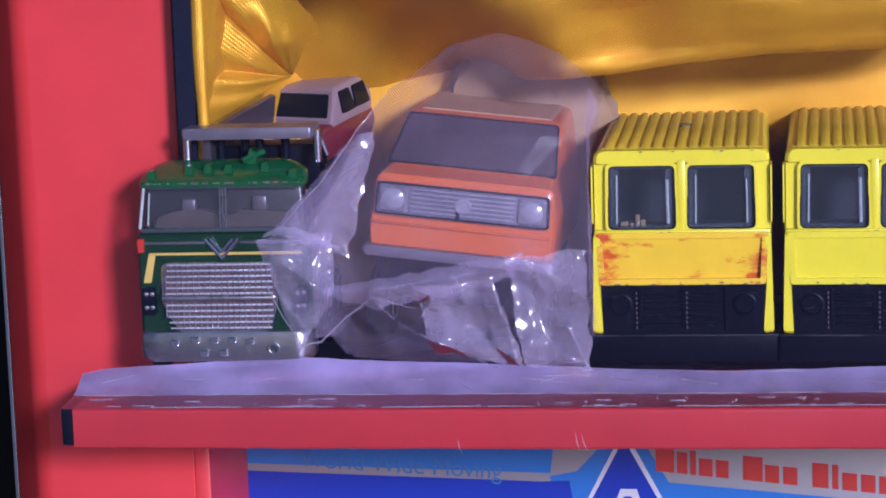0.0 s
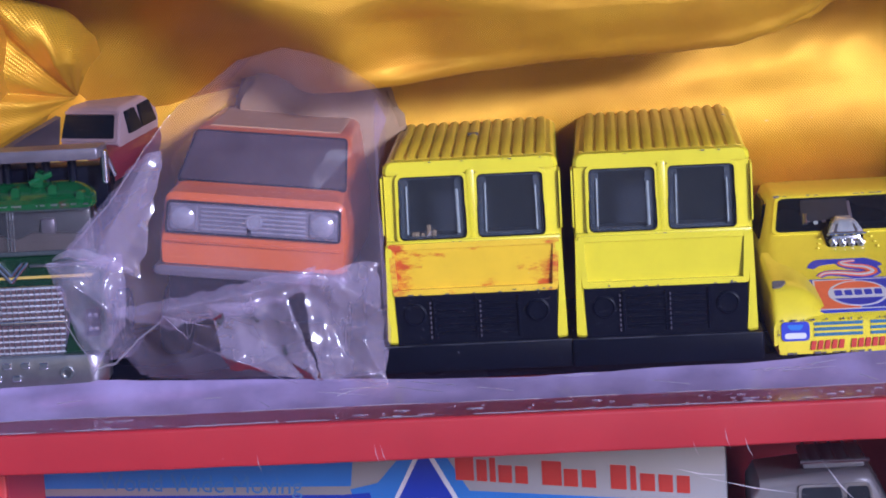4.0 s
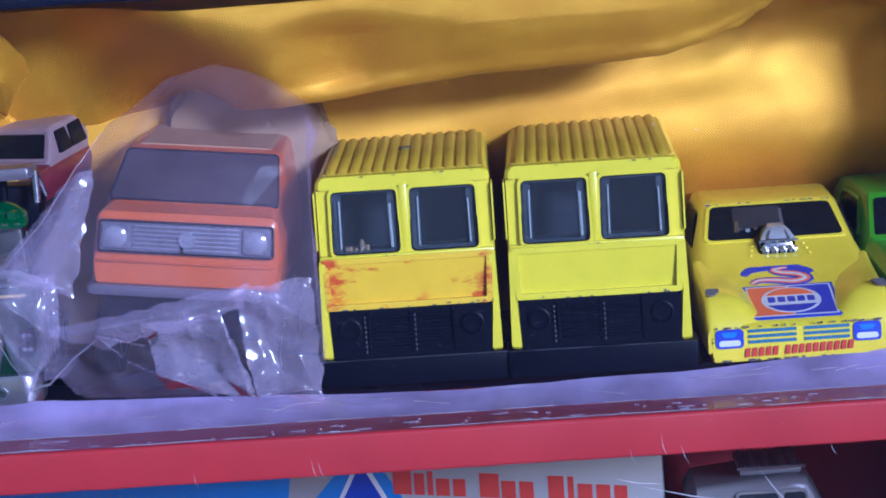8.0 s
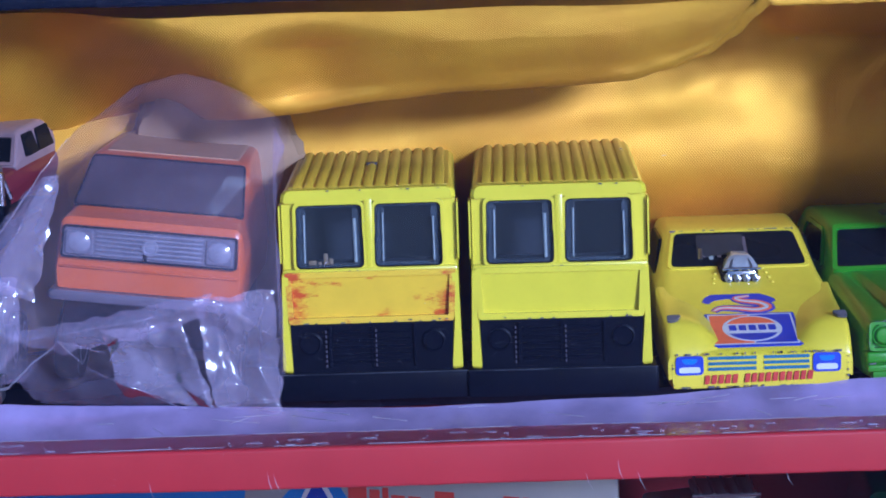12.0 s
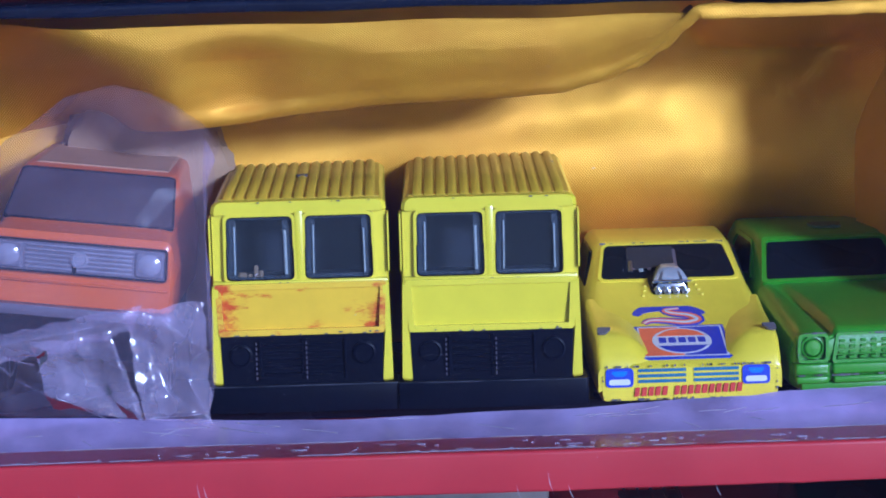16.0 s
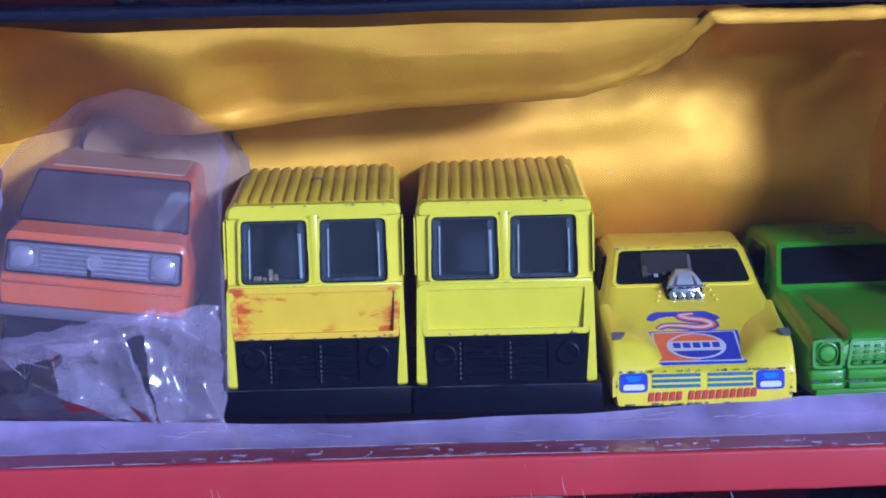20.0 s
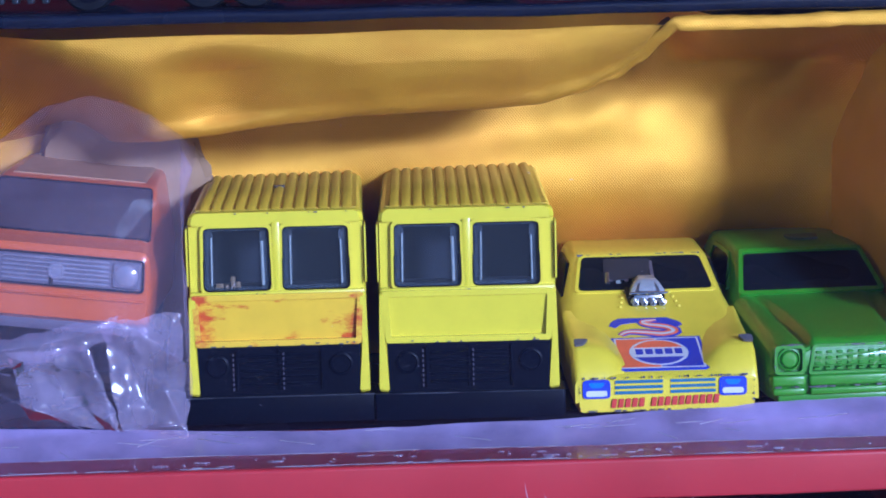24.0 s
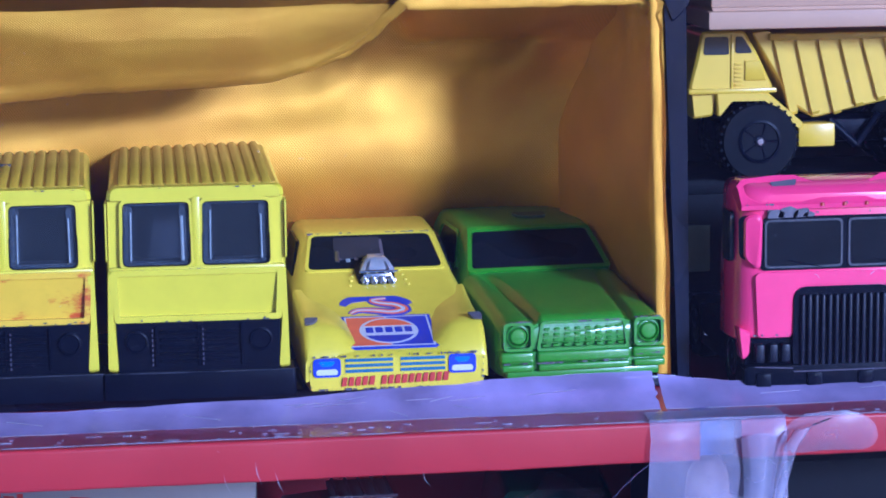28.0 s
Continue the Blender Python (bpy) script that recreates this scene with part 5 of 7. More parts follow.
# ---- the green lorry, the small car on its deck, the bagged orange car ----
def green_lorry():
    c = thing("toy_lorry", "dark green toy lorry cab with chrome grille and bumper", "toy lorry", -95.0, -3.0, 0, 0.8)
    hw = 15.3
    def ring(y, w, z0, zt, wt):
        pts = rounded([(-w, z0), (-w, 24), (-wt, zt), (wt, zt), (w, 24), (w, z0)], [0.6, 1.2, 1.8, 1.8, 1.2, 0.6], 4)
        return [(p[0], y, p[1]) for p in pts]
    part("cab", loft([ring(0.6, hw - 0.5, 6, 24.6, hw - 1.0), ring(1.2, hw, 5.6, 25.2, hw - 0.4), ring(7.4, hw, 5.6, 25.2, hw - 0.4)]), DARK_GREEN, c)
    # see-through window band with a dark cabin behind
    part("cabin", box(-hw + 1.4, hw - 1.4, 4.2, 7.2, 24.8, 32.6, 0.6), CABIN, c)
    win = part("window_band", loft([[(p[0], p[1], z) for p in rounded([(-w, y0), (w, y0), (w, 7.5), (-w, 7.5)], [1.4, 1.4, 0.3, 0.3], 4)] for z, w, y0 in ((24.8, hw - 0.2, 0.9), (28, hw - 0.5, 1.3), (33.2, hw - 1.1, 2.2))]), film_material("clear window plastic", (0.86, 0.82, 0.84), 0.03, (0.5, 0.45, 0.48), 0.05, 0.9, 0.03, 60), c, "clear wraparound cab window")
    for dx in (-0.55, 0.0, 0.55):
        part("window_bar", rod((dx, 0.75, 25.0), (dx * 0.9, 1.9, 33.2), 0.14, 6), GREY, win)
    for x, z, h in ((-6.2, 28.0, 2.6), (6.4, 28.0, 3.0)):
        part("seat_piece", box(x - 1.6, x + 1.2, 2.8, 4.2, z, z + h, 0.7), DULL_GREY, c)
    part("dashboard", prism(rounded([(-hw + 2.4, 25.2), (hw - 2.2, 25.2), (hw - 2.6, 28.0), (3.4, 28.6), (0.6, 27.2), (-4.0, 28.8), (-9.0, 28.4), (-hw + 3.0, 27.4)], 0.6, 3), 2.8, 4.4, "y", 0.3), material("brown-grey plastic", (0.09, 0.07, 0.07), 0.4, vary=0.3), c)
    # pale rods painted as the bright edge of the window
    part("edge_highlight", rod((-hw + 0.5, 0.95, 25.6), (-hw + 1.3, 2.0, 32.8), 0.3, 8), STREAK, win)
    part("edge_highlight", rod((-hw + 2.0, 0.9, 26.2), (-hw + 2.3, 1.7, 31.8), 0.16, 8), STREAK, win)
    part("window_sill", box(-hw + 0.8, hw - 0.6, 0.5, 1.3, 24.9, 25.7, 0.25), PANE_RIM, win)
    part("window_sill", box(-hw + 1.6, hw - 1.6, 1.6, 2.2, 32.4, 33.0, 0.2), PANE_RIM, win)
    # roof with marker lamps and horns
    rf = part("roof", loft([[(p[0], y, p[1]) for p in rounded([(-w, 32.9), (-w, z0), (-w + 3.0, zt), (w - 3.0, zt), (w, z0), (w, 32.9)], [0.3, 1.0, 2.0, 2.0, 1.0, 0.3], 4)] for y, w, z0, zt in ((1.0, hw - 1.0, 33.4, 33.8), (1.8, hw - 0.5, 34.0, 34.4), (5, hw - 0.6, 34.8, 36.2), (6.6, hw - 0.8, 35.0, 36.8), (7.6, hw - 1.0, 35.0, 36.8))]), ROOF_GREEN, c)
    for x, y, z in ((-12.6, 2.6, 34.8), (-6.0, 3.4, 35.6), (-2.6, 3.4, 35.7), (1.0, 3.4, 35.7), (12.4, 2.6, 34.8), (7.4, 4.0, 35.9)):
        part("marker_lamp", loft([[(x + a * s, y + b, z + h) for a, b in ((-0.7, -0.9), (0.7, -0.9), (0.7, 1.6), (-0.7, 1.6))] for s, h in ((1.0, -0.8), (1.0, 0.3), (0.6, 0.8))]), ROOF_GREEN, rf)
    part("horn", loft([[(4.6 + x, y, z) for x, z in ((-0.8, 36.0), (0.8, 36.0), (1.2, 38.2), (-0.2, 38.8))] for y in (5, 8.6)]), ROOF_GREEN, rf)
    part("horn", rod((3.2, 4.6, 36.8), (6.8, 6.5, 38.2), 0.6, 8), ROOF_GREEN, rf)
    rng = random.Random(3)
    chip_row(c, ((-13.5, 0.95, 33.5), (13.5, 0.95, 33.5)), rng, 26, GREY, 1.1)
    # dark band, chevron and gilt line
    part("front_band", patch((-hw + 0.4, 0.4, 23.6), (hw - 0.4, 0.4, 23.6), (hw - 0.4, 0.2, 14), (-hw + 0.4, 0.2, 14), 0.6, 0.2, 0.5), DARK_GREEN, c)
    part("chrome_line", box(-hw + 0.8, -3.2, -0.25, 0.5, 23.0, 23.5, 0.12, 1), GREY, c)
    part("chrome_line", box(3.0, hw - 0.8, -0.25, 0.5, 23.0, 23.5, 0.12, 1), GREY, c)
    for p, q in (((-3.2, -0.2, 23.9), (-0.2, -0.4, 20.5)), ((-0.2, -0.4, 20.5), (2.8, -0.2, 23.9)), ((-2.2, -0.2, 23.9), (-0.2, -0.4, 21.6)), ((-0.2, -0.4, 21.6), (1.8, -0.2, 23.9))):
        part("chevron", rod(p, q, 0.28, 6), CHROME, c)
    part("gilt_line", box(-hw + 2.6, hw - 1.5, -0.02, 0.4, 21.0, 21.5, 0.08, 1), GOLD_INK, c)
    part("gilt_line", prism(rounded([(-13.2, 21.5), (-12.0, 21.5), (-13.0, 16.2), (-14.4, 16.2)], 0.3, 3), -0.02, 0.4, "y"), GOLD_INK, c)
    # grille: two fields of small cells in a rounded chrome frame
    part("grille_frame", prism(rounded([(-11.0, 20.0), (8.6, 19.9), (9.6, 14), (8.0, 7.2), (-8.6, 7.2), (-11.6, 13)], [1.6, 1.6, 1.4, 1.8, 1.8, 1.4], 4), -0.5, 0.6, "y", 0.3), CHROMED, c)
    part("grille_back", prism(rounded([(-10.4, 19.4), (8.1, 19.3), (9.0, 14), (7.5, 7.8), (-8.2, 7.8), (-11.0, 13)], 1.2, 3), -0.56, -0.4, "y"), material("rosy dark metal", (0.13, 0.08, 0.09), 0.3, metal=0.4, vary=0.3), c)
    for k in range(20):
        x = -10.4 + 1.0 * k
        top, bot = (19.6 if -10.6 < x < 8.6 else 18), (7.8 if -9.2 < x < 7.8 else 10)
        part("grille_post", box(x - 0.13, x + 0.13, -0.85, -0.4, bot, top, 0.08, 1), CHROMED, c)
    for k in range(12):
        z = 8.2 + 1.02 * k
        if abs(z - 13.4) < 0.6:
            continue
        part("grille_bar", box(-10.7 + abs(z - 14) * 0.14, 8.8 - abs(z - 14) * 0.1, -0.85, -0.4, z - 0.17, z + 0.17, 0.12, 1), ALLOY, c)
    part("grille_middle", box(-11.2, 9.0, -1.1, -0.3, 13.0, 13.9, 0.25), CHROMED, c)
    # lamps and bumper
    for s in (-1, 1):
        lamp = part("lamp_block", patch((s * 13.4 - 1.2, -0.1, 15.4), (s * 13.4 + 1.2, -0.1, 15.4), (s * 13.4 + 1.2, -0.2, 10.6), (s * 13.4 - 1.2, -0.2, 10.6), 0.4, 0.35, 0.4), BLACK, c)
        for z in (14.3, 11.9):
            for dx in (-0.5, 0.5):
                part("lamp", turned([(0.42, 0), (0.4, -0.3), (0.02, -0.4)], (s * 13.4 + dx, -0.4, z), "y", 10), CHROME, lamp)
    part("side_lamp", patch((-hw + 0.2, 0.2, 24.0), (-hw + 1.3, 0.1, 24.0), (-hw + 1.3, 0.1, 21.6), (-hw + 0.2, 0.3, 21.6), 0.3, 0.4, 0.3), RED_INK, c)
    bp = part("bumper", prism(rounded([(-hw - 0.2, 0.2), (-hw + 2.0, -1.6), (hw - 2.0, -1.6), (hw + 0.2, 0.2), (hw, 5), (-hw, 5)], [0.8, 1.2, 1.2, 0.8, 0.3, 0.3], 3), 2.4, 7.6, "z", 0.6), GREY, c)
    for x, z in ((-9.0, 5.8), (-5.4, 6.3), (-2.0, 6.2), (1.2, 6.2), (4.4, 6.0), (-3.8, 4.0), (-0.4, 4.0)):
        part("bumper_block", box(x - 0.8, x + 0.8, -2.1, -1.2, z - 0.6, z + 0.6, 0.2, 1), CHROME, bp)
    part("bumper_eye", turned([(1.15, -1.4), (1.15, -2.1), (0.75, -2.1), (0.7, -1.6), (0.02, -1.6)], (8.4, 0, 4.6), "y", 18), CHROME, bp)
    part("chassis", box(-3.4, 11, 3, 62, 3.2, 6.2, 0.5), BLACK, c)
    for s in (-1, 1):
        wheel(c, s * (hw - 2.4), 6, 3.8, 3.8, 3.0, GREY)
        for y in (40, 52):
            wheel(c, 4.0 + s * 6.6, y, 4.6, 4.6, 2.4, GREY)
    # transporter deck: plate on posts behind the cab
    dk = part("deck", box(-4.6, hw - 2, 11.5, 64, 29.4, 30.6, 0.3), GREY, c, "grey upper deck on posts")
    part("deck_edge", prism(rounded([(-7.8, 6.0), (15.4, 6.0), (15.8, 13), (-7.4, 13)], [0.6, 0.6, 0.3, 0.3], 3), 40.4, 42.4, "z", 0.3), DULL_GREY, dk, "dull grey plate at the front of the deck")
    for x in (-7.2, 16.0):
        part("deck_post", rod((x, 8.2, 36.0), (x, 8.2, 41.6), 0.75, 10), CHROME, dk)
    part("deck_post", rod((16.0, 8.2, 41.6), (17.4, 9.6, 37.0), 0.5, 8), CHROME, dk)
    for x in (-2.0, 2.4, 5.0, 9.6):
        part("deck_post", rod((x, 12.0, 36.0), (x, 12.0, 40.6), 0.8, 8), BLACK, dk)
    # black block fills the dark space behind the deck plate
    part("deck_infill", box(-7.6, 15.4, 13.5, 20, 30.4, 38.4, 0.3), BLACK, dk)
    part("deck_rail", loft([[(x, y, 30.5), (x + 1.4, y, 30.5), (x + 1.4, y, z), (x + 0.9, y, z + 0.5), (x, y, z)] for x, y, z in ((-4.6, 9, 41.2), (-2.6, 26, 42.2), (1.6, 50, 43.8))]), material("dark deck rail", (0.05, 0.04, 0.05), 0.35, vary=0.3), dk, "dark side rail rising along the deck")
    part("deck_ramp", loft([[(x0, y, z), (x1, y, z), (x1, y, z + 1.2), (x0, y, z + 1.2)] for x0, x1, y, z in ((-5.6, 16.4, 20.5, 30.6), (-4.0, 20, 62, 30.6))]), material("dark deck plate", (0.05, 0.04, 0.05), 0.4, vary=0.3), dk)
    part("deck_back", box(-4.2, hw - 2.6, 12, 62, 25.4, 29.5, 0.3), BLACK, dk)
    return c


def small_car():
    c = thing("toy_estate_car", "faded pink and maroon toy car on the lorry deck", "toy car", -86.2, 46.5, 32.1, -24, 9)
    c.scale = (1.3, 1.0, 1.27)
    # its own length runs along y, nose at the front; it stands turned on the deck
    rows = [(-20, 6.4, 6.8, 6.2, 1.2, 3.2, 4.8), (-12, 6.8, 7.2, 6.6, 1.2, 3.6, 5.4), (-6.5, 6.8, 7.2, 6.4, 1.2, 4, 5.9), (-6, 6.8, 7.2, 6.3, 1.2, 4, 6.0)]
    part("body", shell(rows + [(14, 6.8, 7.2, 6.3, 1.2, 4, 5.8), (16, 6.6, 7.0, 6.2, 1.4, 4, 5.2)], (0.4, 0.8, 0.9)), MAROON, c)
    part("cab", shell([(-6.3, 6.4, 6.5, 6.3, 5.4, 5.8, 6.1), (-2.5, 6.4, 6.2, 5.4, 5.4, 7, 10.2), (-1.5, 6.4, 6.2, 5.3, 5.4, 7, 10.6), (7, 6.4, 6.2, 5.3, 5.4, 7, 10.7), (8, 6.4, 6.2, 5.4, 5.4, 7, 10.2), (10.5, 6.4, 6.3, 6.0, 5.4, 5.8, 6.1)], (0.2, 0.4, 1.0)), PALE_PINK, c)
    part("windscreen", patch((-4.7, -3.0, 9.6), (4.7, -3.0, 9.6), (5.6, -5.9, 6.5), (-5.6, -5.9, 6.5), 0.4, 0.15, 0.3), SCREEN_DARK, c)
    part("screen_frame", patch((-5.3, -2.7, 10.1), (5.3, -2.7, 10.1), (6.1, -6.2, 6.2), (-6.1, -6.2, 6.2), 0.5, 0.22, 0.3, hole=0.55), PALE_PINK, c)
    for s in (-1, 1):
        for y0, y1 in ((-1.6, 1.6), (3.0, 6.8)):
            bmx = patch((s * 5.6, y0, 9.9), (s * 5.6, y1, 9.9), (s * 6.35, y1 + 0.3, 6.7), (s * 6.35, y0 - 0.8, 6.7), 0.4, 0.25, 0.3)
            part("side_window", bmx, SCREEN_DARK, c)
        for y in (-13, 9):
            wheel(c, s * 6.2, y, 2.6, 2.6, 1.8, GREY, n=18)
    part("bonnet_print", patch((-4.6, -9, 5.65), (4.6, -9, 5.65), (4.2, -17, 5.05), (-4.2, -17, 5.05), 1.4, 0.12, 0.2), GOLD_INK, c)
    for k, (x, y, w, d) in enumerate(((-3.2, -10.2, 1.5, 1.6), (-0.4, -9.8, 0.9, 2.2), (2.4, -10.4, 1.3, 1.4), (-1.8, -13.2, 1.2, 1.5), (1.4, -13.6, 1.7, 1.3), (3.0, -15.4, 0.8, 1.0), (-2.8, -15.8, 1.0, 0.8))):
        z = 5.6 + 0.075 * (y + 10)
        part("bonnet_print", patch((x - w, y + d, z + 0.075 * d), (x + w, y + d * 0.7, z + 0.075 * d), (x + w * 0.8, y - d, z - 0.075 * d), (x - w * 0.9, y - d * 0.8, z - 0.075 * d), 0.8, 0.2, 0.2), MAROON, c)
    return c


def orange_car():
    c = thing("toy_hatchback", "orange toy hatchback with a clear grille, inside a bag", "toy car", -56.2, 0.8, 2.7, -2.1, 0, 6.35)
    c.scale = (0.995, 1, 0.915)
    hw = 16.4
    rows = [(0.5, hw - 0.8, hw - 0.4, hw - 1.2, 19.4, 23, 32.0), (1.2, hw - 0.3, hw, hw - 0.8, 19.2, 24, 33.0), (4, hw, hw + 0.2, hw - 1.2, 19.0, 26, 33.6), (7.4, hw, hw + 0.3, hw - 1.8, 19, 28, 34.0), (8.2, hw, hw + 0.3, hw - 2.0, 19, 28, 34.5),
            (19.6, hw, hw + 0.3, hw - 2.2, 19, 28, 42.2), (22.5, hw, hw + 0.2, hw - 2.4, 19, 28, 42.8), (46, hw, hw + 0.1, hw - 3.2, 19, 28, 43.4), (50, hw - 0.3, hw - 0.2, hw - 3.4, 19.4, 28, 42.4), (56, hw - 1, hw - 0.9, hw - 2, 20, 27, 32)]
    part("body", shell(rows), ORANGE, c)
    part("windscreen", patch((-13.4, 19.4, 41.9), (13.4, 19.4, 41.9), (14.9, 7.9, 34.2), (-14.7, 7.9, 34.2), 0.9, 0.25, 0.4), material("smoky screen plastic", (0.055, 0.04, 0.05), 0.32, spec=0.2), c, "dark windscreen")
    part("screen_rim", patch((-13.7, 19.7, 42.2), (13.7, 19.7, 42.2), (15.2, 7.6, 34.0), (-15.0, 7.6, 34.0), 1.2, 0.3, 0.4, hole=0.4), BLACK, c)
    # clear plastic lamps and grille in one strip
    part("grille_frame", patch((-15.2, 0.2, 31.6), (15.2, 0.2, 31.6), (15.4, 0.0, 25.4), (-15.4, 0.0, 25.4), 0.8, 0.45, 0.4, hole=0.4), BLACK, c)
    g = part("grille", patch((-14.8, 0.3, 31.2), (14.8, 0.3, 31.2), (15.0, 0.2, 25.8), (-15.0, 0.2, 25.8), 0.6, 0.3, 0.3), CLEAR_GRILLE, c, "silvery clear-plastic grille strip")
    for k in range(6):
        part("grille_bar", box(-9.2, 9.2, -0.5, 0.1, 26.2 + 0.85 * k, 26.6 + 0.85 * k, 0.12, 1), CLEAR_BAR, g)
    for s in (-1, 1):
        part("headlight", patch((s * 12.2 - 2.5, -0.1, 31.0), (s * 12.2 + 2.5, -0.1, 31.0), (s * 12.2 + 2.5, -0.2, 26.0), (s * 12.2 - 2.5, -0.2, 26.0), 0.8, 0.4, 0.3, 0.3), CLEAR_GRILLE, g)
        part("lens", turned([(2.1, 0), (2.0, -0.4), (1.2, -0.8), (0.02, -0.95)], (s * 12.2, -0.3, 28.5), "y", 20), CLEAR_BAR, g)
    part("badge", turned([(1.5, 0), (1.5, -0.5), (1.1, -0.55), (1.0, -0.3), (0.02, -0.4)], (0.2, -0.4, 28.4), "y", 20), CLEAR_BAR, g)
    part("badge_stem", box(-1.0, -0.3, -0.7, 0, 25.7, 27.6, 0.2, 1), BLACK, g)
    part("roof", loft([[(p[0], y, p[1]) for p in rounded([(-w, z - 1.0), (-w + 0.6, z + 0.12), (w - 0.6, z + 0.12), (w, z - 1.0)], [0.2, 1.0, 1.0, 0.2], 3)] for y, w, z in ((22.6, 12.6, 42.9), (30, 12.6, 43.1), (46, 12.4, 43.5))]), TAN_ROOF, c)
    part("bumper", prism(rounded([(-hw - 0.6, -1.5), (hw + 0.6, -1.5), (hw + 0.8, 6), (-hw - 0.8, 6)], 0.9, 3), 17.4, 19.3, "z", 0.5), DULL_GREY, c)
    part("front_crease", box(-hw + 0.8, hw - 0.8, -0.1, 1, 23.4, 23.9, 0.2, 1), ORANGE, c)
    part("chassis", box(-hw + 1.5, hw - 1.5, 2, 55, 9.0, 18.4, 0.8), BLACK, c)
    for s in (-1, 1):
        for y in (11, 44):
            wheel(c, s * (hw - 2.2), y, 6.6, 7.2, 4.2, GREY)
    return c


def paper_wad():
    """Crumpled brown paper behind the orange car."""
    def sheet(a, b, cx, cy, cz, rx, ry, rz):
        th, ph = 2 * math.pi * a, math.pi * (b - 0.5)
        d = Vector((math.cos(th) * math.cos(ph), math.sin(th) * math.cos(ph), math.sin(ph)))
        k = 1 + 0.10 * wob(d.x * 3, d.y * 3, d.z * 3, 1.0) + 0.05 * (1 - 2 * abs(wob(d.x * 8, d.y * 8, d.z * 8, 1.0)))
        return (cx + rx * d.x * k, cy + ry * d.y * k, cz + rz * d.z * k)
    t = thing("paper_wad", "crumpled brown paper packed behind the orange car", "paper", -47, 52, 0)
    bm = grid(lambda u, v: sheet(u, v, 1.0, -5, 27, 18.5, 8.0, 27.5), 60, 40)
    bmesh.ops.remove_doubles(bm, verts=bm.verts, dist=0.01)
    part("wad", bm, PAPER, t, angle=30)


# outline of the bag where it bulges forward, in its own plane
BAG = [(-87.5, 24.4), (-86.9, 16.5), (-83.5, 10.5), (-80.4, 5.6), (-77.0, 7.0), (-73.1, 2.0), (-64, 1.4), (-55.3, 1.2), (-45, 1.0), (-35.8, 1.0), (-31.9, 1.1), (-30.3, 6.1), (-30.2, 12.0), (-30.4, 21.8), (-30.8, 32.5), (-30.6, 41.1),
       (-29.0, 45.4), (-31.6, 49.8), (-36.8, 53.7), (-42.0, 56.0), (-47.7, 57.3), (-55.5, 55.6), (-61.4, 51.3), (-65.4, 49.0), (-69.5, 43.8), (-73.6, 38.4), (-77.7, 33.2), (-83.9, 26.8)]
# straight folds of the film: from x, z to x, z, and how far they stand out
FOLDS = [(-86.4, 25.5, -77.8, 26.6, 2.0), (-86.4, 25.3, -75.0, 16.1, 2.6), (-79.8, 6.7, -75.0, 16.1, 2.4), (-75.0, 16.1, -53.7, 19.2, 3.2), (-53.7, 19.2, -41.6, 21.6, 2.6), (-67.5, 16.1, -63.0, 11.3, 2.4),
         (-63.0, 11.3, -55.5, 8.0, 2.4), (-55.5, 8.0, -45.7, 3.6, 2.2), (-46.7, 17.7, -42.1, 3.9, 2.8), (-42.1, 3.9, -30.7, 4.6, 1.8), (-34.1, 10.4, -30.7, 2.7, 2.0), (-38.1, 20.4, -30.5, 14.6, 2.4),
         (-77.8, 26.6, -69.3, 41.5, 2.0), (-59.0, 51.3, -45.6, 53.4, 1.6), (-45.6, 53.4, -34.6, 48.7, 1.6), (-53.7, 19.2, -59.7, 11.3, 1.8), (-67.5, 16.1, -59.6, 13.5, 1.6)]
def creased(x, z):
    """How far the film stands out: sharp tents along its folds, and small crumples."""
    p, out = Vector((x, z)), 0.0
    for a, b, c, d, h in FOLDS:
        q, e = Vector((a, b)), Vector((c - a, d - b))
        t = max(0.0, min(1.0, (p - q).dot(e) / e.length_squared))
        out = max(out, h * max(0.0, 1 - (p - q - e * t).length / (1.9 * h)))
    q = Vector((x * 0.13, z * 0.13, 1.3))
    return out + (1 - 2.4 * abs(noise.noise(q))) * 0.9 + (1 - 2.6 * abs(noise.noise(q * 2.7 + Vector((7, 1, 4))))) * 0.18


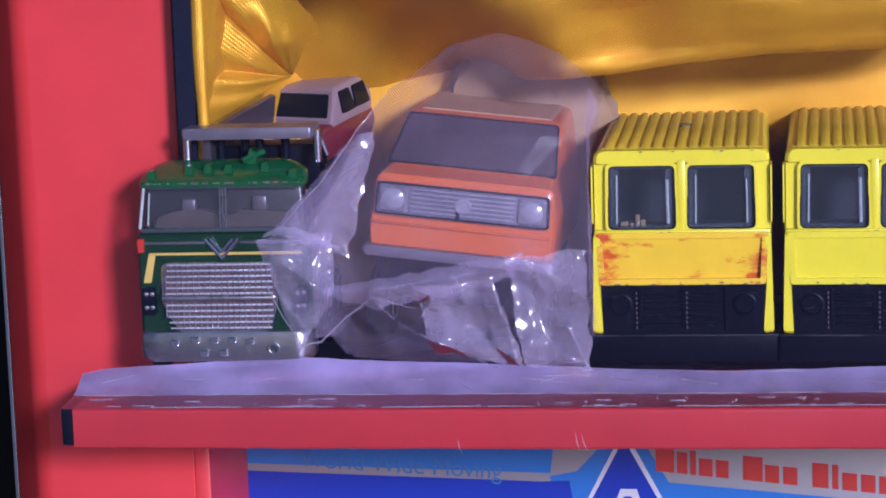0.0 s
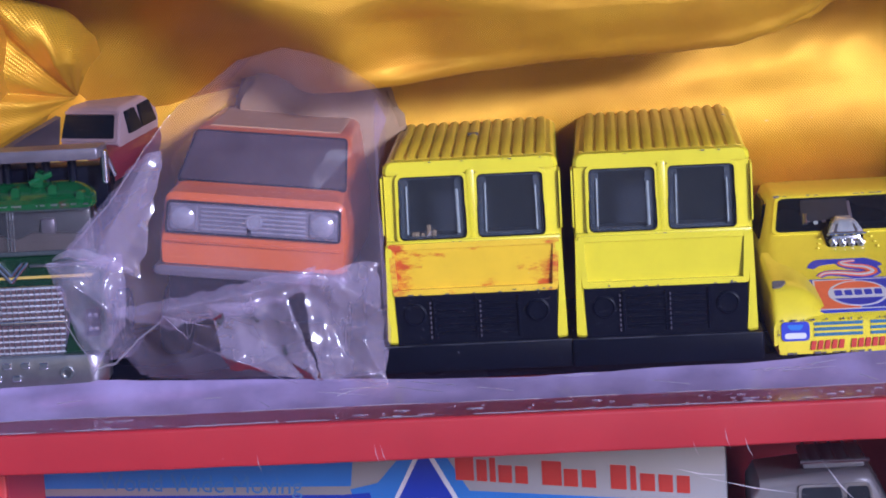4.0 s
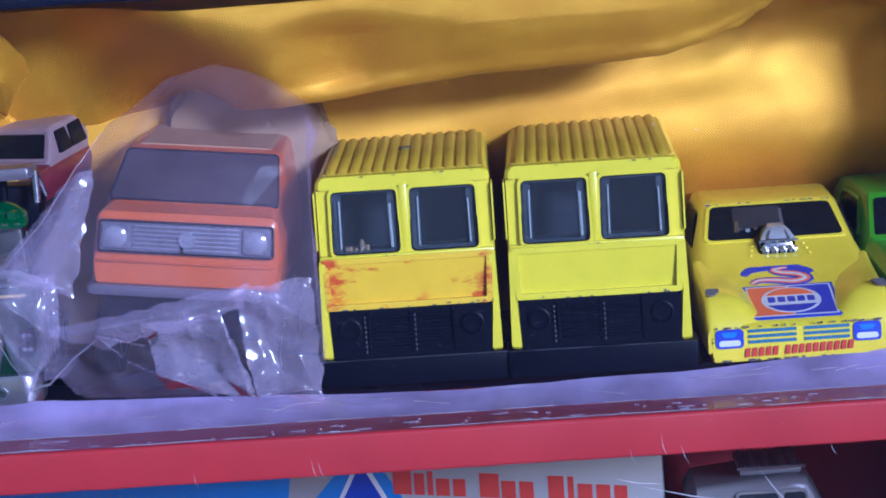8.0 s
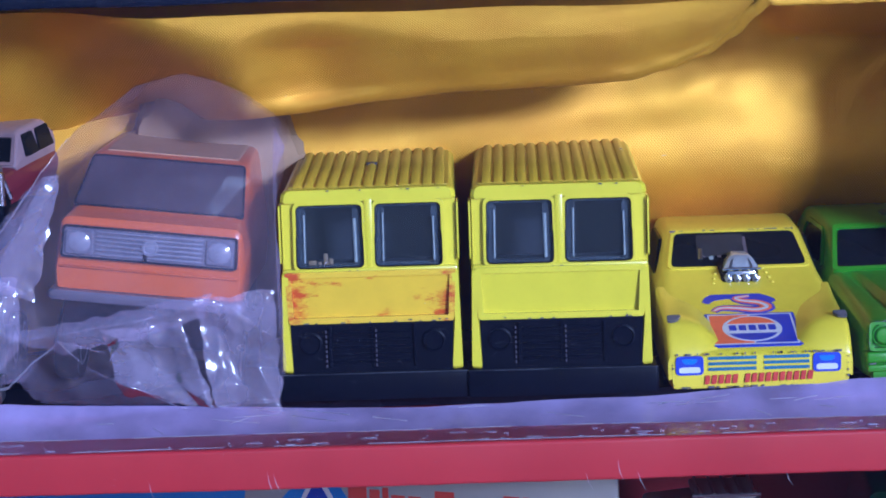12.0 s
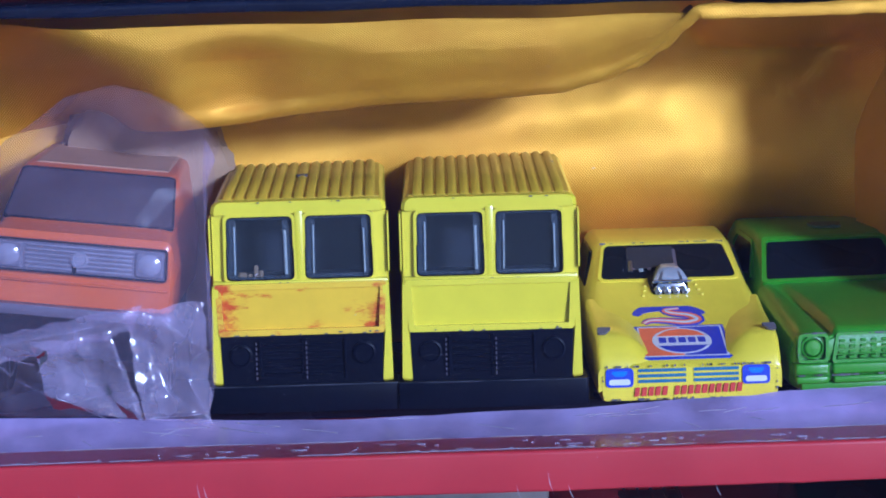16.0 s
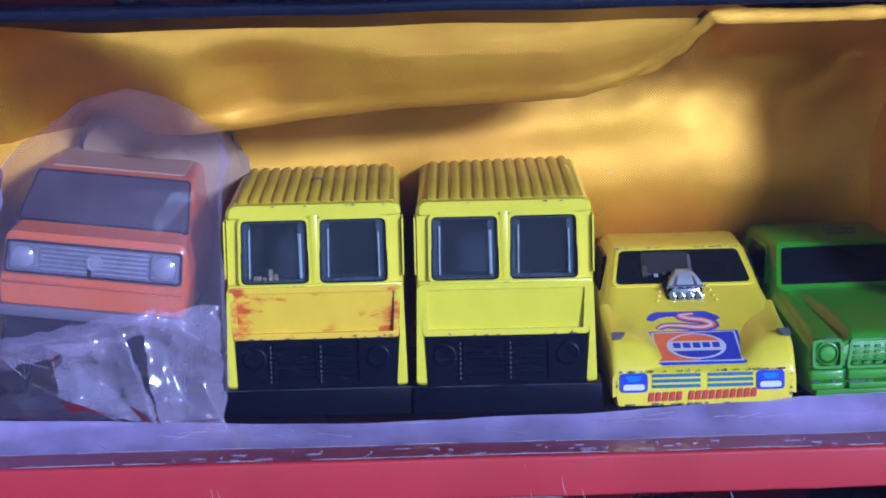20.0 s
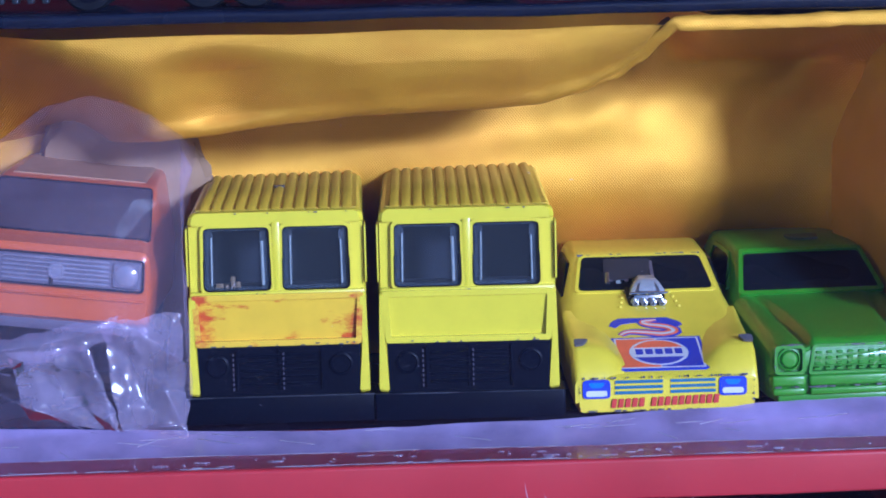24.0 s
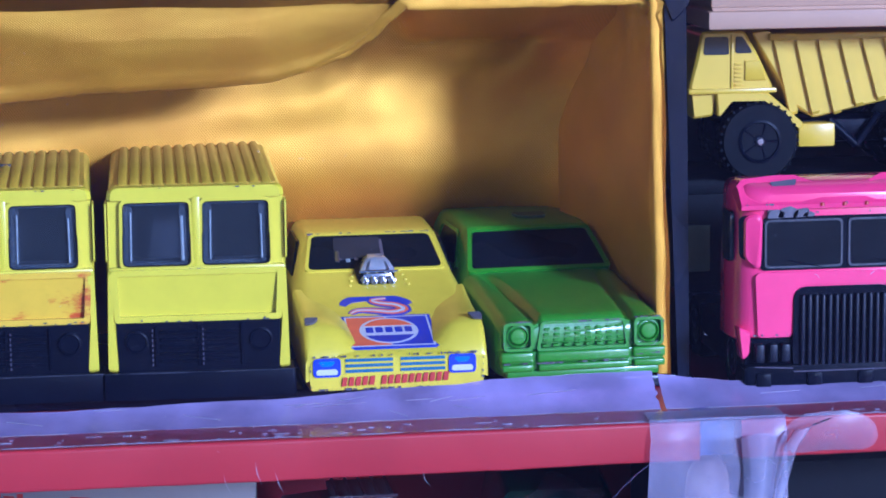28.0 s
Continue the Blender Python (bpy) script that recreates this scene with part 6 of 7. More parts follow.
def bag():
    n = 300
    outline = []
    for i in range(n):
        t = i / n * len(BAG)
        k = int(t)
        p, q = Vector(BAG[k]), Vector(BAG[(k + 1) % len(BAG)])
        outline.append(p + (q - p) * (t - k))
    # depth, share of the outline, middle that it shrinks to
    rings, levels = [], []
    for j in range(96):
        v = j / 95
        if v < 0.62:            # the front, from its middle to its rim
            s = (v / 0.62) ** 0.75
            levels.append((-12.5 + 9.0 * s ** 2.4, max(0.004, s), 0))
        else:                   # back along the car to the closed end
            w = (v - 0.62) / 0.38
            levels.append((-3.5 + 60 * w, 1.0 - 0.10 * w - 0.5 * max(0, w - 0.85) / 0.15, w))
    cx, cz = -53.0, 24.0
    for y, s, w in levels:
        r = []
        for p in outline:
            x, z = cx + (p.x - cx) * s, cz + (p.y - cz) * s
            top = max(0.0, (z - 42) / 16)
            yy = y + 16 * top * (1 - w)                       # the top leans back
            low = max(0.0, (20 - z) / 20)
            yy += 3.5 * low * (1 - w) * (1 if x > -74 else 0.2)
            if w == 0:
                lift = creased(x, z) * (0.12 + 0.88 * max(low, min(1.0, max(0.0, (-68 - x) / 6)), 0.5 * min(1.0, max(0.0, (z - 46) / 8))))
                yy -= lift * min(1.0, s * 1.6) ** 2 * min(1.0, (1.05 - s) * 5 + 0.15)
                j2 = 0.5 * noise.noise(Vector((x * 0.2, z * 0.2, 8)))
                x, z = x + j2, z + 0.5 * noise.noise(Vector((x * 0.2, z * 0.2, 3)))
            if w > 0:
                x = max(x, -76.5 + 3 * w) if w > 0.04 else x
                x = min(x, -31.4)
                if w > 0.2:
                    x = min(x, -31.6)
                z = max(0.6, z)
            if z > 40 and yy > 54:
                yy = 54
            r.append((x, min(yy, 56.5), max(0.5, z)))
        rings.append(r)
    t = thing("plastic_bag", "crumpled clear plastic bag wrapped round the orange car", "plastic bag", 0, 0, 0)
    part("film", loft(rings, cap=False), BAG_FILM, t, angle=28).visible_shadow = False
    # the folded hem, its highlight put in as paler film, and the torn flap in front of the lorry
    def strip(path, w, name, film=BAG_MILK):
        rings = []
        fine = []
        for p, q in zip(path, path[1:]):
            fine += [Vector(p).lerp(Vector(q), j / 4) + Vector((0.25 * wob(p[0] + j, p[2], 1, 0.7), 0, 0.25 * wob(p[2] + j, p[0], 5, 0.7))) for j in range(4)]
        path = fine + [path[-1]]
        for i, p in enumerate(path):
            p = Vector(p)
            k = w * math.sin(math.pi * (i + 0.5) / len(path)) + 0.12
            rings.append([p + Vector((0, -0.8 * k * math.cos(a), k * math.sin(a))) for a in [math.pi * (j / 8 - 0.5) for j in range(9)]])
        part(name, loft(rings, closed=False), film, t, angle=80).visible_shadow = False
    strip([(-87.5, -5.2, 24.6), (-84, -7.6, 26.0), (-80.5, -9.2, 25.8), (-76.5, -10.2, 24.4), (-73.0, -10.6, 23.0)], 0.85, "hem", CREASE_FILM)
    # thin edges of the flap and folds that run from its knot
    strip([(-87.6, -5.6, 24.2), (-87.0, -6.4, 16.5), (-83.8, -7.6, 10.5), (-80.6, -8.6, 5.8)], 0.14, "flap_edge", CREASE_FILM)
    strip([(-80.6, -8.6, 5.8), (-77.2, -9.6, 7.0), (-74, -11, 10), (-68, -12.6, 15.0)], 0.16, "flap_edge", CREASE_FILM)
    strip([(-83.6, -8.4, 27.0), (-76.8, -8.0, 34.0), (-70.0, -6.6, 43.0), (-65.6, -4.0, 48.4)], 0.14, "flap_edge", CREASE_FILM)
    # second layers of film where the bag is folded over itself
    def face(x, z):
        edge = max(0.0, (-70 - x) / 17)
        return -13.4 + 0.02 * abs(x + 52) ** 1.35 + 0.05 * (z - 10) - 1.5 * edge + 0.10 * max(0.0, z - 24)
    def layer(tl, tr, br, bl, seed):
        tl, tr, br, bl = (Vector(v) for v in (tl, tr, br, bl))
        def at(u, v):
            p = (tl * (1 - u) + tr * u) * (1 - v) + (bl * (1 - u) + br * u) * v
            rim = min(u, 1 - u, v, 1 - v)
            p = p + Vector((0.8 * wob(p.x, p.y, seed, 0.35), 0.8 * wob(p.x, p.y, seed + 5, 0.35)))
            return (p.x, face(p.x, p.y) - 0.9 * creased(p.x, p.y) - 0.8 * min(1.0, rim * 5), max(0.9, p.y))
        part("folded_layer", grid(at, 44, 36), BAG_MILK, t, "milky layer where the film is doubled", 28).visible_shadow = False
    layer((-76.0, 17.0), (-41.5, 23.0), (-43.0, 18.4), (-67.0, 13.2), 1)
    layer((-60.0, 17.8), (-46.4, 18.2), (-41.5, 3.6), (-57.0, 6.5), 2)
    layer((-44.5, 22.0), (-31.0, 23.0), (-30.8, 2.4), (-41.8, 3.6), 3)
    layer((-86.9, 25.3), (-74.0, 26.4), (-74.0, 15.0), (-80.2, 6.0), 4)
    layer((-69.6, 43.0), (-66.5, 43.0), (-71.5, 22.0), (-84.5, 26.4), 6)
    # pale rods stand in for light on the crests of the folds
    crest = B()
    for a, b, c2, d, h in FOLDS:
        if b > 40:
            continue
        n2 = 8
        pts = [(a + (c2 - a) * k / n2 + 0.25 * wob(a + k, b, 2, 0.6), b + (d - b) * k / n2 + 0.25 * wob(b + k, a, 4, 0.6)) for k in range(n2 + 1)]
        pts = [(x, face(x, z) - 0.92 * creased(x, z) - 1.0, z) for x, z in pts]
        for k in range(n2):
            if wob(a + k * 1.7, d, 6, 0.5) > -0.25:
                rod(pts[k], pts[k + 1], 0.06 + 0.05 * abs(wob(k, a, 3, 0.9)), 5, crest)
    part("fold_line", crest, BAG_MILK, t, "pale lines along the folds", 80).visible_shadow = False
    return t


green_lorry()
small_car()
orange_car()
paper_wad()
bag()

# ---- tape, neighbours above, below and beside ----
EDGE = [(-121.6, 0.2), (-115.6, 1.2), (-105.4, 1.8), (-89.2, 2.9), (-83, 3.0), (-68, 2.4), (-55, 1.9), (-42, 1.3), (-26, 0.6), (-7, 0.2), (7, 0.4), (14, 0.7), (28, 0.9), (42, 1.5), (48, 1.8), (60, 2.2), (67, 2.9), (80, 3.0), (88, 3.1), (95.4, 3.2)]
def tape_strip(x0, x1, edge, name, label, ragged):
    t = thing(name, label, "tape", 0, 0, 0)
    n = int((x1 - x0) / 1.2)
    def up(u, v):
        x = x0 + (x1 - x0) * u
        ze = lerp_table(edge, x) + 0.12 * wob(x, 4, 0, 0.25)
        z = -2.1 + (ze + 2.1) * v
        y = -11.0 + 0.5 * wob(x, 2, 0, 0.04) + 7.0 * v ** 0.8 + 0.55 * wob(x, v * 20, 5, 0.09) * (0.3 + v)
        rip = ragged * noise.noise(Vector((v * 9, x0, 3))) if u > 0.985 else 0
        return (x + rip, y, z)
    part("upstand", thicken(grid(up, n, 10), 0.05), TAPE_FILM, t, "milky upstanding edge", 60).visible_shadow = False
    def flat(u, v):
        x = x0 + (x1 - x0) * u
        y = -11.0 + 0.5 * wob(x, 2, 0, 0.04) - (8.6 + 0.25 * wob(x, 7, 0, 0.05)) * v
        return (x, y, -2.12 - 0.25 * v + 0.08 * wob(x, y, 2, 0.3))
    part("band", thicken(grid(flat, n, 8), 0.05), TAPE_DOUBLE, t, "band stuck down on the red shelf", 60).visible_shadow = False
    for v0, r in ((0.02, 0.10), (0.97, 0.12)):
        bm = B()
        pts = [Vector(flat(i / n, v0)) + Vector((0, 0, 0.1)) for i in range(n + 1)]
        for p, q in zip(pts, pts[1:]):
            if wob(p.x, v0 * 50, 1, 0.12) > -0.12:
                rod(p, q, r * (0.7 + 0.6 * abs(wob(p.x, 3, 1, 0.3))), 5, bm)
        part("tape_edge", bm, CREASE_FILM, t, "pale edge line of the tape")
    # thin pale rods painted as highlights on the tape's creases
    bm = B()
    r2 = random.Random(int(x1))
    for _ in range(int((x1 - x0) / 9)):
        u0, v0 = r2.uniform(0.01, 0.95), r2.uniform(0.25, 0.9)
        du, dv = r2.uniform(2, 9) / (x1 - x0), r2.uniform(-0.25, 0.25)
        pts = [Vector(up(min(0.98, u0 + du * k / 5), min(0.98, max(0.05, v0 + dv * k / 5)))) + Vector((0, -0.08, 0.08)) for k in range(6)]
        for p, q in zip(pts, pts[1:]):
            rod(p, q, r2.uniform(0.05, 0.12), 5, bm)
    part("crease", bm, CREASE_FILM, t, "fine pale lines for highlights on the creases")
    # glue bubbles: pale lens-shaped patches along the stuck band
    rng = random.Random(int(x0))
    k = 0
    while k < (x1 - x0) / 3.0:
        x, w = rng.uniform(x0 + 2, x1 - 4), rng.choice((0.5, 0.8, 1.2, 2.0, 3.2))
        y = -19.3 + rng.choice((0.0, 0.3, 2.0, 3.4, 5.0)) + rng.uniform(-0.2, 0.5)
        h = rng.uniform(0.08, 0.3)
        part("air_bubble", prism(rounded([(x, y), (x + w * 0.5, y + h), (x + w, y), (x + w * 0.5, y - h)], 0.4, 3), -2.2, -2.02, "z"), TAPE_STREAK if k % 3 == 0 else TAPE_WHITE, t)
        k += 1
    return t
tape_strip(-121.0, 95.6, EDGE, "tape_strip", "clear tape along the shelf front, lilac of the sky painted in", 0.8)
tape_strip(96.6, 330, [(96.6, 2.6), (104, 1.6), (110, 0.9), (120, 0.7), (138, 0.9), (150, 1.4), (330, 1.0)], "tape_strip", "clear wrinkled tape along the next shelf front", -0.8)

def hanging_tape():
    t = thing("tape_piece", "crumpled clear tape hanging over the shelf joint", "tape", 0, 0, 0)
    def sheet(u, v):
        x = 92.0 + 23.5 * u - 1.5 * v * (1 - u)
        z = -1.6 - 28 * v
        y = -20.2 - 0.5 * math.sin(u * 9) * v - 1.6 * v * (0.5 + u) + 0.5 * wob(x, z, 1, 0.15)
        if v < 0.12:
            y = -20.2 + (0.12 - v) * 60
            z = -2.0 - 0.3 * v
        return (x, y, z)
    part("sheet", thicken(grid(sheet, 40, 40), 0.05), TAPE_WHITE, t, "sheet of milky tape", 50)
    def fold(u, v):
        a = math.pi * (v - 0.5)
        path = [(121.5, -22.0, -2.6), (117.6, -23.0, -3.4), (115.2, -23.4, -7.0), (114.2, -23.6, -12.0), (112.6, -23.6, -18.0), (110.8, -23.4, -26.0)]
        k = min(int(u * 5), 4)
        p, q = Vector(path[k]), Vector(path[k + 1])
        c = p + (q - p) * (u * 5 - k)
        w = 1.25 + 0.35 * math.sin(u * 7)
        return (c.x + w * math.sin(a), c.y - w * 0.7 * math.cos(a), c.z + 0.5 * math.sin(a))
    part("fold", grid(fold, 40, 14), TAPE_STREAK, t, "rolled fold of tape", 120)
    def streak(u, v):
        x = 107.2 + 5.5 * u - 1.0 * v + 0.8 * math.sin(v * 4 + u)
        return (x, -21.4 - 1.2 * math.sin(math.pi * u) - 1.2 * v, -5.4 - 24 * v + 1.2 * math.sin(u * 3))
    part("streak", grid(streak, 16, 30), TAPE_STREAK, t, "pale strip on the hanging tape", 120)
    def flap(u, v):
        x = 114.5 + 17 * u
        half = 3.4 * (1 - abs(2 * u - 1) ** 4) ** 0.5
        z = -6.0 + half * (1 - 2 * v) + 1.2 * math.sin(u * 3)
        return (x, -20.4 - 0.7 * math.sin(math.pi * u) * math.sin(math.pi * v), z)
    part("flap", grid(flap, 40, 14), TAPE_WHITE, t, "loose flap of tape", 120)
    def loop(u, v):
        a = math.pi * u
        return (90.0 + 6.0 * math.cos(a * 0.9 + 1.4) - 2.0 * u + 1.3 * v * math.cos(a), -21.0 - 1.2 * v, -9.6 - 20 * u ** 1.2 + 1.3 * v)
    part("loop", thicken(grid(loop, 30, 6), 0.05), TAPE_FILM, t, "curl of tape", 60)
hanging_tape()
bm = loft([[(104.4 + r * math.cos(a) * (1 + 0.1 * math.sin(2 * a)), -9 + r * 0.8 * math.sin(a), z) for a in [2 * math.pi * i / 24 for i in range(24)]] for z, r in ((-95, 5.2), (-60, 5.0), (-30, 4.6), (-20, 4.3), (-14, 3.6), (-11.4, 2.2), (-10.6, 0.6))])
peg = thing("wooden_peg", "pale wooden peg standing behind the hanging tape", "peg")
part("shaft", bm, material("pale wood", (0.50, 0.38, 0.27), 0.6, vary=0.2, scale=150), peg)

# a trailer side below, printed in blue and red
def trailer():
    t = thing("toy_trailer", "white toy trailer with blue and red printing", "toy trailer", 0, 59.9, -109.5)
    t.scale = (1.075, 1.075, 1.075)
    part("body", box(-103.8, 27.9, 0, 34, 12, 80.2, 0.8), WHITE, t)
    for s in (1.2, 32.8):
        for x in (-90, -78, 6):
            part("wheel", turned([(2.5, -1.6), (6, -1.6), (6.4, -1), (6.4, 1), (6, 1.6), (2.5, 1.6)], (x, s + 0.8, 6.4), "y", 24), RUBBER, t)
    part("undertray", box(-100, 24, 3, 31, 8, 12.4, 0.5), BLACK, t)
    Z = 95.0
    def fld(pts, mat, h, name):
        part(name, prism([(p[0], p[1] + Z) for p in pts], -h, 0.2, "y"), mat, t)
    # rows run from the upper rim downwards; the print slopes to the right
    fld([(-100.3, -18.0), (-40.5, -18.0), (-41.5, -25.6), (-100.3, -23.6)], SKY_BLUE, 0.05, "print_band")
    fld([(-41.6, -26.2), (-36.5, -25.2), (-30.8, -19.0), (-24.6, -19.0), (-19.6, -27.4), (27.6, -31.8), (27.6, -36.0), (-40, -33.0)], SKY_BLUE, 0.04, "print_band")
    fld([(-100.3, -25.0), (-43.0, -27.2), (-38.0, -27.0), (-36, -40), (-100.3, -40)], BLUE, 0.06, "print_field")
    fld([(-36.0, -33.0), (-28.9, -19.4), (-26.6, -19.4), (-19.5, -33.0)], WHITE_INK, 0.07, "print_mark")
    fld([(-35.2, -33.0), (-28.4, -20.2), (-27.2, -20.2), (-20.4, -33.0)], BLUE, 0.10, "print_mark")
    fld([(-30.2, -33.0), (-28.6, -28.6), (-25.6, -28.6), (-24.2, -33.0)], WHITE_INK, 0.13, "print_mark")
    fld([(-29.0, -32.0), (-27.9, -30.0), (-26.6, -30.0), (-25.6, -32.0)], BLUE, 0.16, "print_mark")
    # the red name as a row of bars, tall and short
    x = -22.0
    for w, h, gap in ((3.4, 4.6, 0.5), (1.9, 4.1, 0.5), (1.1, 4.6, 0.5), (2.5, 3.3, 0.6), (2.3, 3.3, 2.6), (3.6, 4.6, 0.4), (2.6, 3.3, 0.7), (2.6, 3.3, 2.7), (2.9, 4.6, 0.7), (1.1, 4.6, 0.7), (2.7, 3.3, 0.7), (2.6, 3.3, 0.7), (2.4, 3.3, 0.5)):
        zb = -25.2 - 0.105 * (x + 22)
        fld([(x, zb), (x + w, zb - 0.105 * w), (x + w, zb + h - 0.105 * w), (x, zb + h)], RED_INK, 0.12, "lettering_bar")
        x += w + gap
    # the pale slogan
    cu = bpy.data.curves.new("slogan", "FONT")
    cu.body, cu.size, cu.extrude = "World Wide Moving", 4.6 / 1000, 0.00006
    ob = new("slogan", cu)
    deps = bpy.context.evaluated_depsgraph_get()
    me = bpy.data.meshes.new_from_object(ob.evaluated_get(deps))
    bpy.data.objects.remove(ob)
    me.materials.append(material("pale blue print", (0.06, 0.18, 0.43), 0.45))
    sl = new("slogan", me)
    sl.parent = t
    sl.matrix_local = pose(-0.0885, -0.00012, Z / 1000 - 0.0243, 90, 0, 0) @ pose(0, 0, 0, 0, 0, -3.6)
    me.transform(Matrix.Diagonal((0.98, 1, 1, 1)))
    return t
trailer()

def white_van():
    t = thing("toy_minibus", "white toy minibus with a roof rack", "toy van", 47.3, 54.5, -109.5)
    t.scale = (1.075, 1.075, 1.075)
    rings = []
    for x, w, z0, zt in ((-12, 9, 40, 66), (-10.5, 10, 39, 68), (6, 10.5, 39, 69.5), (9.5, 10.5, 39, 69.4), (12.5, 10.2, 39, 64), (14.5, 9.8, 40, 55)):
        pts = rounded([(10 - w, z0), (10 - w, 55), (10 - w + 1.2, zt), (10 + w - 1.2, zt), (10 + w, 55), (10 + w, z0)], [0.6, 1, 2, 2, 1, 0.6], 3)
        rings.append([(x, p[0], p[1]) for p in pts])
    part("body", loft(rings), WHITE, t)
    part("plinth", box(-12, 14, -1, 21, 0, 39, 0.5), DARK, t)
    for x0, x1 in ((-3.0, 4.0), (5.2, 9.0)):
        part("side_window", patch((x0, 0.6, 66.6), (x1, 0.6, 66.6), (x1 + 1.0, 0, 60), (x0, 0, 60), 0.8, 0.3, 0.5), GLASS_DARK, t)
        part("window_rim", patch((x0 - 0.6, 0.6, 67.2), (x1 + 0.5, 0.6, 67.2), (x1 + 1.5, 0, 59.4), (x0 - 0.6, 0, 59.4), 1.0, 0.35, 0.4, hole=0.5), GREY, t)
    rk = part("roof_rack", rod((-3, 1.5, 71.2), (9.5, 1.5, 71.2), 0.35, 8), GREY, t)
    part("rack_rail", rod((-3, 18, 71.2), (9.5, 18, 71.2), 0.35, 8), GREY, rk)
    for k in range(5):
        part("rack_bar", rod((-1.5 + 2.5 * k, 1.5, 71.4), (-1.5 + 2.5 * k, 18, 71.4), 0.3, 6), GREY, rk)
    part("rack_plate", box(-2.4, 8.8, 3, 17, 69.5, 70.6, 0.3), WHITE, t)
    return t
white_van()

def dark_lorry_below():
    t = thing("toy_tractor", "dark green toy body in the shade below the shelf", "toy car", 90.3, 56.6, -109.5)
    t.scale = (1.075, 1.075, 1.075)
    part("body", shell([(0, 10, 10.5, 8, 40, 52, 62), (3, 12, 12.5, 10, 39, 56, 70), (22, 12, 12.5, 10, 39, 58, 74), (34, 11, 11.5, 9, 40, 54, 66)]), DARK_GREEN, t)
    part("plinth", box(-12, 12, 1, 33, 0, 40, 0.5), DARK, t)
    part("cover", loft([[(x, y, z + 1.2 * wob(x, y, 1, 0.2)) for x, z in ((-14, 58), (-8, 68), (0, 72), (8, 69), (13, 60))] for y in (-3, 3, 10)], closed=False), BAG_FILM, t)
    return t
dark_lorry_below()

# lorries standing on the lined box
def box_lorry(x, wheels, rim, length, label):
    t = thing("toy_lorry", label, "toy lorry", x, 14, 71.6, 0, group="dark toy lorries on the box")
    for k, wx in enumerate(wheels):
        for y in (1.6, 22):
            w = part("wheel", turned([(2.4, -1.7), (4.5, -1.7), (4.9, -1.1), (4.9, 1.1), (4.5, 1.7), (2.4, 1.7)], (wx, y, 4.9), "y", 28), RUBBER, t)
            part("rim", turned([(2.9, -1.5), (3.3, -1.9), (2.9, -2.0), (2.4, -1.3), (1.0, -1.4), (0.8, -1.9), (0.02, -1.9)], (wx, y, 4.9), "y", 24), rim, w)
            for a in range(8):
                d = Vector((math.cos(a * math.pi / 4), 0, math.sin(a * math.pi / 4)))
                part("spoke", rod(Vector((wx, y - 1.5, 4.9)) + d * 0.8, Vector((wx, y - 1.6, 4.9)) + d * 2.6, 0.3, 5), rim, w)
    part("chassis", box(-4, length, 4, 20, 4.2, 8.0, 0.4), BLACK, t)
    part("body", box(-5, length + 1, 2, 22, 8.6, 30, 0.8), BLACK, t)
    part("fuel_tank", turned([(0.1, 0), (2.6, 0), (2.6, 9), (0.1, 9)], (length * 0.45, 3.0, 4.4), "x", 16), BLACK, t)
    for k in range(4):
        part("step", box(length * 0.62 + k * 2.6, length * 0.62 + k * 2.6 + 1.2, 1.0, 3, 1.6, 5.0, 0.3), material("worn dark metal", (0.05, 0.055, 0.07), 0.3, metal=0.6), t)
    part("side_lamp", turned([(0.9, 0), (0.8, -0.6), (0.02, -0.8)], (length * 0.3, 1.8, 5.6), "y", 14), CHROME, t)
    return t
box_lorry(-29.0, (2.0, 10.5, 52.8), BLACK, 58, "dark toy lorry with spoked black wheels")
box_lorry(45.0, (24.6, 36.6, 55.4), CHROME, 58, "black toy lorry with bright wheels")
box_lorry(-99.0, (4.0, 14.0, 52.0), BLACK, 58, "black toy lorry parked on the box")

# cartons and a cream tray on the right
def carton(x0, x1, y0, y1, z0, z1, mat, label, name="carton"):
    t = thing(name, label, "box", (x0 + x1) / 2, y0, z0)
    w = (x1 - x0) / 2
    part("body", box(-w, w, 0, y1 - y0, 0, z1 - z0, 0.5), mat, t)
    part("lid_edge", box(-w - 0.2, w + 0.2, -0.3, 0.5, z1 - z0 - 3, z1 - z0 - 0.2, 0.3), mat, t)
    part("paper_label", patch((-w + 1.5, -0.05, z1 - z0 - 9), (-w + 11, -0.05, z1 - z0 - 9), (-w + 11, -0.05, z1 - z0 - 18), (-w + 1.5, -0.05, z1 - z0 - 18), 0.3, 0.15, 0.3), material("olive paper", (0.10, 0.11, 0.06), 0.6), t)
    return t
carton(106.4, 200.0, 44, 71, -2.5, 30.0, DARK, "dark carton under the dump truck")
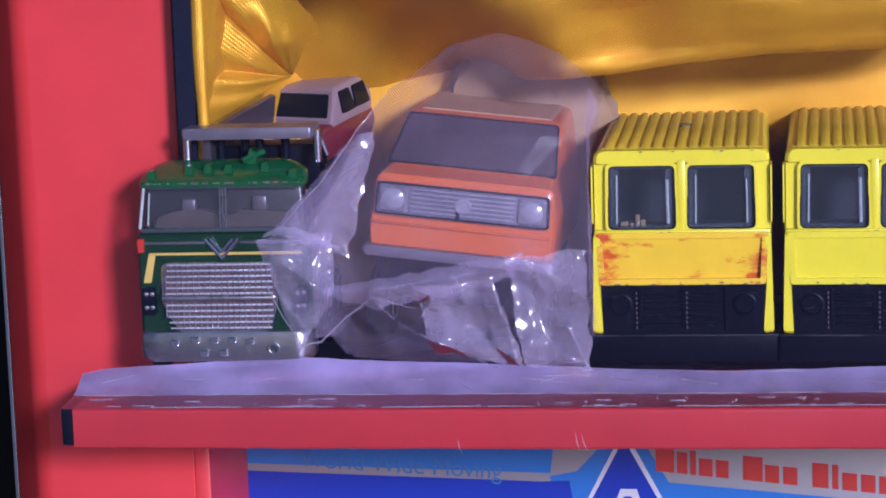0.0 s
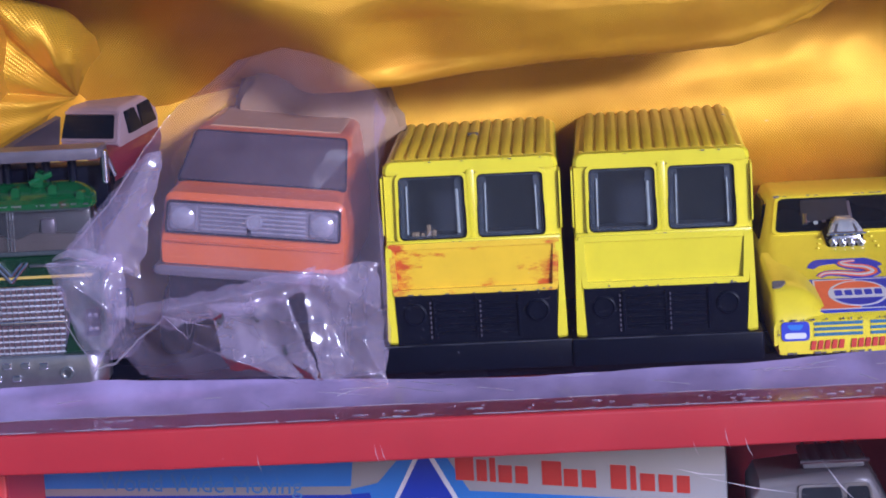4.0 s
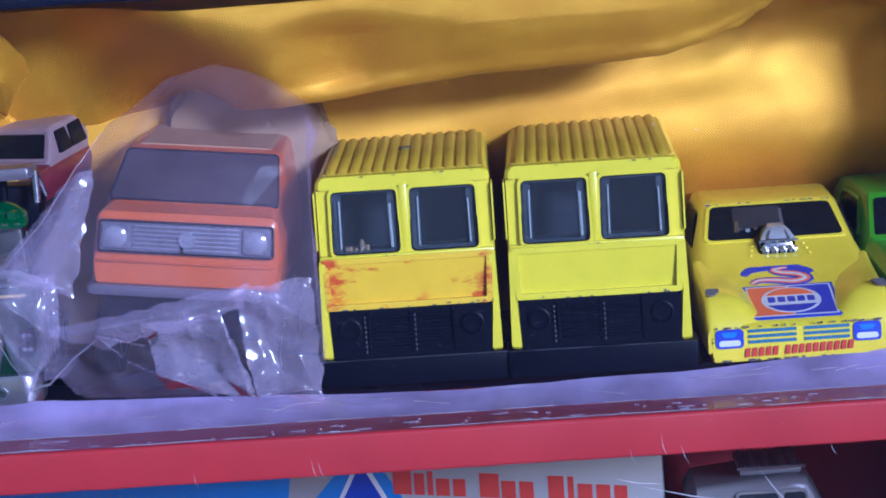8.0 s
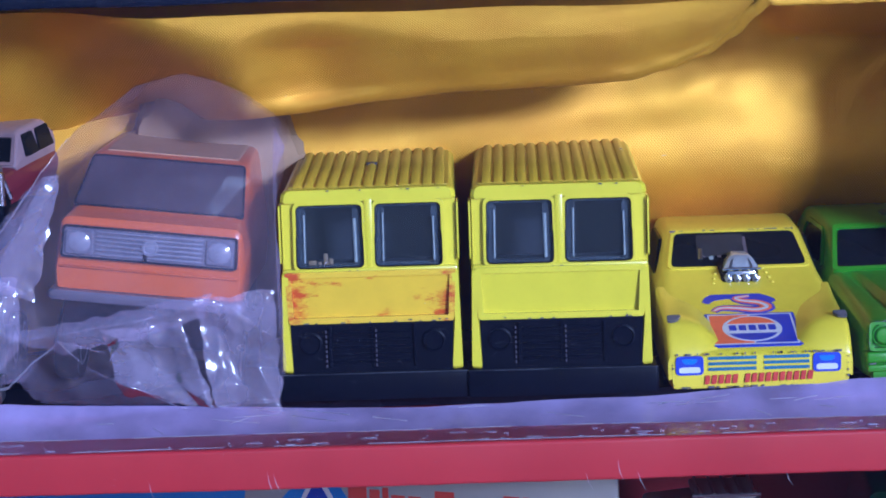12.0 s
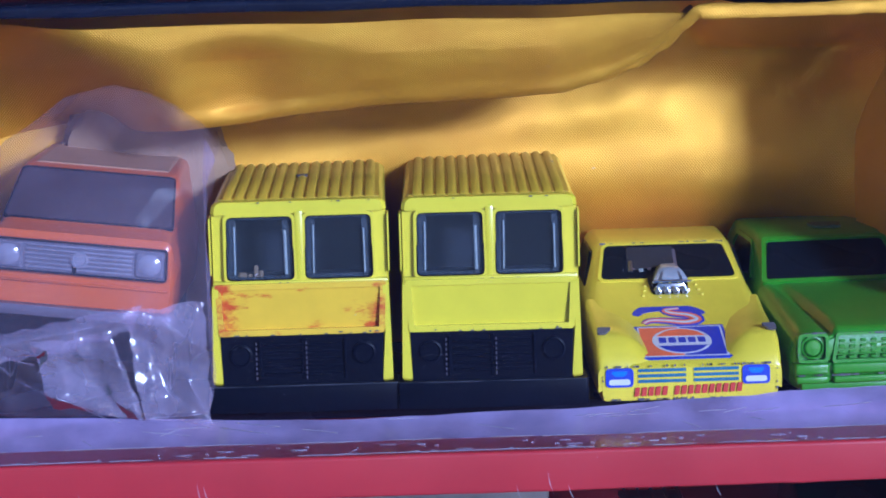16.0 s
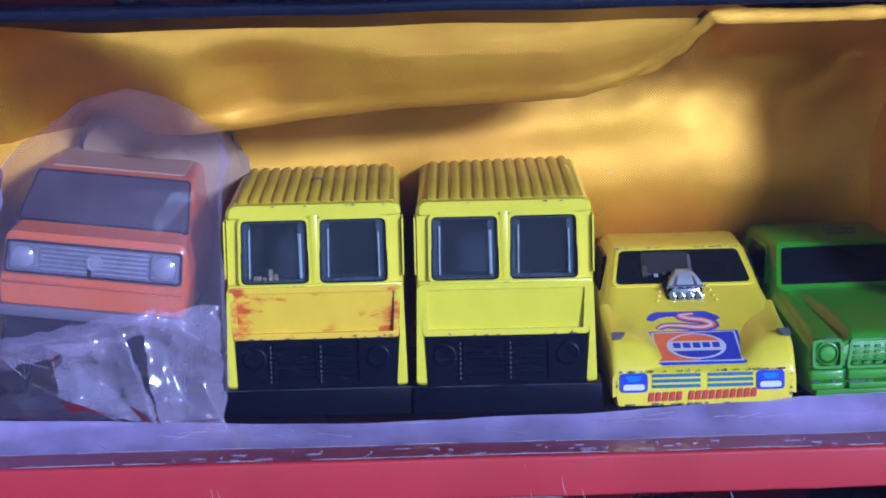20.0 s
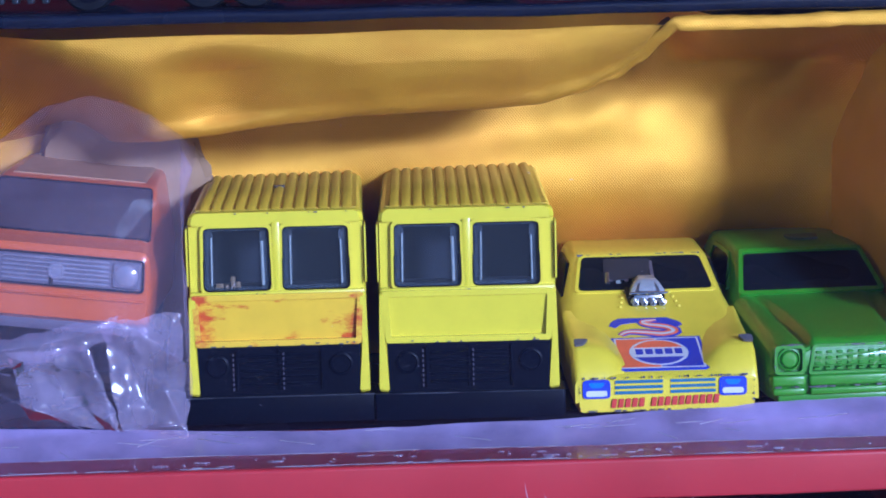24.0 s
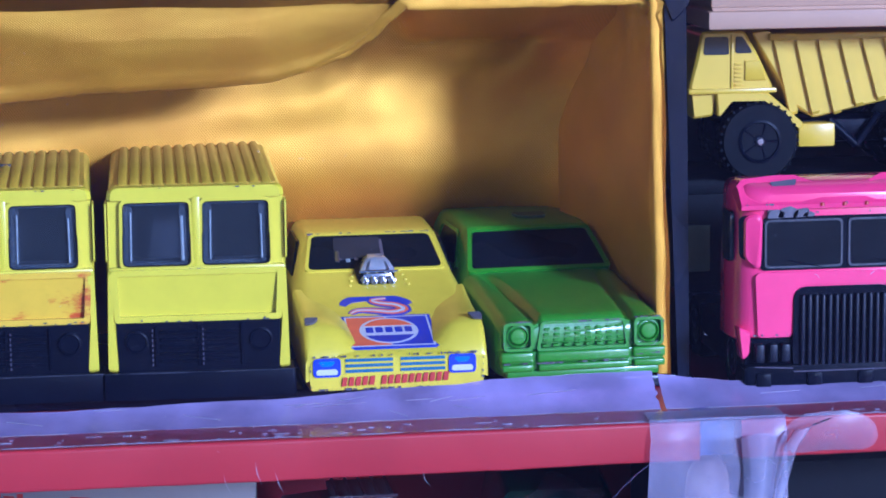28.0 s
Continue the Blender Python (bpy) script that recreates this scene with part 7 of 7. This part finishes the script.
# added only to keep the space behind the truck dark
carton(106.6, 184.0, 72, 88, -2.5, 59.5, DARK, "added dark carton that blacks out the space behind the dump truck")
carton(185.0, 260.0, 22, 40, -2.5, 60.0, DARK, "tall dark carton under a cream tray")
# added only to keep the lower compartment dark
carton(111.5, 300.0, 18, 90, -109.5, -17.0, DARK, "added dark box that blacks out the lower compartment")
def cream_tray():
    t = thing("plastic_tray", "cream plastic tray with a stepped edge", "tray", 112.6, 26, 60.0)
    part("rim", box(0.0, 150, 0, 40, 0, 3.4, 0.5), CREAM, t)
    part("upper_rim", box(0.6, 150, 0.8, 40, 3.9, 16, 0.6), CREAM, t)
    part("groove", box(1.0, 149, 1.2, 39, 3.2, 4.2, 0.1), CREAM, t)
cream_tray()

# the clear cover in front, dusty and scratched; its lilac veil stands for reflected sky
cov = tagged(part("clear_cover", box(-121.0, 329, -27.0, -26.0, -94, 117), COVER_FILM), "clear acrylic front, slightly dusty, with a painted lilac veil", "cover", kind="structure")
cov.visible_shadow = False
rng = random.Random(21)
scr = B()
def scratch(x, z, dx, dz, w):
    n = Vector((dz, 0, -dx)).normalized() * w
    p, q = Vector((x, -27.12, z)), Vector((x + dx, -27.12, z + dz))
    m = (p + q) / 2 + n * 3
    scr.faces.new([scr.verts.new(v) for v in (p, m - n, q, m + n)])
for x, z in ((-32.6, -4.6), (-31.6, -5.0), (24.6, -4.2), (27.8, -6.2), (19.4, -6.4), (-52, -5.5), (52, -7.0)):
    scratch(x, z, rng.uniform(0.8, 1.5), -rng.uniform(2.6, 4.4), 0.07)
for k in range(14):
    scratch(rng.uniform(-100, 130), rng.uniform(0, 62), rng.uniform(-1.5, 1.5), rng.uniform(-1.2, 1.2), 0.05)
for x, z, dx, dz in ((20, -12.5, 18, -4.0), (40, -10.5, 7, -9), (16, -11, 9, -1.6)):
    scratch(x, z, dx, dz, 0.12)
for k in range(300):
    x, z, r = rng.uniform(-110, 135), rng.uniform(-8, 64), rng.uniform(0.035, 0.11)
    scratch(x, z, r, r, r * 0.6)
tagged(part("cover_scratches", scr, SCRATCH), "fine pale scratches and dust on the clear front", "scratches", kind="stuff")
